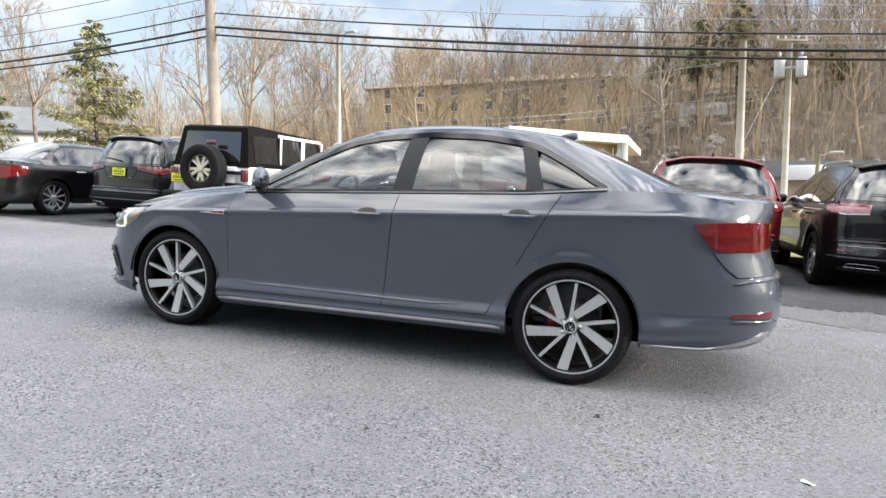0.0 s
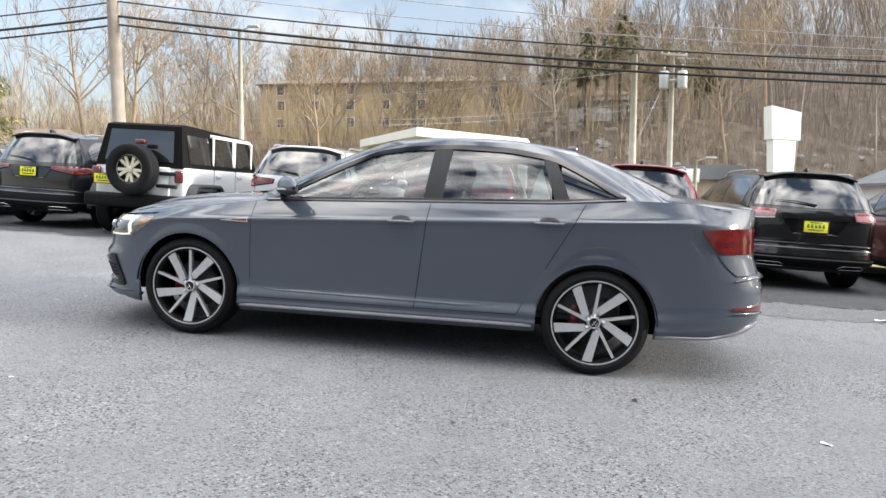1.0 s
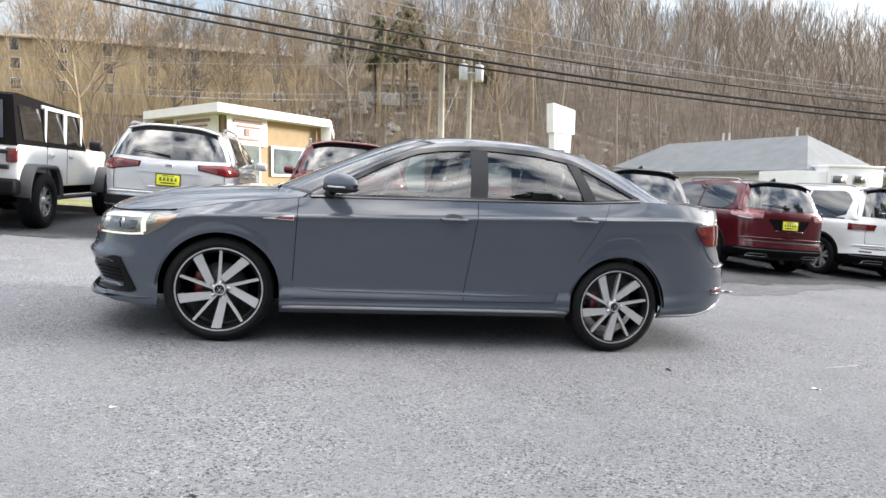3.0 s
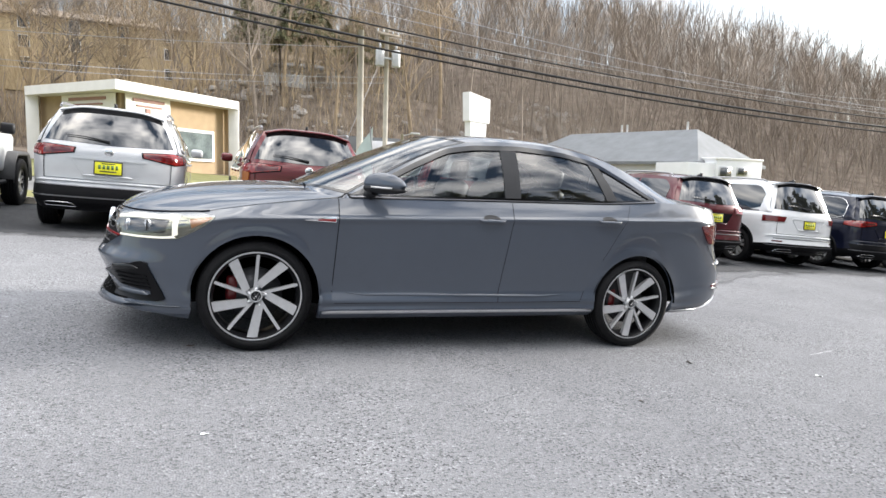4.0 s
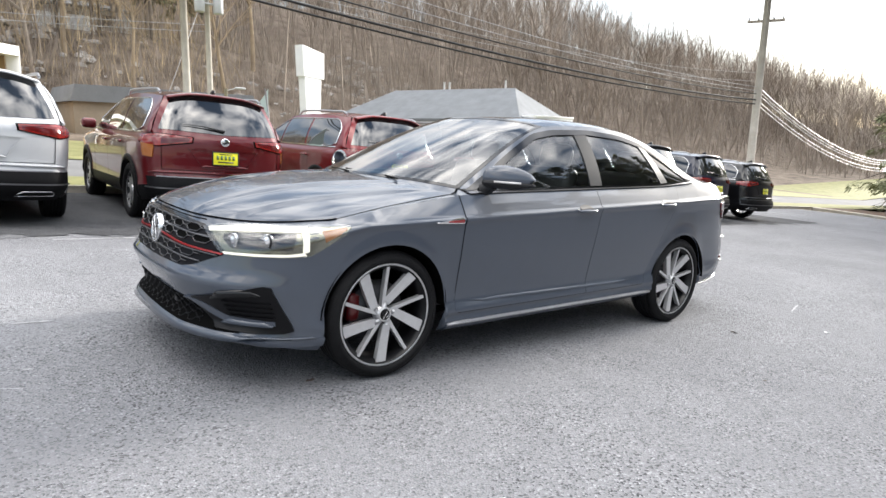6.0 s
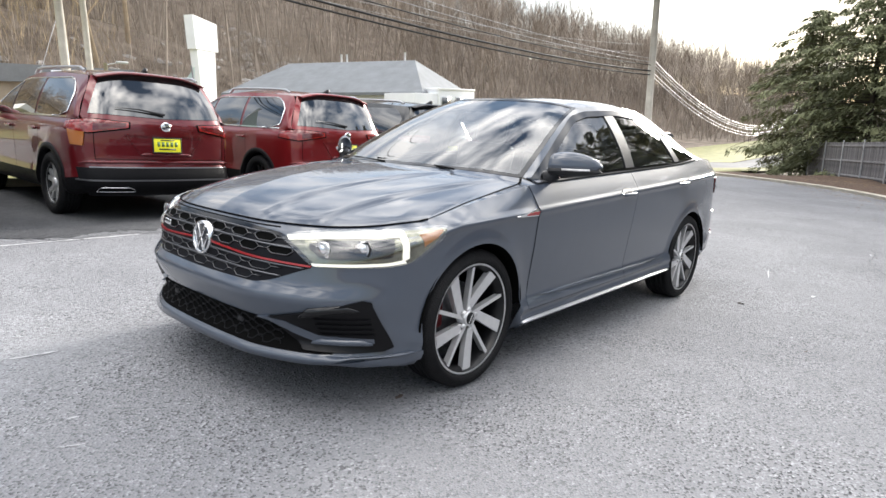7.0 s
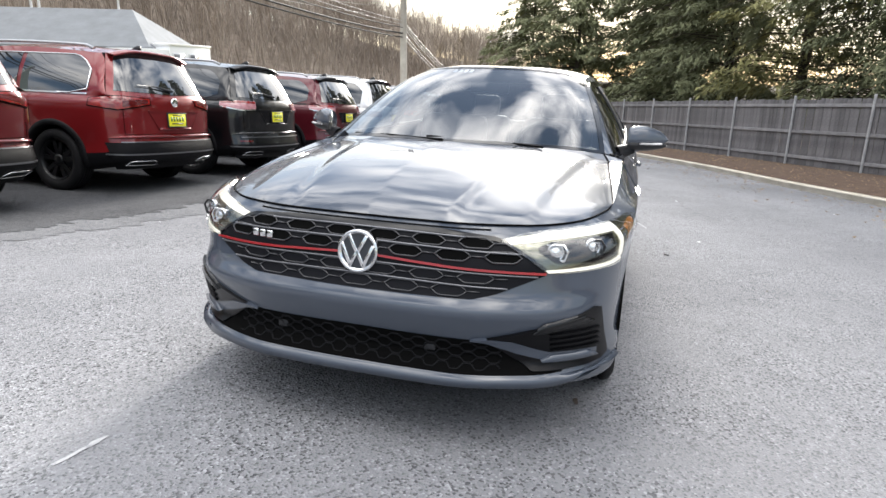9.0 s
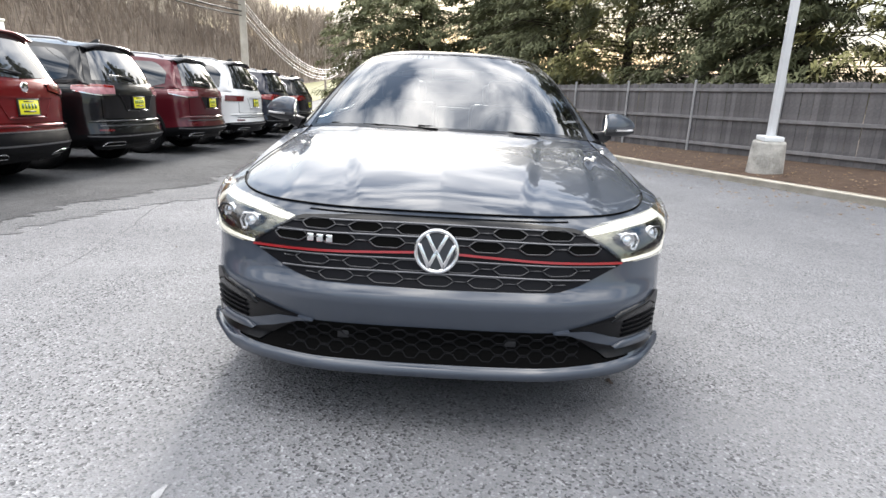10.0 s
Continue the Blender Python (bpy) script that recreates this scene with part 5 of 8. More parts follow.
    part("plate_recess", patch(full, [(T(W * 0.30), pz - 0.105), (sg(W * 0.30), pz - 0.105)], [(T(W * 0.46), pz + 0.095), (sg(W * 0.46), pz + 0.095)], 20, 4, 0.004, 0.004, out=(-1, 0, 0)), recess, car)
    for q0, q1 in ((1, 0.30), (-1, 0.30)):
        s0, s1, s2 = ((T(W * 0.475), T(W * 0.315), T(W * 0.30)) if q0 > 0 else (sg(W * 0.475), sg(W * 0.315), sg(W * 0.30)))
        part("recess_edge", patch(full, [(s1, pz - 0.115), (s2, pz - 0.115)], [(s0, pz + 0.10), (s0 + (s2 - s1), pz + 0.10)], 2, 6, 0.009, 0.006, out=(-1, 0, 0)), colour, car)
    part("plate_trim", patch(full, [(T(W * 0.48), pz + 0.095), (sg(W * 0.48), pz + 0.095)], [(T(W * 0.46), pz + 0.112), (sg(W * 0.46), pz + 0.112)], 20, 3, 0.014, 0.010, out=(-1, 0, 0)), colour, car)
    px = full(T(0.0), pz)[0]
    plate(car, px - 0.012, 0, pz, 4)
    if k.get("badge", True):
        bz = k.get("badge_z", pz + 0.20)
        q = full(T(0.0), bz)
        b = part("round_badge", moved(lathe([(0.0, 0.010), (0.045, 0.008), (0.055, 0.004), (0.057, -0.01)], 20, "x"), Matrix.Translation((q[0], 0, bz)) @ Matrix.Rotation(math.pi, 4, "Z")), CHROME, car, "round chrome badge")
        part("badge_stroke", moved(tube([(-0.013, -0.036, 0.0), (-0.013, 0.0, 0.002), (-0.013, 0.036, 0.0)], 0.007, 5), Matrix.Translation((q[0], 0, bz))), TRIM, b)
    part("rear_step", patch(full, [(T(W * 0.86), 0.592), (sg(W * 0.86), 0.592)], [(T(W * 0.86), 0.604), (sg(W * 0.86), 0.604)], 24, 3, 0.012, 0.010, out=(-1, 0, 0)), METAL_DARK, car)
    vz = k.get("valance", 0.592)
    part("rear_valance", patch(full, [(T(W * 0.90), 0.285), (sg(W * 0.90), 0.285)], [(T(W * 0.95), vz), (sg(W * 0.95), vz)], 30, 8, 0.010, 0.008, out=(-1, 0, 0)), PLASTIC, car)
    ez = k.get("exhaust_z", 0.36)
    tip = [(0.84, ez - 0.028), (0.80, ez + 0.024), (0.46, ez + 0.024), (0.40, ez - 0.028), (0.84, ez - 0.028)]
    loop = [full(T(W * q), z) + np.array([-0.020, 0, 0]) for q, z in along(tip, 18)]
    both("exhaust_trim", tube([tuple(q) for q in loop], 0.007, 5), CHROME, car, "chrome exhaust surround")
    both("bumper_strip", patch(full, [(T(W * 0.95), 0.455), (T(0.0), 0.455)], [(T(W * 0.95), 0.470), (T(0.0), 0.470)], 20, 3, 0.020, 0.010, out=(-1, 0, 0)), METAL_DARK, car)
    shelf = [(T(W * 0.93), 0.640), (T(W * 0.5), 0.646), (T(0.002), 0.648)]
    both("bumper_shelf", ledge(full, shelf, 0.030, 0.030, 0.004, 30, out=(-2, 1)), k.get("shelf_mat", colour), car)
    both("recess_shelf", ledge(full, [(T(W * 0.315), pz - 0.112), (T(0.002), pz - 0.112)], 0.022, 0.026, 0.004, 16, out=(-2, 1)), colour, car)
    both("rear_reflector", patch(full, [(T(W * 0.88), 0.53), (T(W * 0.70), 0.53)], [(T(W * 0.88), 0.555), (T(W * 0.70), 0.555)], 5, 2, 0.006, 0.005, out=(-1, 0.3, 0)), LENS_DARK, car)
    for v in (0.72, -0.18, -1.08):
        both("door_gap", patch(sh, [(S(v), 0.40), (S(v - 0.007), 0.40)], [(S(v), belt - 0.01), (S(v - 0.007), belt - 0.01)], 2, 10, 0.002, 0, out=(0, 1, 0)), GAP, car)
    for v in (-0.06, -0.98):
        p = sh(S(v), belt - 0.13)
        both("door_handle", moved(box(0.20, 0.03, 0.035, 0.012), Matrix.Translation((v, p[1] + 0.022, belt - 0.13))), k.get("handle_mat", colour), car)
    both("mirror", moved(box(0.16, 0.20, 0.15, 0.05, seg=3), Matrix.Translation((0.62, W + 0.10, belt + 0.07))), colour, car)
    part("antenna_fin", prism([(rx + 0.25, H - 0.03), (rx + 0.10, H - 0.035), (rx + 0.10, H + 0.025), (rx + 0.13, H + 0.03)], 0.03, "y", -0.015), TRIM, car)
    part("underbody", box(k["L"] - 0.5, W * 1.5, 0.12, 0.03, ((xf + xr) / 2, 0, sill + 0.10)), GAP, car)
    for a in (af, ar):
        liner(car, a, W - 0.42, W - 0.02, r + 0.055, r)
        for sdn in (1, -1):
            wheel(car, a, sdn * (W - 0.125), r, 0.235, r * 0.66, wheel_style, random.random(), sdn)
    return car


ROW_Y = -4.42
SUV_FAMILY = dict(slant=0.44, L=4.70, W=0.92, H=1.68, wb=2.79, belt=1.09, hood=1.04, rear_ov=0.99, tail_z=1.035, plate_z=0.85)
SUV_COMPACT = dict(valance=0.47, L=4.65, W=0.93, H=1.70, wb=2.72, belt=1.10, hood=1.05, rear_ov=0.98, sill=0.30, r=0.37, lamp="high", tail_z=1.072, plate_z=0.90, badge=False, dark_recess=True, trim_mat=TRIM, spoiler_mat=PIANO, slant=0.46)
suv("suv_car", "silver white compact SUV parked tail-out with a yellow dealer card", 2.78, ROW_Y, -90, SILVER, SUV_FAMILY, "silver five", clad=False)
suv("suv_car", "dark red compact SUV with chrome tail trim, parked tail-out", 0.24, ROW_Y, -90, RED, dict(SUV_FAMILY, amber_block=True), "silver five")
suv("suv_car", "brighter red compact SUV on black wheels, parked tail-out", -2.42, ROW_Y, -90, RED_B, SUV_FAMILY, "black five")
suv("suv_car", "black SUV with high tail lights, parked tail-out", -4.72, ROW_Y, -90, BLACK, SUV_COMPACT, "silver five")
suv("suv_car", "maroon SUV on black wheels, parked tail-out", -7.38, ROW_Y, -90, MAROON, SUV_COMPACT, "black five")
suv("suv_car", "white SUV with red block tail lights, parked tail-out", -9.85, ROW_Y, -90, WHITE, dict(SUV_COMPACT, W=0.97, rail=0.69, H=1.79, L=4.82, wb=2.92, lamp="block", tail_z=0.98, dark_recess=False), "silver five")
suv("suv_car", "navy blue SUV with slim tail lights, parked tail-out", -12.3, ROW_Y, -90, NAVY, dict(SUV_FAMILY, H=1.72, L=4.95, wb=2.85, badge=False), "silver five")
suv("suv_car", "black crossover SUV, parked tail-out at the row's end", -14.9, ROW_Y, -90, BLACK, dict(SUV_FAMILY, H=1.66, badge=False), "silver multi")
suv("suv_car", "dark graphite compact SUV with chrome-edged tailgate, parked tail-out", 7.62, -4.6, -90, GRAPHITE, dict(SUV_FAMILY, L=4.52, W=0.92, H=1.68, wb=2.69, belt=1.06, tail_z=1.02, badge=False, plate_z=0.96, trim_mat=TRIM), "silver five")


def boxy_offroader(x, y, heading):
    """A boxy white off-roader with a black soft top and a spare wheel on its tailgate."""
    car = thing("off_road_car", "white boxy off-road car with black soft top and rear spare wheel", "car", place(x, y, heading) @ Matrix.Translation((2.12, 0, 0)), "parked cars")
    part("body", joined(box(3.55, 1.56, 0.60, 0.05, (-0.28, 0, 0.88)), box(1.3, 1.30, 0.22, 0.06, (1.35, 0, 1.10))), WHITE, car, sharp=40)
    part("tailgate", box(0.05, 1.10, 0.52, 0.02, (-2.07, 0, 0.90)), WHITE, car)
    outline = [(0.55, 1.15), (0.32, 1.72), (0.20, 1.80), (-1.80, 1.86), (-1.93, 1.82), (-2.06, 1.15)]
    n = len(outline)
    left = [(a, 0.765 - 0.115 * (b - 1.15) / 0.7, b) for a, b in outline]
    right = [(a, -c, b) for a, c, b in left]
    v = left + right
    f = [tuple(range(n)), tuple(range(2 * n - 1, n - 1, -1))] + [(i, i + n, (i + 1) % n + n, (i + 1) % n) for i in range(n)]
    cloth = mat("black soft-top cloth", (0.009, 0.008, 0.008), 0.9, spec=0.1, vary=0.2, scale=6, bump=0.25, bump_scale=60)
    part("soft_top", (v, f), cloth, car, "black fabric soft top", smooth_faces=False)
    rg = [(-2.045, 0.60, 1.24), (-2.045, -0.60, 1.24), (-1.955, -0.55, 1.74), (-1.955, 0.55, 1.74)]
    part("rear_window", ([(a - 0.012, b, c) for a, b, c in rg], [(0, 3, 2, 1)]), PRIVACY, car, "dark plastic rear window", smooth_faces=False)
    for sd in (1, -1):
        for x0, x1, wm in ((-1.85, -1.20, PRIVACY), (-1.05, -0.42, PRIVACY), (-0.30, 0.30, PRIVACY)):
            q = lambda z: sd * (0.765 - 0.115 * (z - 1.15) / 0.7 + 0.012)
            a = [(x0, q(1.24), 1.24), (x1, q(1.24), 1.24), (x1 - (0.14 if x0 > -0.4 else 0), q(1.70), 1.70), (x0, q(1.70), 1.70)]
            part("side_window", (a, [(0, 1, 2, 3) if sd < 0 else (3, 2, 1, 0)]), wm, car, smooth_faces=False)
        for x0, x1 in ((-1.12, -0.36), (-0.36, 0.36)):
            part("door_frame", joined(box(0.05, 0.03, 0.62, 0.01, (x0 + 0.03, sd * 0.735, 1.45)), box(x1 - x0, 0.03, 0.06, 0.01, ((x0 + x1) / 2, sd * 0.69, 1.745)), box(0.05, 0.03, 0.60, 0.01, (x1 - 0.03, sd * 0.735, 1.43))), WHITE, car)
            part("door_gap", box(0.008, 0.01, 0.56, 0, (x0, sd * 0.778, 0.90)), GAP, car)
            part("door_handle", box(0.16, 0.03, 0.05, 0.012, (x0 + 0.14, sd * 0.79, 1.06)), WHITE, car)
        for ax in (1.475, -1.475):
            g = []
            for t in np.linspace(-0.15, math.pi + 0.15, 18):
                c, s = math.cos(t), max(-0.1, math.sin(t))
                fx = ax + 0.56 * (abs(c) ** 0.8) * math.copysign(1, c)
                fz = 0.52 + 0.40 * min(1.0, s * 1.25)
                g.append([(fx, sd * 0.72, fz), (fx, sd * 0.92, fz - 0.01), (fx * 1.0, sd * 0.935, fz - 0.06), (ax + (fx - ax) * 0.9, sd * 0.90, fz - 0.07)])
            part("fender_flare", grid_geo(np.array(g), flip=sd > 0), mat("faded black plastic", (0.05, 0.05, 0.052), 0.6, vary=0.2), car)
            wheel(car, ax, sd * 0.80, 0.40, 0.25, 0.225, "silver five", random.random(), sd)
        part("tail_light", joined(box(0.07, 0.13, 0.20, 0.02, (-2.09, sd * 0.72, 1.02))), LENS_RED, car, "square red tail light")
        part("mirror", box(0.10, 0.20, 0.17, 0.04, (0.42, sd * 0.95, 1.27)), TRIM, car)
        part("running_board", tube([(0.9, sd * 0.80, 0.42), (-0.9, sd * 0.80, 0.42)], 0.035, 8), TRIM, car)
    part("rear_bumper", box(0.22, 1.66, 0.22, 0.05, (-2.16, 0, 0.60), 3), PLASTIC, car, "black plastic bumper")
    part("underbody", box(3.6, 1.2, 0.18, 0.03, (-0.1, 0, 0.52)), GAP, car)
    part("rear_axle", tube([(-1.475, -0.7, 0.40), (-1.475, 0.7, 0.40)], 0.05, 8), GAP, car)
    w = wheel(car, -2.28, -0.03, 0.40, 0.25, 0.225, "cream five", 0.3, 1)
    w.name = "spare_wheel"
    w.location, w.rotation_euler = (-2.27, -0.04, 1.10), (0, 0.3, math.pi / 2)
    tagged(w, "mud-terrain spare wheel with a pale five-spoke rim")
    part("brake_light", box(0.05, 0.18, 0.07, 0.012, (-2.16, -0.10, 1.54)), LENS_RED, car)
    plate(car, -2.17, 0.55, 0.93, 0)
    part("tailgate_hinge", box(0.05, 0.34, 0.06, 0.012, (-2.11, -0.52, 0.86)), TRIM, car)
    part("tailgate_hinge", box(0.05, 0.34, 0.06, 0.012, (-2.11, -0.52, 1.06)), TRIM, car)
    return car


boxy_offroader(5.42, -4.38, -90)


def black_sedan(x, y, heading):
    """A big black saloon seen from behind and its right side."""
    car = thing("sedan_car", "long black saloon car with chrome multi-spoke wheels, parked tail-out", "car", place(x, y, heading) @ Matrix.Translation((2.50, 0, 0)), "parked cars")
    W, xf, xr = 0.945, 2.55, -2.50
    plan = [(xf, 0), (xf - 0.02, 0.35), (xf - 0.10, 0.65), (xf - 0.28, 0.84), (xf - 0.55, 0.93), (1.5, W), (0, W), (-1.52, W), (xr + 0.45, 0.92), (xr + 0.22, 0.85), (xr + 0.09, 0.72), (xr + 0.03, 0.45), (xr, 0)]
    lev = [0.24, 0.30, 0.36, 0.44, 0.55, 0.66, 0.76, 0.86, 0.92, 0.96, 1.0]
    fdx, rdx = [-0.08, -0.02, 0, 0, 0, 0, 0, -0.01, -0.03, -0.05, -0.08], [0.06, 0.01, 0, 0, 0, 0.01, 0.02, 0.03, 0.03, 0.04, 0.06]
    dy = [-0.08, -0.02, -0.01, -0.01, -0.015, -0.008, 0, 0, -0.006, -0.03, -0.06]
    sh = Shell(plan, lev, [z + 0.05 * i / 10 for i, z in enumerate(lev)], lambda q: np.array(lev), fdx, rdx, dy, (1.52, -1.52), 0.385, 0.35, blend=(1.7, 2.4, -1.7, -2.4), sub=2, n=54)
    part("body", sh.body(), BLACK, car)
    n = 14
    c0, d1 = sh.top(0, sh.at_x(2.0), n), sh.top(sh.at_x(2.0), sh.at_x(0.9), n)
    cowl = spline([(1.10, 0, 1.05), (1.05, 0.4, 1.045), tuple(d1[-1])], n)
    part("bonnet", grid_geo(whole(coons(c0, cowl, spline([tuple(c0[0]), (1.9, 0, 1.03), (1.10, 0, 1.05)], n), d1))), BLACK, car)
    head = spline([(0.30, 0, 1.44), (0.25, 0.35, 1.435), (0.12, 0.58, 1.40)], n)
    pa = spline([tuple(cowl[-1]), (0.55, 0.72, 1.22), tuple(head[-1])], n)
    part("windscreen", grid_geo(whole(coons(cowl, head, spline([(1.10, 0, 1.05), (0.7, 0, 1.25), (0.30, 0, 1.44)], n), pa))), PRIVACY, car)
    rh = spline([(-1.05, 0, 1.45), (-1.06, 0.35, 1.445), (-1.10, 0.56, 1.40)], n)
    rail = spline([tuple(head[-1]), (-0.4, 0.60, 1.425), tuple(rh[-1])], n)
    part("roof", grid_geo(whole(coons(head, rh, spline([(0.30, 0, 1.44), (-0.4, 0, 1.485), (-1.05, 0, 1.45)], n), rail))), BLACK, car)
    df = spline([(-1.75, 0, 1.12), (-1.74, 0.4, 1.115), (-1.66, 0.68, 1.07)], n)
    pc = spline([tuple(rh[-1]), (-1.40, 0.63, 1.25), tuple(df[-1])], n)
    part("rear_window", grid_geo(whole(coons(rh, df, spline([(-1.05, 0, 1.45), (-1.4, 0, 1.30), (-1.75, 0, 1.12)], n), pc))), PRIVACY, car)
    base = sh.top(sh.s[-1], sh.at_x(-2.25), n)
    sd = along(np.vstack([[df[-1]], sh.top(sh.at_x(-1.75), sh.at_x(-2.25), 8)]), n)
    part("boot_lid", grid_geo(whole(coons(df, base, spline([(-1.75, 0, 1.12), (-2.1, 0, 1.10), tuple(base[0])], n), sd))), BLACK, car)
    bx = np.linspace(0.9, -2.25, 30)
    bl = np.stack([sh.col(sh.at_x(q))[-1] for q in bx])
    up = np.vstack([pa, rail[1:], pc[1:], sh.top(sh.at_x(-1.75), sh.at_x(-2.25), 8)])
    up = up[np.argsort(-up[:, 0])]

    def cabin(q, z):
        b = np.array([np.interp(-q, -bx, bl[:, c]) for c in range(3)])
        t = np.array([np.interp(-q, -up[:, 0], up[:, c]) for c in range(3)])
        f = min(max((z - b[2]) / max(1e-3, t[2] - b[2]), -0.05), 1.03)
        return np.array([q, b[1] + (t[1] - b[1]) * f, z])
    zb = lambda q: float(np.interp(-q, -bx, bl[:, 2]))
    zu = lambda q: float(np.interp(-q, -up[:, 0], up[:, 2]))
    xs = np.linspace(0.89, -2.2, 30)
    both("cabin_side", patch(cabin, [(q, zb(q)) for q in xs], [(q, zu(q)) for q in xs], 30, 5, 0, 0, out=(0, 1, 0)), BLACK, car)
    for x0, x1 in ((0.70, -0.12), (-0.20, -1.35)):
        q = np.linspace(x0, x1, 14)
        both("side_window", patch(cabin, [(v, zb(v) + 0.02) for v in q], [(v, max(zb(v) + 0.03, zu(v) - 0.06)) for v in q], 14, 5, 0.006, 0.005, out=(0, 1, 0)), PRIVACY, car)
    q = np.linspace(0.75, -1.40, 24)
    both("window_trim", patch(cabin, [(v, zb(v) + 0.004) for v in q], [(v, zb(v) + 0.018) for v in q], 24, 3, 0.010, 0.006, out=(0, 1, 0)), METAL_DARK, car)
    both("window_trim", patch(cabin, [(v, max(zb(v), zu(v) - 0.06)) for v in q], [(v, max(zb(v) + 0.016, zu(v) - 0.050)) for v in q], 24, 3, 0.010, 0.006, out=(0, 1, 0)), METAL_DARK, car)
    T, S = sh.at_tail, sh.at_x
    both("tail_light", patch(sh, [(S(xr + 0.40), 0.80), (T(0.62), 0.70)], [(S(xr + 0.40), 0.95), (T(0.62), 0.96)], 10, 5, 0.012, 0.012, out=(-1, 0.5, 0)), LENS_RED, car, "red tail light")
    both("door_handle", moved(box(0.22, 0.03, 0.035, 0.012), Matrix.Translation((-0.95, W + 0.01, 0.88))), CHROME, car)
    both("door_gap", patch(sh, [(S(-0.14), 0.36), (S(-0.148), 0.36)], [(S(-0.14), 0.99), (S(-0.148), 0.99)], 2, 8, 0.002, 0, out=(0, 1, 0)), GAP, car)
    part("underbody", box(4.4, 1.4, 0.10, 0.03, (0, 0, 0.30)), GAP, car)
    for a in (1.52, -1.52):
        liner(car, a, 0.55, 0.92, 0.40, 0.35)
        for s in (1, -1):
            wheel(car, a, s * 0.815, 0.355, 0.235, 0.262, "chrome multi", random.random(), s)
    return car


black_sedan(10.45, -3.95, -90)


# ---- ground, road, verge ----
def asphalt(name, lo, hi):
    """Worn asphalt: broad patches, stains, and single stones in the surface."""
    m = mat(name, lo, 0.93, spec=0.15, second=hi, scale=0.45, thresh=(0.38, 0.95))
    nt = m.node_tree
    b = nt.nodes["Principled BSDF"]
    base = b.inputs["Base Color"].links[0].from_socket
    tc = nt.nodes.new("ShaderNodeTexCoord")
    vo, ramp, mix, bump, fine = (nt.nodes.new(q) for q in ("ShaderNodeTexVoronoi", "ShaderNodeValToRGB", "ShaderNodeMix", "ShaderNodeBump", "ShaderNodeTexNoise"))
    vo.inputs["Scale"].default_value = 115.0
    fine.inputs["Scale"].default_value, fine.inputs["Detail"].default_value = 1.4, 5.0
    nt.links.new(tc.outputs["Object"], vo.inputs["Vector"])
    nt.links.new(tc.outputs["Object"], fine.inputs["Vector"])
    sep = nt.nodes.new("ShaderNodeSeparateColor")
    nt.links.new(vo.outputs["Color"], sep.inputs[0])
    el = ramp.color_ramp.elements
    el[0].position, el[0].color = 0.0, (0.20, 0.20, 0.21, 1)
    el[1].position, el[1].color = 1.0, (1.8, 1.8, 1.77, 1)
    for p, v in ((0.14, 0.45), (0.24, 0.94), (0.80, 1.10), (0.93, 1.40)):
        q = el.new(p)
        q.color = (v, v, v, 1)
    nt.links.new(sep.outputs[0], ramp.inputs["Fac"])
    mix.data_type, mix.blend_type = "RGBA", "MULTIPLY"
    amount = nt.nodes.new("ShaderNodeMapRange")
    amount.inputs["From Min"].default_value, amount.inputs["From Max"].default_value = 0.35, 0.65
    amount.inputs["To Min"].default_value, amount.inputs["To Max"].default_value = 0.40, 1.0
    nt.links.new(fine.outputs["Fac"], amount.inputs["Value"])
    nt.links.new(amount.outputs["Result"], mix.inputs["Factor"])
    nt.links.new(base, mix.inputs["A"])
    nt.links.new(ramp.outputs["Color"], mix.inputs["B"])
    nt.links.new(mix.outputs["Result"], b.inputs["Base Color"])
    bump.inputs["Strength"].default_value, bump.inputs["Distance"].default_value = 0.75, 0.007
    nt.links.new(vo.outputs["Distance"], bump.inputs["Height"])
    nt.links.new(bump.outputs["Normal"], b.inputs["Normal"])
    return m


ASPHALT = asphalt("worn grey asphalt", (0.150, 0.152, 0.163), (0.230, 0.233, 0.244))
GRASS = mat("winter grass", (0.115, 0.125, 0.036), 0.9, second=(0.22, 0.205, 0.078), scale=1.2, bump=0.5, bump_scale=30)
LITTER = mat("leaf litter", (0.060, 0.046, 0.035), 0.95, spec=0.1, second=(0.23, 0.19, 0.155), scale=0.7, bump=0.6, bump_scale=6)
ROADTAR = mat("road asphalt", (0.13, 0.13, 0.13), 0.95, spec=0.15, second=(0.20, 0.20, 0.20), scale=0.5, bump=0.3, bump_scale=60)
MULCH = mat("brown mulch", (0.050, 0.028, 0.018), 0.95, second=(0.11, 0.070, 0.045), scale=5, bump=0.8, bump_scale=30)
CONCRETE = mat("weathered concrete", (0.22, 0.21, 0.19), 0.9, second=(0.58, 0.56, 0.52), scale=4, bump=0.4, bump_scale=30)
KERB = mat("pale kerb", (0.46, 0.41, 0.33), 0.9, second=(0.66, 0.61, 0.53), scale=3, bump=0.4, bump_scale=25)

CURB = [(9.0, 11.0), (2.0, 8.6), (-3.0, 6.75), (-5.5, 5.75), (-9.5, 4.1), (-13.5, 2.85), (-18.0, 0.95), (-21.5, -0.6), (-24.5, -2.6), (-27.0, -5.2), (-29.0, -8.4)]
CURB_LINE = spline(CURB, 90)


def curb_y(x):
    return float(np.interp(-x, -CURB_LINE[:, 0], CURB_LINE[:, 1]))


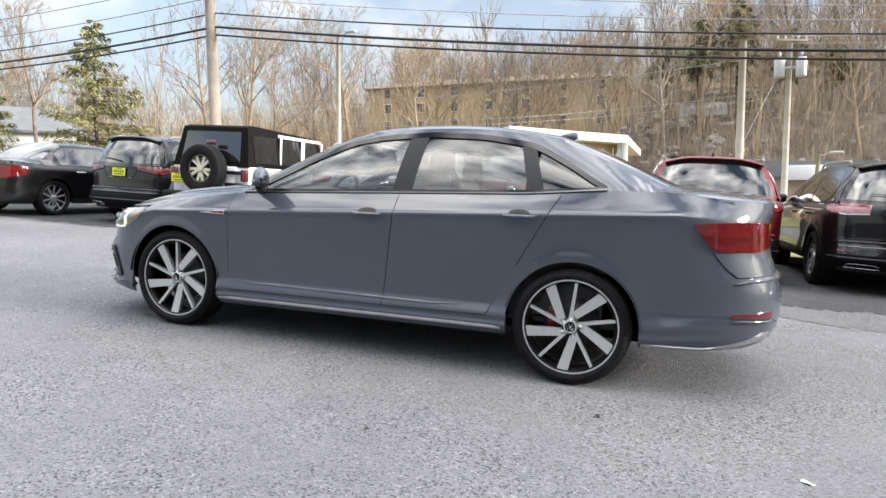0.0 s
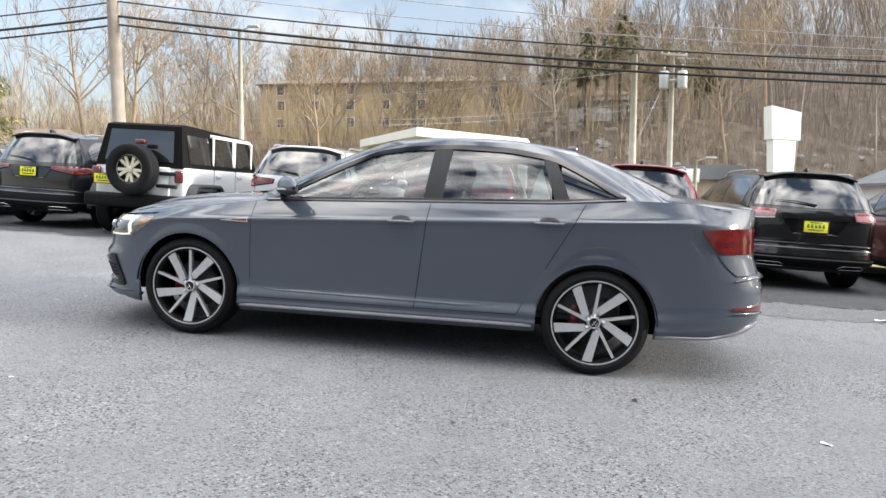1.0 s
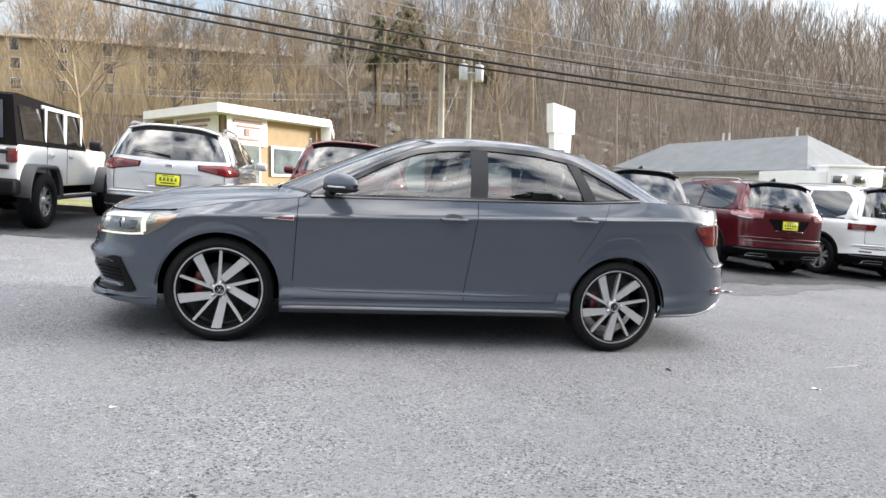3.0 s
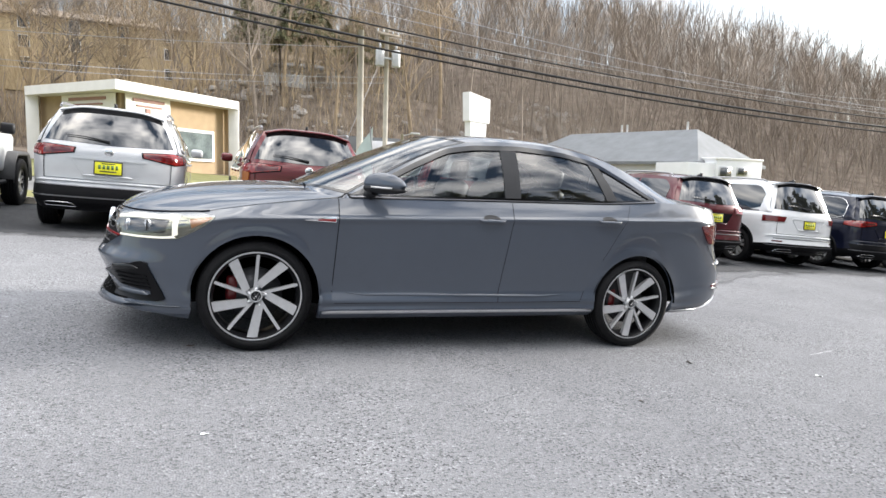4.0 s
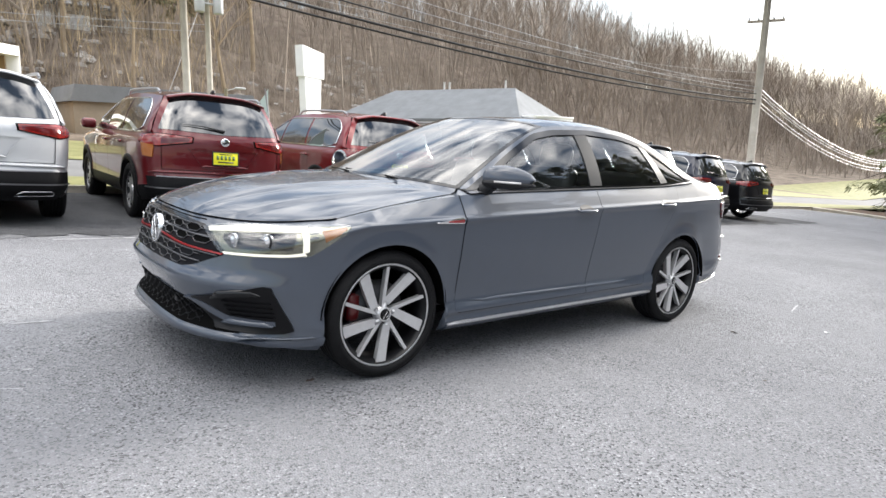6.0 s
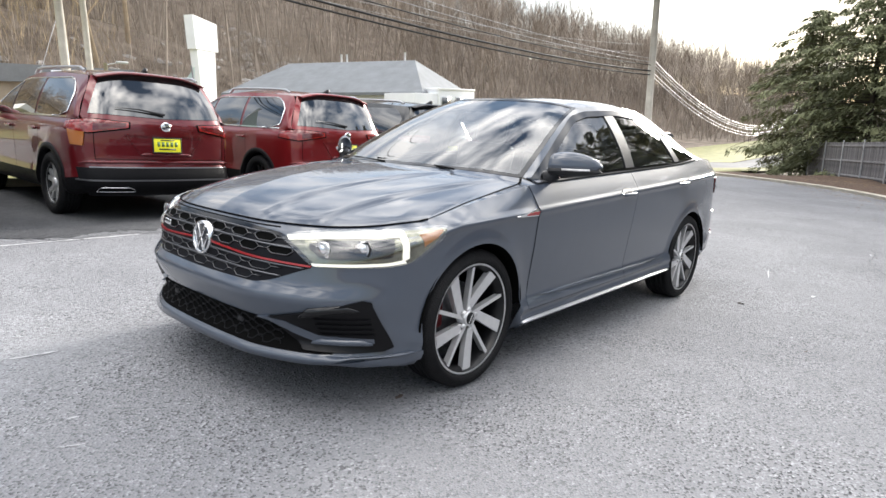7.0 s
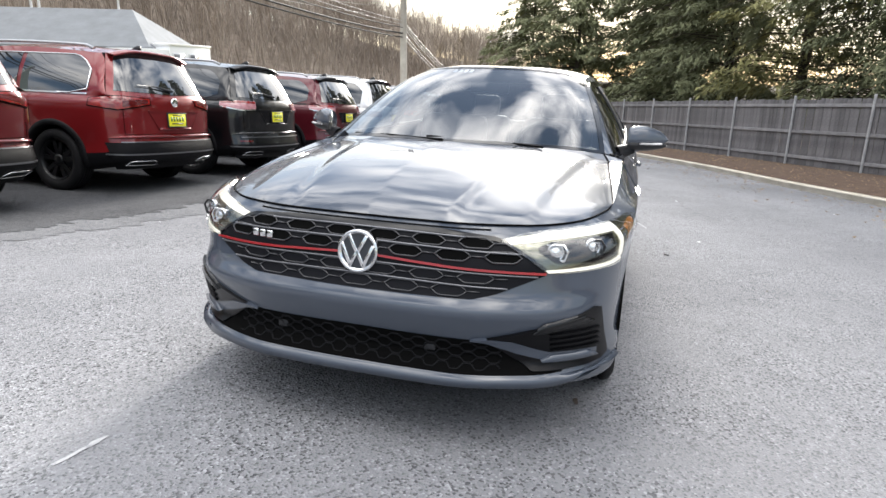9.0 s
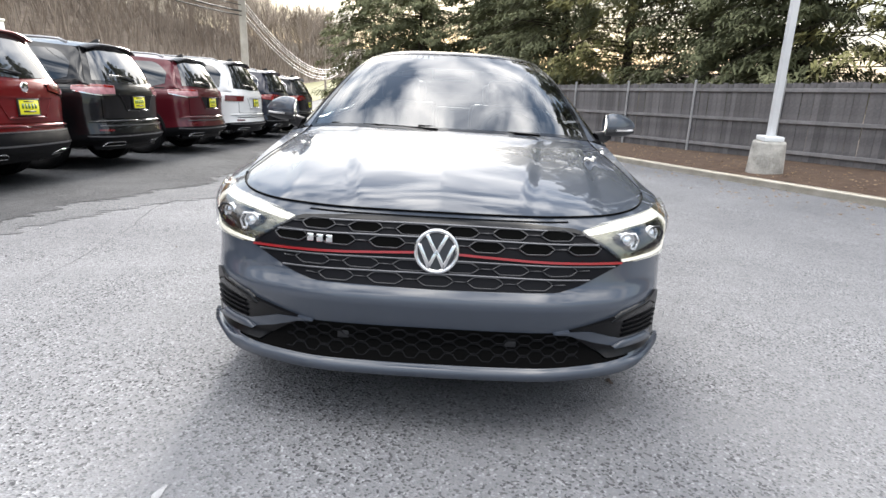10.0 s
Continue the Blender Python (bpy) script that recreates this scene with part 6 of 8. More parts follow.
def axis_steps(lo, hi, fine_lo, fine_hi, fine, coarse):
    a = list(np.arange(fine_lo, fine_hi + 0.01, fine))
    s, q = fine, fine_hi
    while q < hi:
        s = min(coarse, s * 1.35)
        q += s
        a.append(q)
    s, q = fine, fine_lo
    while q > lo:
        s = min(coarse, s * 1.35)
        q -= s
        a.insert(0, q)
    return np.array(a)


gx, gy = axis_steps(-900, 700, -80, 60, 4.0, 60), axis_steps(-900, 500, -160, 30, 3.0, 60)
GRID = np.array([[(a, b, gz(a, b) + (noise.noise(Vector((a * 0.03, b * 0.03, 0))) * 2.2 * smooth(-44, -70, b)) - 0.10 * (1 - smooth(-19, -21, b))) for b in gy] for a in gx])
tagged(part("ground", grid_geo(GRID), LITTER), "leaf-covered ground rising to a wooded hillside", "ground", kind="structure")

# the lot: a grid on the plane, clipped by the kerb
lx = np.concatenate([np.arange(40, -29, -1.5)])
g = []
for a in lx:
    top = curb_y(a) if a > -29 else -8.5
    top = max(top, -8.4)
    g.append([(a, b, lot(a, b)) for b in np.linspace(-8.5, top if a < 9 else 11.0 + (a - 9) * 0.34, 24)])
tagged(part("lot_pavement", grid_geo(np.array(g), flip=True), ASPHALT), "worn grey asphalt car lot, gently sloping", "pavement", kind="structure")


# the parking bays: darker asphalt with a ragged front edge, a film over the lot
# its darkness includes the parked cars' shade, painted into the colour in two steps
BAY_SHADE = asphalt("dark bay asphalt with painted shade", (0.040, 0.041, 0.045), (0.105, 0.107, 0.113))
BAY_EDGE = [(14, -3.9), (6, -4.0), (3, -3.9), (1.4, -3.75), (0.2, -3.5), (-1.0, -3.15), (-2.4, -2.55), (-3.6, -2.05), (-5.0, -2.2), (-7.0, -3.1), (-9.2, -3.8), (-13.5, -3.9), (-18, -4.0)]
BAY_HALF_SHADE = asphalt("bay asphalt with lighter painted shade", (0.110, 0.112, 0.119), (0.185, 0.188, 0.197))


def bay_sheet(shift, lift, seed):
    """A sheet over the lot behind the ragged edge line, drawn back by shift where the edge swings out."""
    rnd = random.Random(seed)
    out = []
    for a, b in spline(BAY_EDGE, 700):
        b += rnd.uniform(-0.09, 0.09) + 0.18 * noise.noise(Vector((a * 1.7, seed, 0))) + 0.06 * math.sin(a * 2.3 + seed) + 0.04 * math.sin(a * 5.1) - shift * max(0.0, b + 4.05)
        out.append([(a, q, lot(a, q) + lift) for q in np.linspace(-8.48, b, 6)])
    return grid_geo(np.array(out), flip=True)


tagged(part("shaded_bays", bay_sheet(0.0, 0.004, 8), BAY_HALF_SHADE), "darker asphalt along the row of parked cars, their soft shade painted in", "pavement", kind="structure")
tagged(part("shaded_bays", bay_sheet(0.5, 0.008, 9), BAY_SHADE), "dark asphalt under the row of parked cars, their shade painted in", "pavement", kind="structure")


def ribbon(name, y0, y1, dz, material, label, category, x0=-300, x1=150, ny=4):
    xs = np.concatenate([np.linspace(x1, 45, 12), np.linspace(42, -80, 60), np.linspace(-85, x0, 20)])
    return tagged(part(name, grid_geo(np.array([[(a, b, gz(a, b) + dz) for b in np.linspace(y0, y1, ny)] for a in xs]), flip=True), material), label, category, kind="structure")


ribbon("grass_verge", -11.4, -8.68, 0.05, GRASS, "strip of thin winter grass beside the road", "grass")
ribbon("road", -18.6, -11.6, 0.012, ROADTAR, "pale asphalt road running past the lot", "road")
ribbon("far_verge", -30.0, -18.8, 0.03, GRASS, "thin grass on the far roadside", "grass", ny=8)


def kerb(name, line, w, h, label, material):
    """A kerb with a rounded top along a line of (x, y)."""
    pts = np.array(line)
    d = np.gradient(pts, axis=0)
    nrm = np.stack([-d[:, 1], d[:, 0]], 1)
    nrm /= np.linalg.norm(nrm, axis=1)[:, None]
    prof = [(0, -0.05), (0, h - 0.03), (0.03, h), (w - 0.03, h), (w, h - 0.03), (w, -0.05)]
    g = np.array([[(p[0] + m[0] * o, p[1] + m[1] * o, gz(p[0], p[1]) + z) for o, z in prof] for p, m in zip(pts, nrm)])
    return tagged(part(name, grid_geo(g), material), label, "kerb", kind="structure")


kerb("kerb", CURB_LINE, -0.21, 0.105, "pale worn kerb round the lot", KERB)
kerb("kerb", [(a, -8.5) for a in np.linspace(35, -29, 50)], -0.16, 0.12, "pale kerb along the grass verge", KERB)
bed = []
for a, b in CURB_LINE:
    t = Vector((0.93, 0.36)).normalized()
    bed.append([(a - t.y * q, b + t.x * q, gz(a, b) + 0.09 + 0.05 * math.sin(q * 1.3)) for q in np.linspace(0.16, 5.5, 12)])
tagged(part("mulch_bed", grid_geo(np.array(bed)), MULCH), "brown mulch bed between kerb and fence", "ground", kind="structure")

# ---- fence ----
FENCE_WOOD = mat("weathered grey board", (0.095, 0.092, 0.097), 0.9, second=(0.215, 0.205, 0.208), scale=2.2, bump=0.4, bump_scale=40, random_tint=0.22)
FENCE_RAIL = mat("weathered pale rail", (0.17, 0.165, 0.17), 0.9, second=(0.30, 0.29, 0.295), scale=2.2, bump=0.4, bump_scale=40, random_tint=0.15)
FENCE_POST = mat("galvanised fence post", (0.42, 0.42, 0.43), 0.55, 0.3, vary=0.2, scale=5)


def fence(ax, ay, bx, by, bays):
    f = thing("fence", "weathered grey board fence on steel posts", "fence")
    L = math.hypot(bx - ax, by - ay) / bays
    d = Vector((bx - ax, by - ay, 0)).normalized()
    nrm = Vector((-d.y, d.x, 0))
    ang = math.atan2(d.y, d.x)
    board = mesh_of("board", *box(0.146, 0.018, 1.86, 0.003, (0, 0, 0.93), 1), FENCE_WOOD, False)
    post = mesh_of("post", *box(0.06, 0.06, 1.98, 0.012, (0, 0, 0.99), 1), FENCE_POST, False)
    rail_m = mesh_of("rail", *box(L, 0.04, 0.085, 0.006, (L / 2, 0, 0), 1), FENCE_RAIL, False)
    for i in range(bays + 1):
        p = Vector((ax, ay, 0)) + d * L * i
        z = gz(p.x, p.y) + 0.10
        o = new("post", post)
        o.parent, o.matrix_basis = f, Matrix.Translation((p.x, p.y, z)) @ Matrix.Rotation(ang, 4, "Z")
        if i == bays:
            break
        q = Vector((ax, ay, 0)) + d * L * (i + 1)
        tilt = math.atan2(gz(p.x, p.y) - gz(q.x, q.y), L)
        for h in (0.30, 1.00, 1.72):
            o = new("rail", rail_m)
            o.parent, o.matrix_basis = f, Matrix.Translation((p.x, p.y, z + h)) @ Matrix.Rotation(ang, 4, "Z") @ Matrix.Rotation(tilt, 4, "Y") @ Matrix.Translation((0, 0.03, 0))
        n = int(L / 0.148)
        for k in range(n):
            w = p + d * (L * (k + 0.5) / n)
            o = new("board", board)
            o.parent = f
            o.matrix_basis = Matrix.Translation((w.x + nrm.x * (0.062 + 0.007 * (k % 2)), w.y + nrm.y * (0.062 + 0.007 * (k % 2)), gz(w.x, w.y) + 0.12 + random.uniform(-0.02, 0.02))) @ Matrix.Rotation(ang, 4, "Z") @ Matrix.Rotation(random.uniform(-0.008, 0.008), 4, "Y")
    return f


fence(-38.07, -5.35, 3.43, 14.80, 17)


def light_pole(x, y):
    p = thing("lot_light_pole", "white square light pole on a tapered concrete base", "light pole", Matrix.Translation((x, y, gz(x, y))))
    part("concrete_base", lathe([(0.0, -0.05), (0.33, -0.05), (0.325, 0.05), (0.285, 0.70), (0.275, 0.74), (0.0, 0.745)], 28), CONCRETE, p, "stained round concrete base")
    white = mat("white pole paint", (0.74, 0.75, 0.77), 0.45, vary=0.06, scale=3)
    part("base_plate", box(0.36, 0.36, 0.09, 0.015, (0, 0, 0.79)), white, p)
    part("shaft", box(0.125, 0.125, 7.2, 0.015, (0, 0, 4.40)), white, p)
    part("lamp_head", box(0.75, 0.40, 0.16, 0.04, (-0.45, 0, 7.95)), white, p)


light_pole(-7.60, 5.80)

# ---- poles, wires, signs ----
POLE_WOOD = mat("weathered pole timber", (0.19, 0.16, 0.13), 0.9, second=(0.34, 0.30, 0.25), scale=2.5, bump=0.5, bump_scale=18)
POLE_PALE = mat("pale bleached pole timber", (0.34, 0.31, 0.27), 0.9, second=(0.48, 0.45, 0.40), scale=2.5, bump=0.4, bump_scale=18)
WIRE = mat("black cable", (0.012, 0.012, 0.013), 0.6)
WIRE_PALE = mat("aluminium wire", (0.34, 0.34, 0.35), 0.45, 0.4)
METAL_GREY = mat("grey painted steel", (0.45, 0.46, 0.47), 0.5, vary=0.1, scale=5)


def utility_pole(x, y, top, r, label, arms=(), wood=None, lean=0.0):
    p = thing("utility_pole", label, "utility pole", Matrix.Translation((x, y, gz(x, y))) @ Matrix.Rotation(radians(lean), 4, "Y"))
    h = top - gz(x, y)
    part("pole", tube([(0, 0, -0.2), (0, 0, h * 0.5), (0, 0, h)], [r, r * 0.9, r * 0.75], 12), wood or POLE_WOOD, p)
    for z, w, a in arms:
        geo = box(w, 0.09, 0.11, 0.01, (0, 0.12, z - gz(x, y)))
        part("crossarm", moved(geo, Matrix.Rotation(radians(a), 4, "Z")), POLE_WOOD, p)
        for q in (-0.45, -0.2, 0.2, 0.45):
            part("insulator", moved(lathe([(0, 0.0), (0.04, 0.0), (0.05, 0.06), (0.03, 0.08), (0.045, 0.13), (0.0, 0.15)], 8), Matrix.Rotation(radians(a), 4, "Z") @ Matrix.Translation((q * w, 0.12, z - gz(x, y) + 0.055))), METAL_GREY, p)
    return p


MAIN, FAR = (10.05, -10.5), (-25.8, -10.0)
utility_pole(*MAIN, 11.3, 0.17, "tall brown timber utility pole on the verge", [(10.6, 2.4, 90)], lean=1.5)
utility_pole(*FAR, 8.1, 0.18, "pale timber utility pole with crossarms on the verge", [(7.70, 2.4, 105), (6.65, 1.5, 112)], POLE_PALE)
utility_pole(-4.87, -22.5, 7.3, 0.16, "bleached timber pole across the road", wood=POLE_PALE)
tp = utility_pole(-7.23, -26.8, 8.5, 0.14, "timber pole carrying grey transformers", [(8.2, 1.4, 20)], POLE_PALE)
zt = 7.0 - gz(-7.23, -26.8)
for a in (0.42, -0.42):
    c = part("transformer", moved(lathe([(0, -0.42), (0.20, -0.42), (0.22, -0.38), (0.22, 0.34), (0.19, 0.40), (0, 0.42)], 18), Matrix.Translation((a, 0.28, zt))), METAL_GREY, tp, "grey transformer can")
    part("bushing", moved(lathe([(0, 0.48), (0.05, 0.48), (0.06, 0.60), (0.03, 0.70), (0, 0.72)], 8), Matrix.Translation((a, 0.28, zt))), METAL_GREY, c)
part("bracket", box(1.1, 0.06, 0.10, 0, (0, 0.16, zt)), METAL_GREY, tp)
utility_pole(-70, -12.5, 6.0, 0.16, "distant timber utility pole down the road", [(5.6, 2.2, 20)])
utility_pole(-74, -16.5, 5.5, 0.15, "distant timber utility pole down the road", [(5.2, 2.0, 20)])


def cable(a, b, sag, r, material, label="thin overhead wire strung between poles"):
    pts = []
    for t in np.linspace(0, 1, 26):
        p = Vector(a).lerp(Vector(b), t)
        p.z -= sag * 4 * t * (1 - t)
        pts.append(tuple(p))
    return tagged(part("cable", tube(pts, r, 5), material), label, "cable", "overhead cables")


mx, my = MAIN
fx, fy = FAR
for z0, z1, sag, r in ((6.30, 3.52, 0.75, 0.020), (5.92, 3.26, 0.75, 0.034), (5.70, 3.08, 0.72, 0.026), (7.30, 3.82, 0.9, 0.010), (6.75, 3.66, 0.8, 0.010)):
    thick = r > 0.015
    cable((mx, my, z0), (fx, fy, z1), sag, r, WIRE if thick else WIRE_PALE, "thick black cable strung between roadside poles" if thick else "thin grey wire strung between roadside poles")
    cable((fx, fy, z1), (-70, -12.5, z1 - 1.4), 2.7, 0.022, WIRE_PALE)
    cable((48, -11.5, z0 + 2.6), (mx, my, z0), 1.3, r, WIRE, "thick black cable strung between roadside poles")
for dy in (-1.0, 0.0, 1.0):
    cable((48, -11.5 + dy, 13.6), (mx, my + dy, 10.7), 0.8, 0.012, WIRE)
    cable((mx, my + dy, 10.7), (fx, fy + dy * 0.8, 7.85), 0.9, 0.012, WIRE)
cable((-7.2, -26.8, 8.4), (-60, -26, 8.2), 0.9, 0.012, WIRE_PALE)
cable((-7.2, -26.8, 8.1), (-62, -27, 7.6), 0.9, 0.012, WIRE_PALE)
cable((-4.87, -22.5, 6.6), (30, -30, 7.5), 0.6, 0.012, WIRE_PALE)
cable((-7.2, -26.8, 6.1), (22, -36, 7.2), 0.6, 0.014, WIRE_PALE)
cable((-7.2, -26.8, 5.8), (22, -36, 6.9), 0.6, 0.014, WIRE_PALE)
cable((-7.2, -26.8, 7.6), (-4.0, -24.6, 0.9), 0.0, 0.012, WIRE_PALE, "guy wire beside a pole")


def street_lamp(x, y, h, label):
    p = thing("street_lamp", label, "street lamp", Matrix.Translation((x, y, gz(x, y))))
    part("pole", tube([(0, 0, -0.1), (0, 0, h)], [0.13, 0.09], 10), POLE_PALE, p)
    part("arm", tube([(0, 0, h - 0.1), (-0.55, 0.1, h + 0.05)], 0.03, 6), METAL_GREY, p)
    part("lamp_head", box(0.55, 0.22, 0.12, 0.04, (-0.75, 0.12, h + 0.06)), METAL_GREY, p)


street_lamp(13.17, -23.5, 8.0, "tall pale pole with a lamp arm across the road")
street_lamp(-9.3, -30.5, 3.3, "short post with a slanted shoebox lamp")

SIGN_WHITE = mat("white sign face", (0.72, 0.73, 0.76), 0.5, vary=0.05, scale=2)
SIGN_PRINT = mat("faded blue-grey print", (0.58, 0.61, 0.67), 0.6)


def pylon_sign(x, y, heading):
    z0 = gz(x, y)
    s = thing("pylon_sign", "tall white tapered shop sign with faded print", "sign", Matrix.Translation((x, y, z0)) @ Matrix.Rotation(radians(heading), 4, "Z"))
    h = 5.45 - z0
    part("sign_column", prism([(-0.42, 0), (0.42, 0), (0.62, h - 1.35), (-0.62, h - 1.35)], 0.42, "y", -0.21), SIGN_WHITE, s, smooth_faces=False)
    part("sign_head", prism([(-0.80, h - 1.42), (0.72, h - 1.38), (0.80, h + 0.10), (-0.80, h - 0.15)], 0.50, "y", -0.25), SIGN_WHITE, s, smooth_faces=False)
    for k in range(6):
        part("print_bar", box(0.75 - 0.03 * k, 0.004, 0.11, 0, (0, 0.2125, h - 1.75 - 0.36 * k)), SIGN_PRINT, s, smooth_faces=False)
    part("print_bar", box(0.95, 0.004, 0.14, 0, (0, 0.2525, h - 0.95)), SIGN_PRINT, s, smooth_faces=False)
    part("print_bar", box(0.22, 0.004, 0.35, 0, (0, 0.2525, h - 0.55)), SIGN_PRINT, s, smooth_faces=False)


pylon_sign(-11.97, -26.0, 22)

# ---- shop across the road ----
STUCCO = mat("tan stucco", (0.37, 0.275, 0.17), 0.9, vary=0.08, scale=3, bump=0.2, bump_scale=50)
WHITE_WALL = mat("white painted trim", (0.74, 0.73, 0.72), 0.6, vary=0.05, scale=2)
SIGN_BOARD = mat("cream sign board", (0.78, 0.77, 0.73), 0.6, vary=0.04)
PRINT_DARK = mat("brown print", (0.34, 0.20, 0.17), 0.7)
SHOP_GLASS = mat("shop window", (0.07, 0.085, 0.09), 0.08, spec=0.7, second=(0.20, 0.24, 0.24), scale=1.2)


def wall_box(name, a, b, z0, z1, thick, material, parent, label=""):
    """An upright slab from plan point a to b."""
    d = Vector((b[0] - a[0], b[1] - a[1], 0))
    n = Vector((-d.y, d.x, 0)).normalized() * thick
    v = [(a[0], a[1], z0), (b[0], b[1], z0), (b[0] + n.x, b[1] + n.y, z0), (a[0] + n.x, a[1] + n.y, z0)]
    v += [(q[0], q[1], z1) for q in v]
    return part(name, (v, [(3, 2, 1, 0), (4, 5, 6, 7), (0, 1, 5, 4), (1, 2, 6, 5), (2, 3, 7, 6), (3, 0, 4, 7)]), material, parent, label, smooth_faces=False)


def shop():
    b = thing("shop_building", "low tan shop with white canopy frame and sign boards", "shop")
    R, C, Lf = (-0.30, -31.4), (5.0, -25.6), (9.5, -31.0)
    z0, z1 = 0.95, 4.82
    ri, ci, li = (0.45, -31.9), (4.95, -26.9), (9.0, -31.6)
    wall_box("wall", ri, ci, z0 - 0.6, z1 - 0.3, -0.25, STUCCO, b, "tan stucco front wall")
    wall_box("wall", ci, li, z0 - 0.6, z1 - 0.3, -0.25, STUCCO, b)
    wall_box("wall", (ri[0] - 0.2, ri[1] - 8), (ri[0] - 0.2, ri[1]), z0 - 0.6, z1 - 0.3, -0.25, STUCCO, b)
    wall_box("wall", li, (li[0] + 0.2, li[1] - 8), z0 - 0.6, z1 - 0.3, -0.25, STUCCO, b)
    roof = [R, C, Lf, (Lf[0] + 0.5, Lf[1] - 9), (R[0] - 0.5, R[1] - 9)]
    part("roof", prism(roof, 0.42, "z", z1 - 0.40), WHITE_WALL, b, "white flat roof edge", smooth_faces=False)
    for p, w in ((R, 0.55), (Lf, 0.55)):
        part("canopy_post", box(w, 0.4, z1 - z0 + 0.6, 0.02, (p[0] + (0.27 if p is R else -0.27), p[1] - 0.25, (z1 + z0 - 0.6) / 2 - 0.2)), WHITE_WALL, b)

    def on_wall(name, p, q, t0, t1, za, zb, out, material, label=""):
        d = Vector((q[0] - p[0], q[1] - p[1], 0))
        n = Vector((d.y, -d.x, 0)).normalized()
        if n.y < 0:
            n = -n
        a, c = Vector((*p, 0)) + d * t0 + n * out, Vector((*p, 0)) + d * t1 + n * out
        return wall_box(name, (a.x, a.y), (c.x, c.y), za, zb, 0.05, material, b, label)
    on_wall("sign_board", ri, ci, 0.60, 0.985, 3.05, 4.40, 0.14, SIGN_BOARD, "cream sign board with dark print")
    on_wall("sign_board", ci, li, 0.02, 0.66, 3.05, 4.40, 0.14, SIGN_BOARD, "cream sign board with dark print")
    for t0, t1, za, zb in ((0.66, 0.93, 4.12, 4.26), (0.68, 0.90, 3.90, 3.98), (0.70, 0.89, 3.28, 3.38), (0.785, 0.825, 3.48, 3.84)):
        on_wall("print_bar", ri, ci, t0, t1, za, zb, 0.195, PRINT_DARK)
    for t0, t1, za, zb in ((0.12, 0.56, 4.12, 4.26), (0.16, 0.52, 3.90, 3.98), (0.18, 0.50, 3.28, 3.38), (0.31, 0.37, 3.48, 3.84)):
        on_wall("print_bar", ci, li, t0, t1, za, zb, 0.195, PRINT_DARK)
    on_wall("window", ri, ci, 0.14, 0.55, 1.55, 3.15, 0.08, WHITE_WALL, "white-framed shop window")
    on_wall("window_pane", ri, ci, 0.17, 0.52, 1.70, 3.00, 0.13, SHOP_GLASS)
    on_wall("window", ri, ci, 0.66, 0.96, 0.8, 3.15, 0.08, WHITE_WALL, "white-framed shop door and window")
    on_wall("window_pane", ri, ci, 0.68, 0.94, 0.95, 3.05, 0.13, SHOP_GLASS)
    on_wall("window", ci, li, 0.04, 0.50, 0.8, 3.15, 0.08, WHITE_WALL)
    on_wall("window_pane", ci, li, 0.06, 0.26, 0.95, 3.05, 0.13, SHOP_GLASS)
    on_wall("window_pane", ci, li, 0.29, 0.48, 0.95, 3.05, 0.13, SHOP_GLASS)


shop()

SHINGLE = mat("grey roof shingle", (0.17, 0.18, 0.19), 0.9, vary=0.15, scale=1.2, bump=0.3, bump_scale=12)
SIDING = mat("white siding", (0.68, 0.69, 0.70), 0.7, vary=0.04, scale=2)
STONE_TAN = mat("tan block wall", (0.30, 0.25, 0.19), 0.9, vary=0.15, scale=1.0)
BROWN_ROOF = mat("brown roofing", (0.19, 0.145, 0.105), 0.9, vary=0.15, scale=1.0)
PANE = mat("dark window pane", (0.045, 0.05, 0.055), 0.1, spec=0.7)


def hip_house(name, label, cx, cy, heading, w, d, eave, ridge, z0, wall, roof, windows=(), run=None):
    """A house of w by d with a hipped roof; windows: (face, along, width, sill, head)."""
    h = thing(name, label, "building", Matrix.Translation((cx, cy, z0)) @ Matrix.Rotation(radians(heading), 4, "Z"))
    part("wall", box(w, d, eave + 1.5, 0, (0, 0, eave / 2 - 0.75)), wall, h, smooth_faces=False)
    o, run = 0.45, (d / 2 if run is None else run)
    v = [(-w / 2 - o, -d / 2 - o, eave), (w / 2 + o, -d / 2 - o, eave), (w / 2 + o, d / 2 + o, eave), (-w / 2 - o, d / 2 + o, eave), (-w / 2 + run, 0, ridge), (w / 2 - run, 0, ridge)]
    v += [(a, b, c - 0.2) for a, b, c in v[:4]]
    part("roof", (v, [(0, 1, 5, 4), (1, 2, 5), (2, 3, 4, 5), (3, 0, 4), (0, 6, 7, 1), (1, 7, 8, 2), (2, 8, 9, 3), (3, 9, 6, 0), (9, 8, 7, 6)]), roof, h, smooth_faces=False)
    for face, a, ww, s0, s1 in windows:
        y = d / 2 if face == "front" else -d / 2
        win = part("window", box(ww + 0.16, 0.08, s1 - s0 + 0.16, 0, (a, y + (0.03 if y > 0 else -0.03), (s0 + s1) / 2)), WHITE_WALL, h, smooth_faces=False)
        part("pane", box(ww, 0.06, s1 - s0, 0, (a, y + (0.07 if y > 0 else -0.07), (s0 + s1) / 2)), PANE, win, smooth_faces=False)
    return h


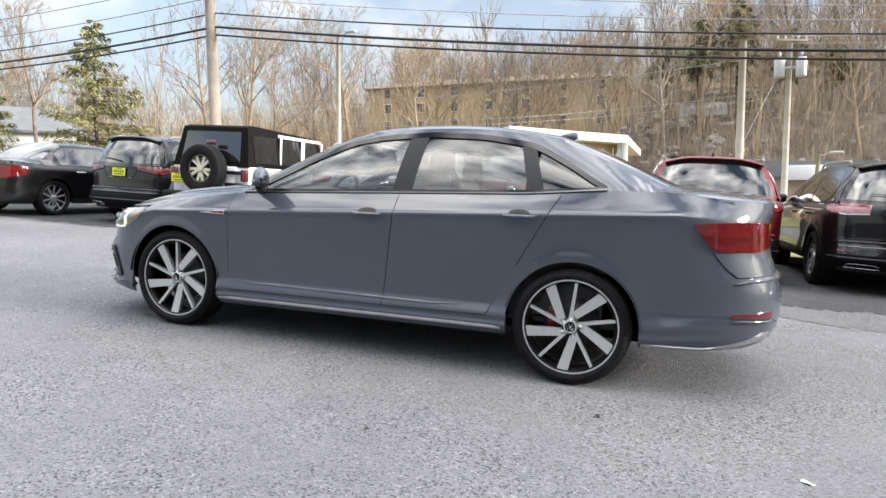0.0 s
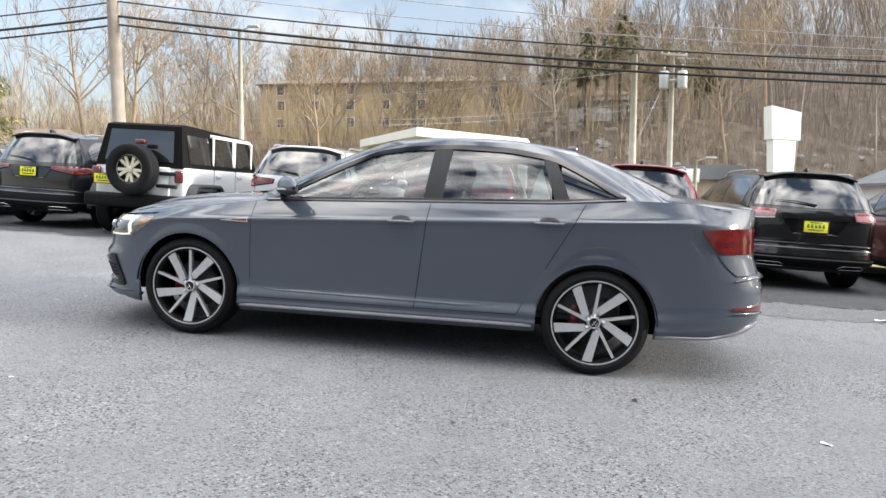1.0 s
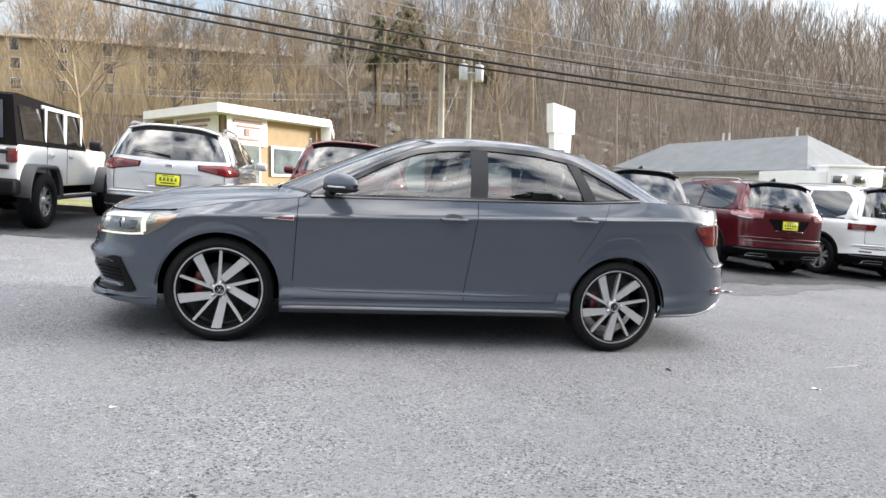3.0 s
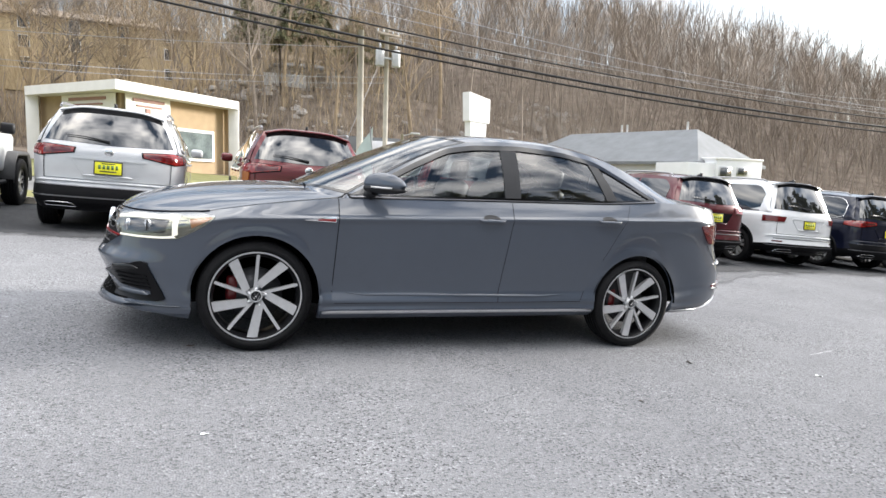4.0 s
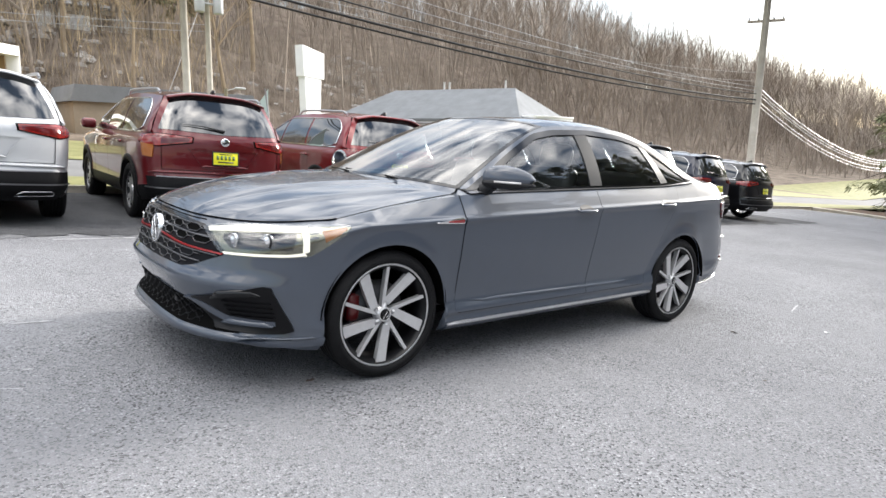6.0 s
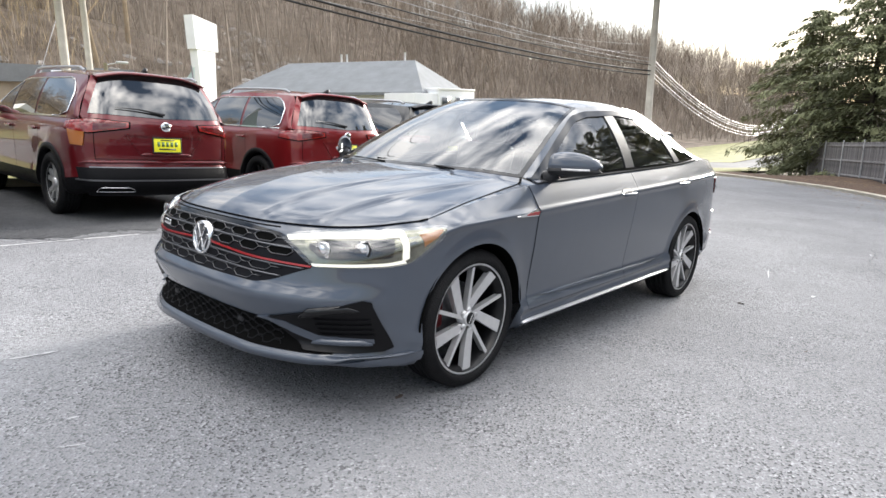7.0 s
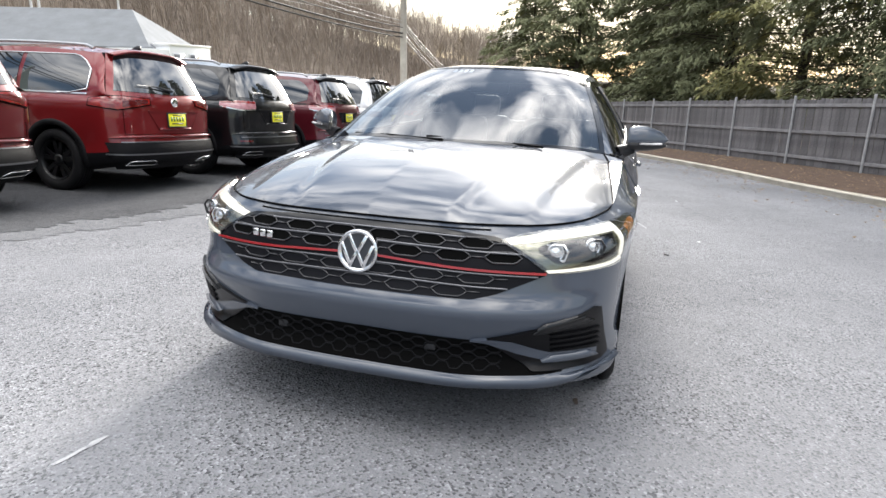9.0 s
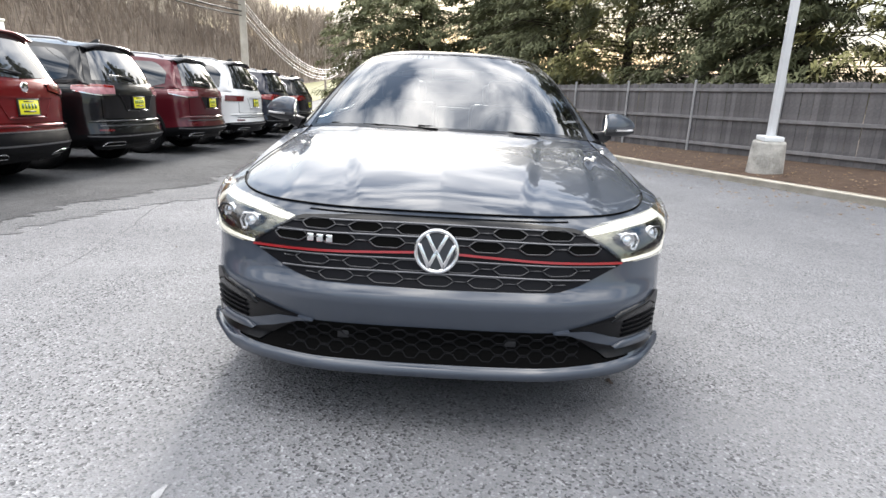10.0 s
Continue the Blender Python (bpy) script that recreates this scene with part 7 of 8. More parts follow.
gh = hip_house("grey_roof_building", "low building with a wide grey hipped roof", -29.5, -36.0, 109, 16.0, 9.0, 3.5, 5.95, -0.9, SIDING, SHINGLE, [("front", q, 1.2, 1.0, 2.4) for q in (-6, -3.5, -1, 2, 5)], run=2.4)
for a in (-1.2, -0.7, 4.4):
    part("vent_pipe", tube([(a, 0.8, 5.2), (a, 0.8, 6.6)], 0.08, 8), WHITE_WALL, gh)
annex = thing("white_building", "white flat-roofed shop with dark windows", "building", Matrix.Translation((-28.4, -25.7, 0)))
part("wall", box(3.8, 3.0, 5.0, 0.03, (-1.9, -1.5, 0.28)), SIDING, annex, sharp=30)
part("cornice", box(3.9, 3.1, 0.14, 0.03, (-1.9, -1.5, 2.80)), WHITE_WALL, annex, sharp=30)
part("wing", box(2.2, 2.9, 4.6, 0.03, (1.1, -1.55, 0.20)), SIDING, annex, sharp=30)
for a, w, z0, z1 in ((-0.70, 0.9, 1.6, 2.25), (-2.1, 0.75, 1.85, 2.25)):
    win = part("window", box(w + 0.12, 0.06, z1 - z0 + 0.12, 0, (a, 0.03, (z0 + z1) / 2)), METAL_GREY, annex)
    part("pane", box(w, 0.05, z1 - z0, 0, (a, 0.06, (z0 + z1) / 2)), PANE, win)

apt_windows = [("front", -15.0 + 5.0 * i, 1.0, s, s + 1.2) for i in range(7) for s in (1.0, 3.4, 5.5)]
hip_house("apartment_block", "tan three-storey apartment block among bare trees on the hill", 20.5, -86, 3, 36, 12, 7.0, 9.0, 11.0, mat("tan brick", (0.46, 0.36, 0.22), 0.9, vary=0.1, scale=2), BROWN_ROOF, apt_windows)
hip_house("apartment_block", "tan apartment block among bare trees on the hill", -9, -92, -4, 13, 10, 5.6, 7.2, 11.2, mat("sand brick", (0.46, 0.38, 0.26), 0.9, vary=0.1, scale=2), BROWN_ROOF, [("front", q, 1.1, s, s + 1.3) for q in (-4, 0, 4) for s in (1.2, 4.0)])
hip_house("white_house", "small white house up on the hillside", -9.0, -66, 0, 7, 5, 2.6, 3.4, 9.6, SIDING, SHINGLE, [("front", -1.4, 0.9, 0.9, 2.0), ("front", 1.4, 0.9, 0.9, 2.0)])
hip_house("brick_house", "low red brick house beyond the road", 38, -40, 25, 10, 7, 2.8, 4.6, 2.4, mat("red brick", (0.26, 0.10, 0.06), 0.9, vary=0.15, scale=2), BROWN_ROOF, [("front", -2, 1.2, 0.9, 2.1), ("front", 2, 1.2, 0.9, 2.1)])
hip_house("white_house", "pale house behind the evergreens", 52, -36, 35, 11, 8, 4.5, 7.0, 2.6, SIDING, SHINGLE, [("front", -2, 1.1, 1.0, 2.3), ("front", 2, 1.1, 1.0, 2.3)])
store = thing("tan_building", "low tan block building with a white sign board", "building", Matrix.Translation((-8.6, -41.2, 0.7)) @ Matrix.Rotation(radians(4), 4, "Z"))
part("wall", box(11, 5, 2.6, 0.02, (0, 0, 0.9)), STONE_TAN, store, sharp=30)
part("roof", prism([(-5.7, 2.1), (5.7, 2.1), (5.4, 3.05), (-5.4, 3.05)], 5.6, "y", -2.8), SHINGLE, store, smooth_faces=False)
part("sign_board", box(2.1, 0.1, 0.9, 0.02, (-1.6, 2.90, 2.35)), SIGN_WHITE, store)


tagged(part("white_wall", moved(box(4.4, 0.18, 1.5, 0.02, (0, 0, 0.6)), Matrix.Translation((-6.0, -57.6, gz(-6.0, -57.6)))), SIDING), "low white board wall up on the hillside", "wall")

# ---- trees ----
def tree_arrays(seed, height, spread=0.55, levels=3, kids=(9, 6, 4), r0=0.16, sides=(6, 4, 3), up=0.55, twig=0.012):
    """A bare tree: tapered trunk and limbs as tubes. Returns points and triangles/quads."""
    rnd = random.Random(seed)
    V, Fq = [], []

    def limb(p, d, length, r, lev):
        n = (7, 5, 3, 3)[min(lev, 3)]
        k = sides[min(lev, len(sides) - 1)]
        pts, rr = [p.copy()], [r]
        q, dd = p.copy(), d.copy()
        for i in range(n - 1):
            w = 0.10 if lev == 0 else 0.22
            dd = (dd + Vector((rnd.uniform(-w, w), rnd.uniform(-w, w), rnd.uniform(-w, w) + (0.06 if lev else 0.02)))).normalized()
            q = q + dd * (length / (n - 1))
            pts.append(q.copy())
            rr.append(max(twig, r * (1 - 0.82 * (i + 1) / (n - 1))))
        gv, gf = tube(pts, rr, k, caps=False)
        if k == 2:
            gf = gf[::2]
        o = len(V)
        V.extend(gv)
        Fq.extend(tuple(a + o for a in f) for f in gf)
        if lev >= levels:
            return
        for c in range(kids[min(lev, len(kids) - 1)]):
            t = rnd.uniform(0.35 if lev == 0 else 0.2, 1.0) ** 0.8
            i = min(n - 2, int(t * (n - 1)))
            f = t * (n - 1) - i
            base = pts[i].lerp(pts[i + 1], min(1, f))
            ax = (pts[i + 1] - pts[i]).normalized()
            a = rnd.uniform(0, 2 * math.pi)
            side = ax.orthogonal().normalized()
            side.rotate(Matrix.Rotation(a, 3, ax))
            nd = (ax * up + side * spread + Vector((0, 0, 0.25))).normalized()
            limb(base, nd, length * rnd.uniform(0.34, 0.52) * (1.1 - 0.35 * t), max(twig, rr[i] * 0.55), lev + 1)
    limb(Vector((0, 0, -0.3)), Vector((rnd.uniform(-0.05, 0.05), rnd.uniform(-0.05, 0.05), 1)).normalized(), height, r0, 0)
    return np.array(V), Fq


BARK = mat("grey-brown bark", (0.14, 0.115, 0.092), 0.95, second=(0.33, 0.28, 0.23), scale=1.5, bump=0.4, bump_scale=12, random_tint=0.25)
BARK_DARK = mat("dark evergreen bark", (0.035, 0.028, 0.022), 0.95, second=(0.075, 0.060, 0.048), scale=2.0)
BARK_TAN = mat("tan twigs and bark", (0.22, 0.165, 0.11), 0.95, second=(0.38, 0.30, 0.20), scale=1.5, random_tint=0.2)


def bare_tree(x, y, h, seed, m=None, label="tall bare deciduous tree with fine upward twigs"):
    v, f = tree_arrays(seed, h * 0.82, r0=0.011 * h + 0.05, levels=3, kids=(14, 9, 6), spread=0.66, twig=0.012)
    t = thing("bare_tree", label, "tree", Matrix.Translation((x, y, gz(x, y))), "bare trees")
    cut = 7 * 6
    part("trunk", (v[:cut].tolist(), [q for q in f if max(q) < cut]), m or BARK, t)
    part("crown", ((v[cut:]).tolist(), [tuple(i - cut for i in q) for q in f if min(q) >= cut]), m or BARK, t)
    return t


rt = random.Random(5)
spots = [(46, -34, 13), (38, -46, 16), (33, -42, 15), (29, -50, 17), (24, -46, 16), (20, -52, 15), (26.5, -38, 10), (17, -44, 13), (13.5, -50, 14), (10, -55, 16), (6, -47, 13), (2, -52, 15), (-2, -48, 14), (-6, -54, 16),
         (-9, -49, 13), (-12, -57, 15), (-15.5, -50, 14), (22, -60, 17), (15, -62, 16), (8, -64, 17), (1, -61, 16), (-8, -63, 16), (55, -46, 15), (62, -40, 14), (35, -60, 17), (44, -58, 17), (-20, -55, 15), (-24, -60, 15)]
for i, (a, b, h) in enumerate(spots):
    bare_tree(a + rt.uniform(-0.8, 0.8), b + rt.uniform(-1, 1), h * rt.uniform(0.9, 1.1), 100 + i, BARK_TAN if i % 3 else None)


def far_woods():
    """The wooded hillside: thousands of slender bare trees joined into one mesh."""
    rnd = random.Random(11)
    kinds = [tree_arrays(900 + i, 10.5, spread=0.5, levels=2, kids=(16, 8), r0=0.11, sides=(3, 2, 2), up=0.75, twig=0.019) for i in range(5)]
    V, Fs, n = [], [], 0
    pts = []
    for _ in range(30000):
        x = rnd.uniform(-320, 110)
        y = rnd.uniform(-185, -48) if x > -105 else rnd.uniform(-170, -28 + 0.10 * (x + 105))
        dist = math.hypot(x, y)
        if rnd.random() > 1.2 - dist / 380:
            continue
        if -16 < x < 70 and -100 < y and rnd.random() > 0.16:
            continue
        pts.append((x, y))
        if len(pts) > 1800:
            break
    for x, y in pts:
        v, f = kinds[rnd.randrange(5)]
        s, a = rnd.uniform(0.75, 1.35), rnd.uniform(0, 6.28)
        c, q = math.cos(a) * s, math.sin(a) * s
        w = np.stack([v[:, 0] * c - v[:, 1] * q + x, v[:, 0] * q + v[:, 1] * c + y, v[:, 2] * s * 1.12 + gz(x, y) - 0.4], 1)
        V.append(w)
        Fs.append(np.array(f) + n)
        n += len(w)
    for _ in range(5200):
        x = rnd.uniform(-190, 100)
        y = rnd.uniform(-140, -46) if x > -105 else rnd.uniform(-120, -30)
        h, z = rnd.uniform(2.0, 6.0), gz(x, y) - 0.2
        for k in range(3):
            a, b, r = rnd.uniform(0, 6.28), rnd.uniform(0.05, 0.35), rnd.uniform(0.012, 0.03)
            c, q = math.cos(a), math.sin(a)
            w = np.array([[x - q * r, y + c * r, z], [x + q * r, y - c * r, z], [x + c * b * h + q * r * 0.3, y + q * b * h - c * r * 0.3, z + h * rnd.uniform(0.7, 1.0)], [x + c * b * h - q * r * 0.3, y + q * b * h + c * r * 0.3, z + h]])
            V.append(w)
            Fs.append(np.array([[0, 1, 2, 3]]) + n)
            n += 4
    me = bpy.data.meshes.new("far_woods")
    V, Fs = np.concatenate(V), np.concatenate(Fs)
    me.vertices.add(len(V))
    me.vertices.foreach_set("co", V.astype(np.float32).ravel())
    me.loops.add(Fs.size)
    me.loops.foreach_set("vertex_index", Fs.astype(np.int32).ravel())
    me.polygons.add(len(Fs))
    me.polygons.foreach_set("loop_start", np.arange(0, Fs.size, 4, dtype=np.int32))
    me.update(calc_edges=True)
    me.materials.append(mat("hillside bark", (0.15, 0.122, 0.10), 0.95, second=(0.35, 0.295, 0.245), scale=0.12, detail=8))
    tagged(new("far_woods", me), "dense bare woods covering the hillside", "woods", kind="stuff")


far_woods()


def brush(name, label, material, count, seed, xs, ys, low, high, length, width):
    """Fine twigs and saplings standing among the trees, joined into one mesh."""
    rnd = np.random.RandomState(seed)
    x, y = rnd.uniform(*xs, count), rnd.uniform(*ys, count)
    z = np.array([gz(a, b) for a, b in zip(x, y)]) + rnd.uniform(low, high, count)
    a, t = rnd.uniform(0, 6.283, count), rnd.uniform(0.05, 0.7, count)
    ln, w = rnd.uniform(length * 0.5, length, count), rnd.uniform(width * 0.5, width, count)
    d = np.stack([np.cos(a) * np.sin(t), np.sin(a) * np.sin(t), np.cos(t)], 1) * ln[:, None]
    q = np.stack([-np.sin(a + 0.6), np.cos(a + 0.6), np.zeros(count)], 1) * w[:, None]
    p0 = np.stack([x, y, z], 1)
    v = np.concatenate([p0 - q, p0 + q, p0 + d + q * 0.3, p0 + d - q * 0.3])
    f = np.stack([np.arange(count) + k * count for k in range(4)], 1)
    return tagged(part(name, (v.tolist(), f.tolist()), material, smooth_faces=False), label, "brushwood", kind="stuff")


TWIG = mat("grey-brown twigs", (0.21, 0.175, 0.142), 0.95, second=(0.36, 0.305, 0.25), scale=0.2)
# a dimmed copy of the twig tone above, shade put into the colour
TWIG_SHADED = mat("shaded brown twigs", (0.115, 0.096, 0.080), 0.95, second=(0.230, 0.193, 0.160), scale=0.2)
# the sun's warm light on these twigs is put into their tan
TWIG_SUNLIT = mat("tan twigs with painted sunlight", (0.27, 0.20, 0.115), 0.95, second=(0.46, 0.36, 0.22), scale=0.2)
brush("ridge_twigs", "haze of fine bare twigs along the wooded ridge", TWIG_SHADED, 36000, 31, (-230, -60), (-150, -58), 1.0, 11.5, 2.6, 0.034)
brush("far_twigs", "haze of fine bare twigs over the road's far end", TWIG_SHADED, 12000, 32, (-330, -120), (-80, -26), 0.0, 10.0, 3.4, 0.06)
brush("tan_brush", "tan saplings and brush with painted sunlight on the near slope", TWIG_SUNLIT, 26000, 33, (-16, 62), (-100, -44), 0.0, 7.5, 2.6, 0.022)
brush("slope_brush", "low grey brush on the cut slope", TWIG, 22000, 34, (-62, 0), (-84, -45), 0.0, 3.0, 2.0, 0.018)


def slope_rocks(n=1300):
    """Pale broken stones and fallen wood lying on the cut slope, joined into one mesh."""
    rnd = np.random.RandomState(41)
    v, f = [], []
    for _ in range(n):
        x, y = rnd.uniform(-62, 2), rnd.uniform(-80, -46)
        z, s0 = gz(x, y), rnd.uniform(0.10, 0.55) ** 1.3
        long, a = rnd.uniform(1.0, 3.0), rnd.uniform(0, 6.283)
        o = len(v)
        for lev, r in ((-0.3, 1.0), (0.35, 0.9), (0.8, 0.45)):
            for k in range(5):
                q = a + 6.283 * k / 5
                u, w = r * s0 * long * math.cos(q) * rnd.uniform(0.7, 1.1), r * s0 * math.sin(q) * rnd.uniform(0.7, 1.1)
                v.append((x + u * math.cos(a) - w * math.sin(a), y + u * math.sin(a) + w * math.cos(a), z + lev * s0 * rnd.uniform(0.7, 1.2)))
        for lev in (0, 5):
            f += [(o + lev + k, o + lev + (k + 1) % 5, o + lev + 5 + (k + 1) % 5, o + lev + 5 + k) for k in range(5)]
        f.append(tuple(o + 10 + k for k in range(5)))
    m = mat("pale slope stone", (0.17, 0.155, 0.14), 0.95, second=(0.46, 0.44, 0.42), scale=0.5, detail=4)
    return tagged(part("slope_rocks", (v, f), m, smooth_faces=False), "pale broken stones strewn over the cut slope", "rocks", kind="stuff")


slope_rocks()

NEEDLE = mat("dark conifer needles", (0.120, 0.132, 0.070), 0.85, second=(0.230, 0.240, 0.125), scale=1.2, detail=3)
NEEDLE_PALE = mat("pale olive needles", (0.17, 0.165, 0.060), 0.8, second=(0.33, 0.31, 0.13), scale=1.2, detail=3)


def conifer(x, y, h, r, seed, m, name_label, dense=1.0, base=0.1, droop=0.35, taper=0.75, fine=1.0):
    """An evergreen: trunk, drooping limbs and many small needle sprays."""
    rnd = np.random.RandomState(seed)
    t = thing("evergreen_tree", name_label, "tree", Matrix.Translation((x, y, gz(x, y))), "evergreens")
    part("trunk", tube([(0, 0, -0.3), (0.1, 0, h * 0.5), (0, 0, h * 0.97)], [0.011 * h + 0.03, 0.008 * h + 0.02, 0.02], 8), BARK_DARK, t)
    V, F, limbs = [], [], []
    nl = int(10 * h * dense)
    for i in range(nl):
        z = h * (base + (0.99 - base) * (i + rnd.rand()) / nl)
        rel = (z / h - base) / (1 - base)
        L = r * (1 - rel) ** taper * rnd.uniform(0.65, 1.1) * min(1.0, 0.55 + rel * 4) + 0.15
        a = rnd.rand() * 6.283
        d = np.array([math.cos(a), math.sin(a), 0])
        end = np.array([0, 0, z]) + d * L + np.array([0, 0, (0.18 - droop) * L])
        limbs.append(tube([(0, 0, z), tuple(np.array([0, 0, z]) + d * L * 0.55 + np.array([0, 0, 0.03 * L])), tuple(end)], [0.03 * (1 - rel) + 0.012, 0.02, 0.006], 3, caps=False))
        k = int(135 * dense * (0.35 + L / r) / fine ** 1.5)
        tt = rnd.rand(k) ** 0.7
        base_p = np.array([0, 0, z]) + d * (L * tt)[:, None] + np.array([0, 0, 1]) * ((0.18 - droop) * L * tt ** 1.6)[:, None]
        side = np.array([-d[1], d[0], 0])
        base_p = base_p + side * ((rnd.rand(k) - 0.5) * 0.75 * L * (1.05 - tt))[:, None] + np.stack([np.zeros(k), np.zeros(k), -rnd.rand(k) * 0.18 * L ** 0.5], 1)
        ang = a + rnd.uniform(-1.1, 1.1, k)
        ln = rnd.uniform(0.12, 0.34, k) * fine
        dirs = np.stack([np.cos(ang), np.sin(ang), rnd.uniform(-1.15, 0.10, k)], 1) * ln[:, None]
        perp = np.stack([-np.sin(ang), np.cos(ang), rnd.uniform(-0.5, 0.5, k)], 1) * rnd.uniform(0.030, 0.065, k)[:, None] * fine
        n0 = sum(len(q) for q in V)
        V.append(np.concatenate([base_p - perp, base_p + perp, base_p + dirs + perp * 0.3, base_p + dirs - perp * 0.3]))
        F.append(np.stack([np.arange(k), np.arange(k) + k, np.arange(k) + 2 * k, np.arange(k) + 3 * k], 1) + n0)
    part("limb", joined(*limbs), BARK_DARK, t)
    part("crown", (np.concatenate(V).tolist(), np.concatenate(F).tolist()), m, t, smooth_faces=False)
    return t


big = [(-41.0, -6.0, 10.0, 5.0), (-37.5, -2.6, 11.5, 5.0), (-34.0, 0.2, 12.5, 5.0), (-30.0, 1.2, 13, 4.2), (-26.0, 3.1, 13.5, 4.3), (-22.3, 5.2, 13.5, 4.2), (-18.6, 7.0, 13, 4.2), (-15.0, 8.6, 13, 4.0), (-11.6, 10.4, 12.5, 4.0), (-7.8, 12.4, 13, 4.0)]
for i, (a, b, h, r) in enumerate(big):
    if i > 1:
        a, b, r = a - 0.80, b + 1.75, r * 0.92
    if i > 3:
        h, r = h + 3.5, r * 1.08
    if i in (5, 8):
        conifer(a, b, h, r, 40 + i, NEEDLE_PALE, "thin olive evergreen with gaps behind the board fence", dense=0.85, base=0.12, taper=0.5, fine=0.8)
    else:
        conifer(a, b, h, r, 40 + i, NEEDLE, "large dark evergreen behind the board fence", dense=1.4, base=0.06, taper=0.42, fine=0.72 if 3 < i < 9 else 1.0)
for i, (a, b, h, r) in enumerate([(36, -30, 11.0, 4.3), (46, -27.5, 10, 3.8), (43.5, -25.5, 9.5, 3.8)]):
    conifer(a, b, h, r, 70 + i, NEEDLE_PALE, "olive green evergreen beyond the road", dense=0.9, taper=0.8, droop=0.1)
for i, (a, b, h, r) in enumerate([(-5.2, -55, 9.5, 2.8), (-8.5, -57, 10.5, 3.0), (-2.6, -58, 8, 2.4), (-13.5, -62, 9, 2.8), (-18, -66, 9, 2.8)]):
    conifer(a, b, h, r, 80 + i, NEEDLE, "dark pine standing on the hillside", dense=0.8, base=0.5)


# ---- litter on the lot, flags, far cars ----
LEAF = mat("dry brown leaf", (0.032, 0.026, 0.022), 0.85, second=(0.075, 0.055, 0.042), scale=30, random_tint=0.4)
PAPER = mat("scrap of white paper", (0.72, 0.73, 0.74), 0.8)


def leaf(x, y, size, seed, m, label, name, category):
    rnd = random.Random(seed)
    n, v = 9, []
    for i in range(n):
        a = 2 * math.pi * i / n
        r = size * (0.55 + 0.45 * abs(math.cos(a))) * rnd.uniform(0.75, 1.1)
        v.append((r * math.cos(a), 0.6 * r * math.sin(a), size * rnd.uniform(0.02, 0.28)))
    v.append((0, 0, size * 0.05))
    geo = (v + [(a, b, c + 0.0015) for a, b, c in v], [(i, (i + 1) % n, n) for i in range(n)] + [((i + 1) % n + n + 1, i + n + 1, 2 * n + 1) for i in range(n)])
    o = part(name, geo, m, None, label)
    o.matrix_world = place(x, y, rnd.uniform(0, 360), 0.001)
    return tagged(o, label, category, "litter on the lot")


def strewn_leaves(n=3000):
    """Dead leaves blown against the kerb and over the mulch, joined into one mesh."""
    rnd = random.Random(77)
    v, f = [], []
    for _ in range(n):
        i = rnd.randrange(5, 78)
        cx, cy = CURB_LINE[i]
        t = Vector((CURB_LINE[i + 1][0] - cx, CURB_LINE[i + 1][1] - cy)).normalized()
        q = rnd.choice((rnd.uniform(0.25, 3.0), rnd.uniform(0.25, 3.0), -abs(rnd.gauss(0, 0.9)) - 0.02))
        x, y = cx + t.y * q + t.x * rnd.uniform(-0.3, 0.3), cy - t.x * q + t.y * rnd.uniform(-0.3, 0.3)
        z = (lot(x, y) + 0.004) if q < 0 else gz(cx, cy) + 0.10 + 0.05 * math.sin(q * 1.3)
        s, a = rnd.uniform(0.012, 0.040), rnd.uniform(0, 6.28)
        c, d = math.cos(a) * s, math.sin(a) * s
        b = len(v)
        v += [(x + c, y + d, z + rnd.uniform(0, 0.02)), (x - d * 0.6, y + c * 0.6, z + rnd.uniform(0, 0.015)), (x - c, y - d, z + rnd.uniform(0, 0.02)), (x + d * 0.6, y - c * 0.6, z)]
        f += [(b, b + 1, b + 2), (b, b + 2, b + 3)]
    m = mat("strewn dead leaf", (0.10, 0.060, 0.032), 0.9, second=(0.34, 0.25, 0.16), scale=3.0, detail=2)
    return tagged(part("leaf_litter", (v, f), m, smooth_faces=False), "dead brown leaves strewn along the kerb and mulch", "leaves", kind="stuff")


strewn_leaves()
rl = random.Random(21)
leaf(-2.37, 1.63, 0.030, 1, PAPER, "crumpled scrap of pale paper on the asphalt", "paper_scrap", "litter")
leaf(-4.6, -2.3, 0.10, 2, PAPER, "torn scrap of white paper on the asphalt", "paper_scrap", "litter")
leaf(1.68, 0.75, 0.030, 3, LEAF, "curled dark dry leaf beside the car", "dry_leaf", "leaf")
leaf(-1.55, 1.28, 0.030, 4, LEAF, "curled dark dry leaf beside the rear wheel", "dry_leaf", "leaf")
for i in range(46):
    if i < 22:
        a = rl.uniform(-18, -3)
        b = curb_y(a) - abs(rl.gauss(0, 1.1)) - 0.1
    else:
        a, b = rl.uniform(-7, 1.9), rl.choice((rl.uniform(1.3, 3.6), rl.uniform(-3.8, -1.2)))
        if a > 2.6:
            b = rl.uniform(-3.0, 0.4)
    pale = rl.random() < 0.35
    leaf(a, b, rl.uniform(0.010, 0.022), 50 + i, PAPER if pale else LEAF, "tiny pale scrap lying on the asphalt" if pale else "small dry brown leaf on the asphalt", "paper_scrap" if pale else "dry_leaf", "litter" if pale else "leaf")


MARK = mat("worn white paint", (0.22, 0.22, 0.23), 0.8, second=(0.50, 0.50, 0.51), scale=18)


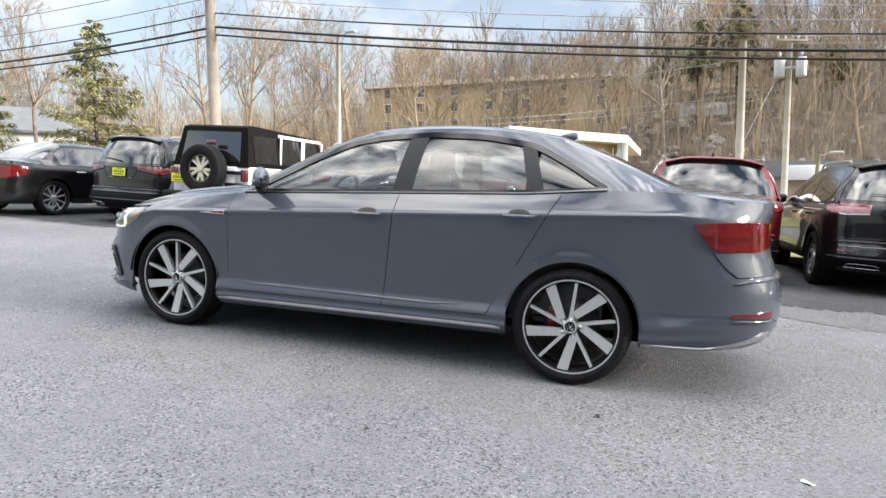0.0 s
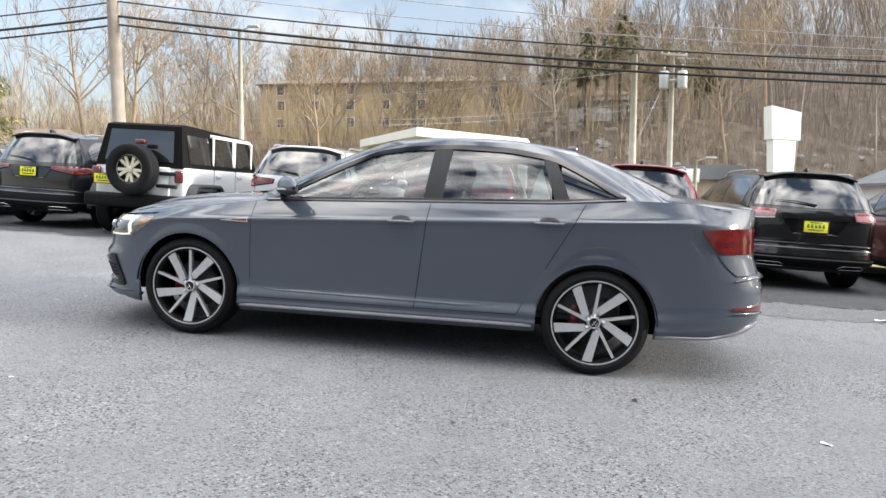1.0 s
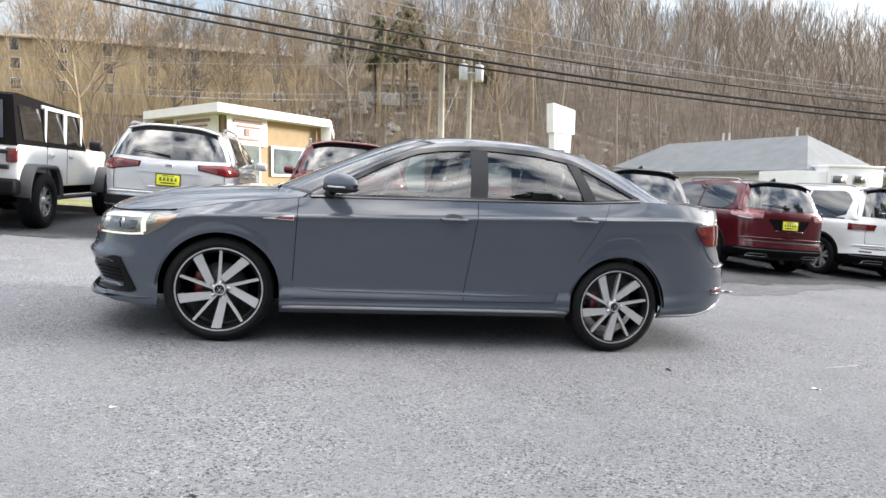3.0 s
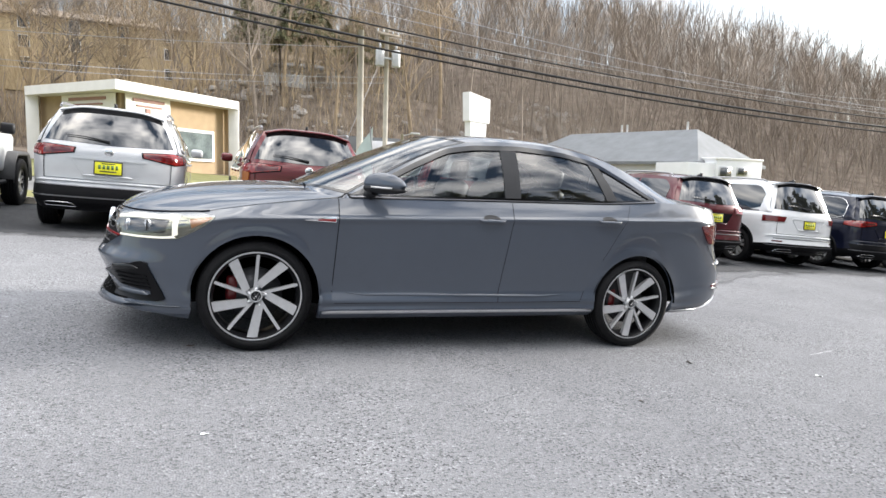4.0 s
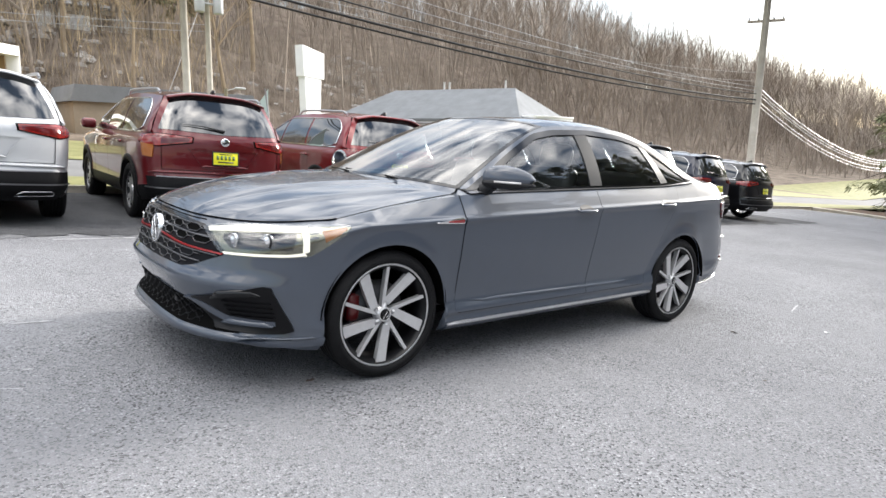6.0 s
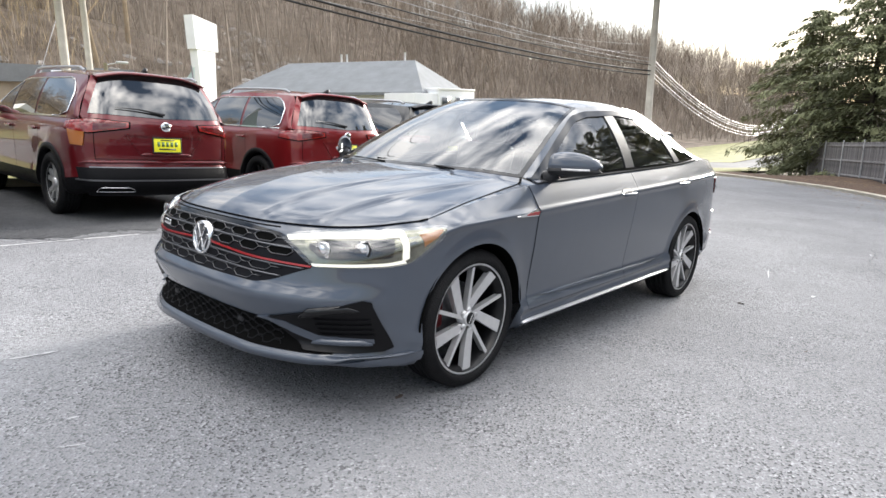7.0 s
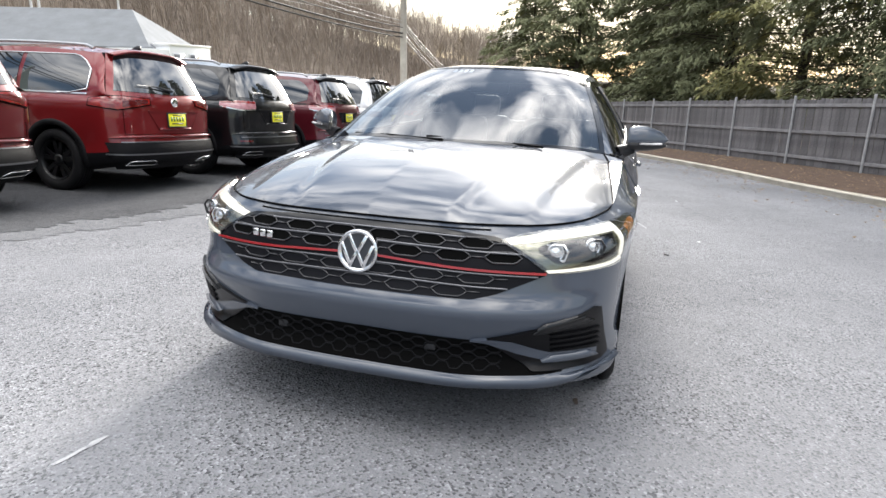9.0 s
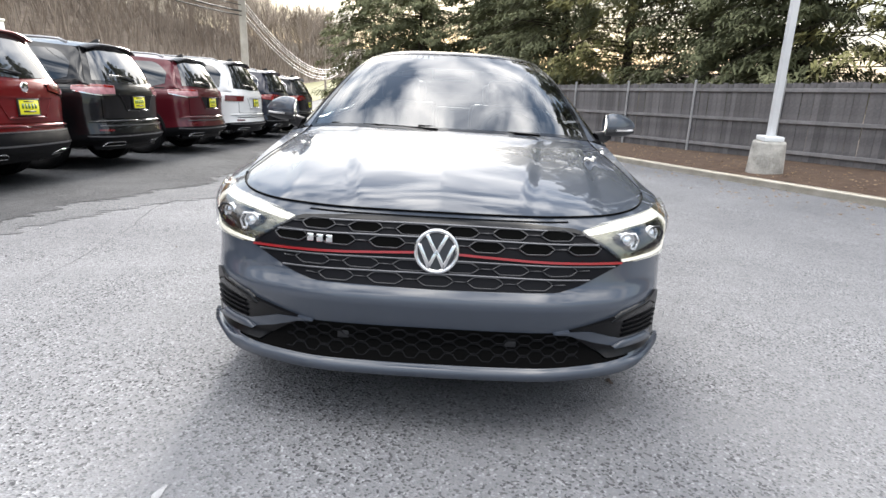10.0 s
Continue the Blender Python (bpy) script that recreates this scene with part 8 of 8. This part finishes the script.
def paint_mark(x0, y0, x1, y1, w):
    """A worn stroke of old paint lying on the asphalt."""
    n, a = 9, math.atan2(y1 - y0, x1 - x0)
    rnd = random.Random(int(1000 * (x0 + 7 * y0)))
    rows = []
    for i in range(n):
        t = i / (n - 1)
        hw = w * rnd.uniform(0.25, 0.6) * math.sin(math.pi * (0.1 + 0.8 * t)) ** 0.4
        x, y = x0 + (x1 - x0) * t, y0 + (y1 - y0) * t + rnd.uniform(-0.003, 0.003)
        rows.append([(x + math.sin(a) * hw, y - math.cos(a) * hw, lot(x, y) + 0.003), (x - math.sin(a) * hw, y + math.cos(a) * hw, lot(x, y) + 0.003)])
    return tagged(part("paint_mark", grid_geo(np.array(rows)), MARK), "short worn stroke of white paint on the asphalt", "paint mark", "paint marks")


for stroke in ((2.76, -0.755, 2.56, -0.735, 0.028), (2.88, 0.26, 2.80, 0.295, 0.012), (2.78, 0.05, 2.74, 0.06, 0.012), (2.2, -3.66, 0.9, -3.70, 0.05), (-0.6, -3.62, -1.5, -3.66, 0.04), (-2.9, 1.15, -3.3, 1.05, 0.015)):
    paint_mark(*stroke)


CRACK = mat("tar-dark crack", (0.085, 0.085, 0.090), 0.95, spec=0.1)


def crack(pts, w, seed):
    """A thin wandering crack in the asphalt."""
    rnd = random.Random(seed)
    line = spline(pts, 40)
    rows = []
    for i, (x, y) in enumerate(line):
        x, y = x + rnd.uniform(-0.012, 0.012), y + rnd.uniform(-0.012, 0.012)
        hw = w * rnd.uniform(0.15, 0.6) * math.sin(math.pi * (0.04 + 0.92 * i / 39)) ** 0.5
        d = line[min(i + 1, 39)] - line[max(i - 1, 0)]
        d = d / np.linalg.norm(d)
        rows.append([(x + d[1] * hw, y - d[0] * hw, lot(x, y) + 0.002), (x - d[1] * hw, y + d[0] * hw, lot(x, y) + 0.002)])
    return tagged(part("crack", grid_geo(np.array(rows)), CRACK), "thin dark crack wandering across the asphalt", "crack", "cracks", "structure")


for n, pts in enumerate(([(0.9, -2.3), (-0.6, -2.55), (-2.2, -2.9), (-4.4, -3.0)], [(-3.4, 2.3), (-4.8, 1.75), (-6.2, 1.6), (-8.0, 0.8)], [(-2.6, -1.4), (-3.6, -2.0), (-5.2, -2.3)], [(-5.0, 3.4), (-7.0, 2.5), (-10.0, 1.9), (-12.5, 0.6)])):
    crack(pts, 0.009, 300 + n)


def feather_flag(x, y, h, lean):
    f = thing("feather_flag", "pale green feather flag on a thin pole", "flag", Matrix.Translation((x, y, gz(x, y))))
    part("pole", tube([(0, 0, 0), (0, 0, h * 0.8), (0.05, 0, h)], 0.012, 6), METAL_GREY, f)
    g = [[(0.0, 0.01 * math.sin(t * 7), h * (0.25 + 0.75 * t)), (0.42 * math.sin(math.pi * (0.25 + 0.72 * t)) ** 0.8, 0.06 * math.sin(t * 5 + 1), h * (0.22 + 0.72 * t))] for t in np.linspace(0, 1, 14)]
    geo = grid_geo(np.array(g))
    part("flag_cloth", joined(geo, ([(a, b - 0.004, c) for a, b, c in geo[0]], [q[::-1] for q in geo[1]])), mat("pale green flag cloth", (0.55, 0.66, 0.60), 0.8, vary=0.1, scale=4), f)


feather_flag(-1.28, -6.5, 1.95, 0)
suv("hatchback_car", "small silver car out on the road", -92.0, -13.6, 185, SILVER, dict(L=4.3, W=0.88, H=1.48, wb=2.6, belt=0.92, hood=0.86, rear_ov=0.8, sill=0.22, r=0.32, tail_z=0.86, plate_z=0.72, badge=False), "silver five", clad=False)
suv("suv_car", "dark far-off car on the road", -108, -14.0, 5, GRAPHITE, dict(SUV_FAMILY, badge=False), "silver five")
suv("suv_car", "pale far-off car on the road", -114, -16.6, 185, SILVER, dict(SUV_FAMILY, badge=False), "silver five")
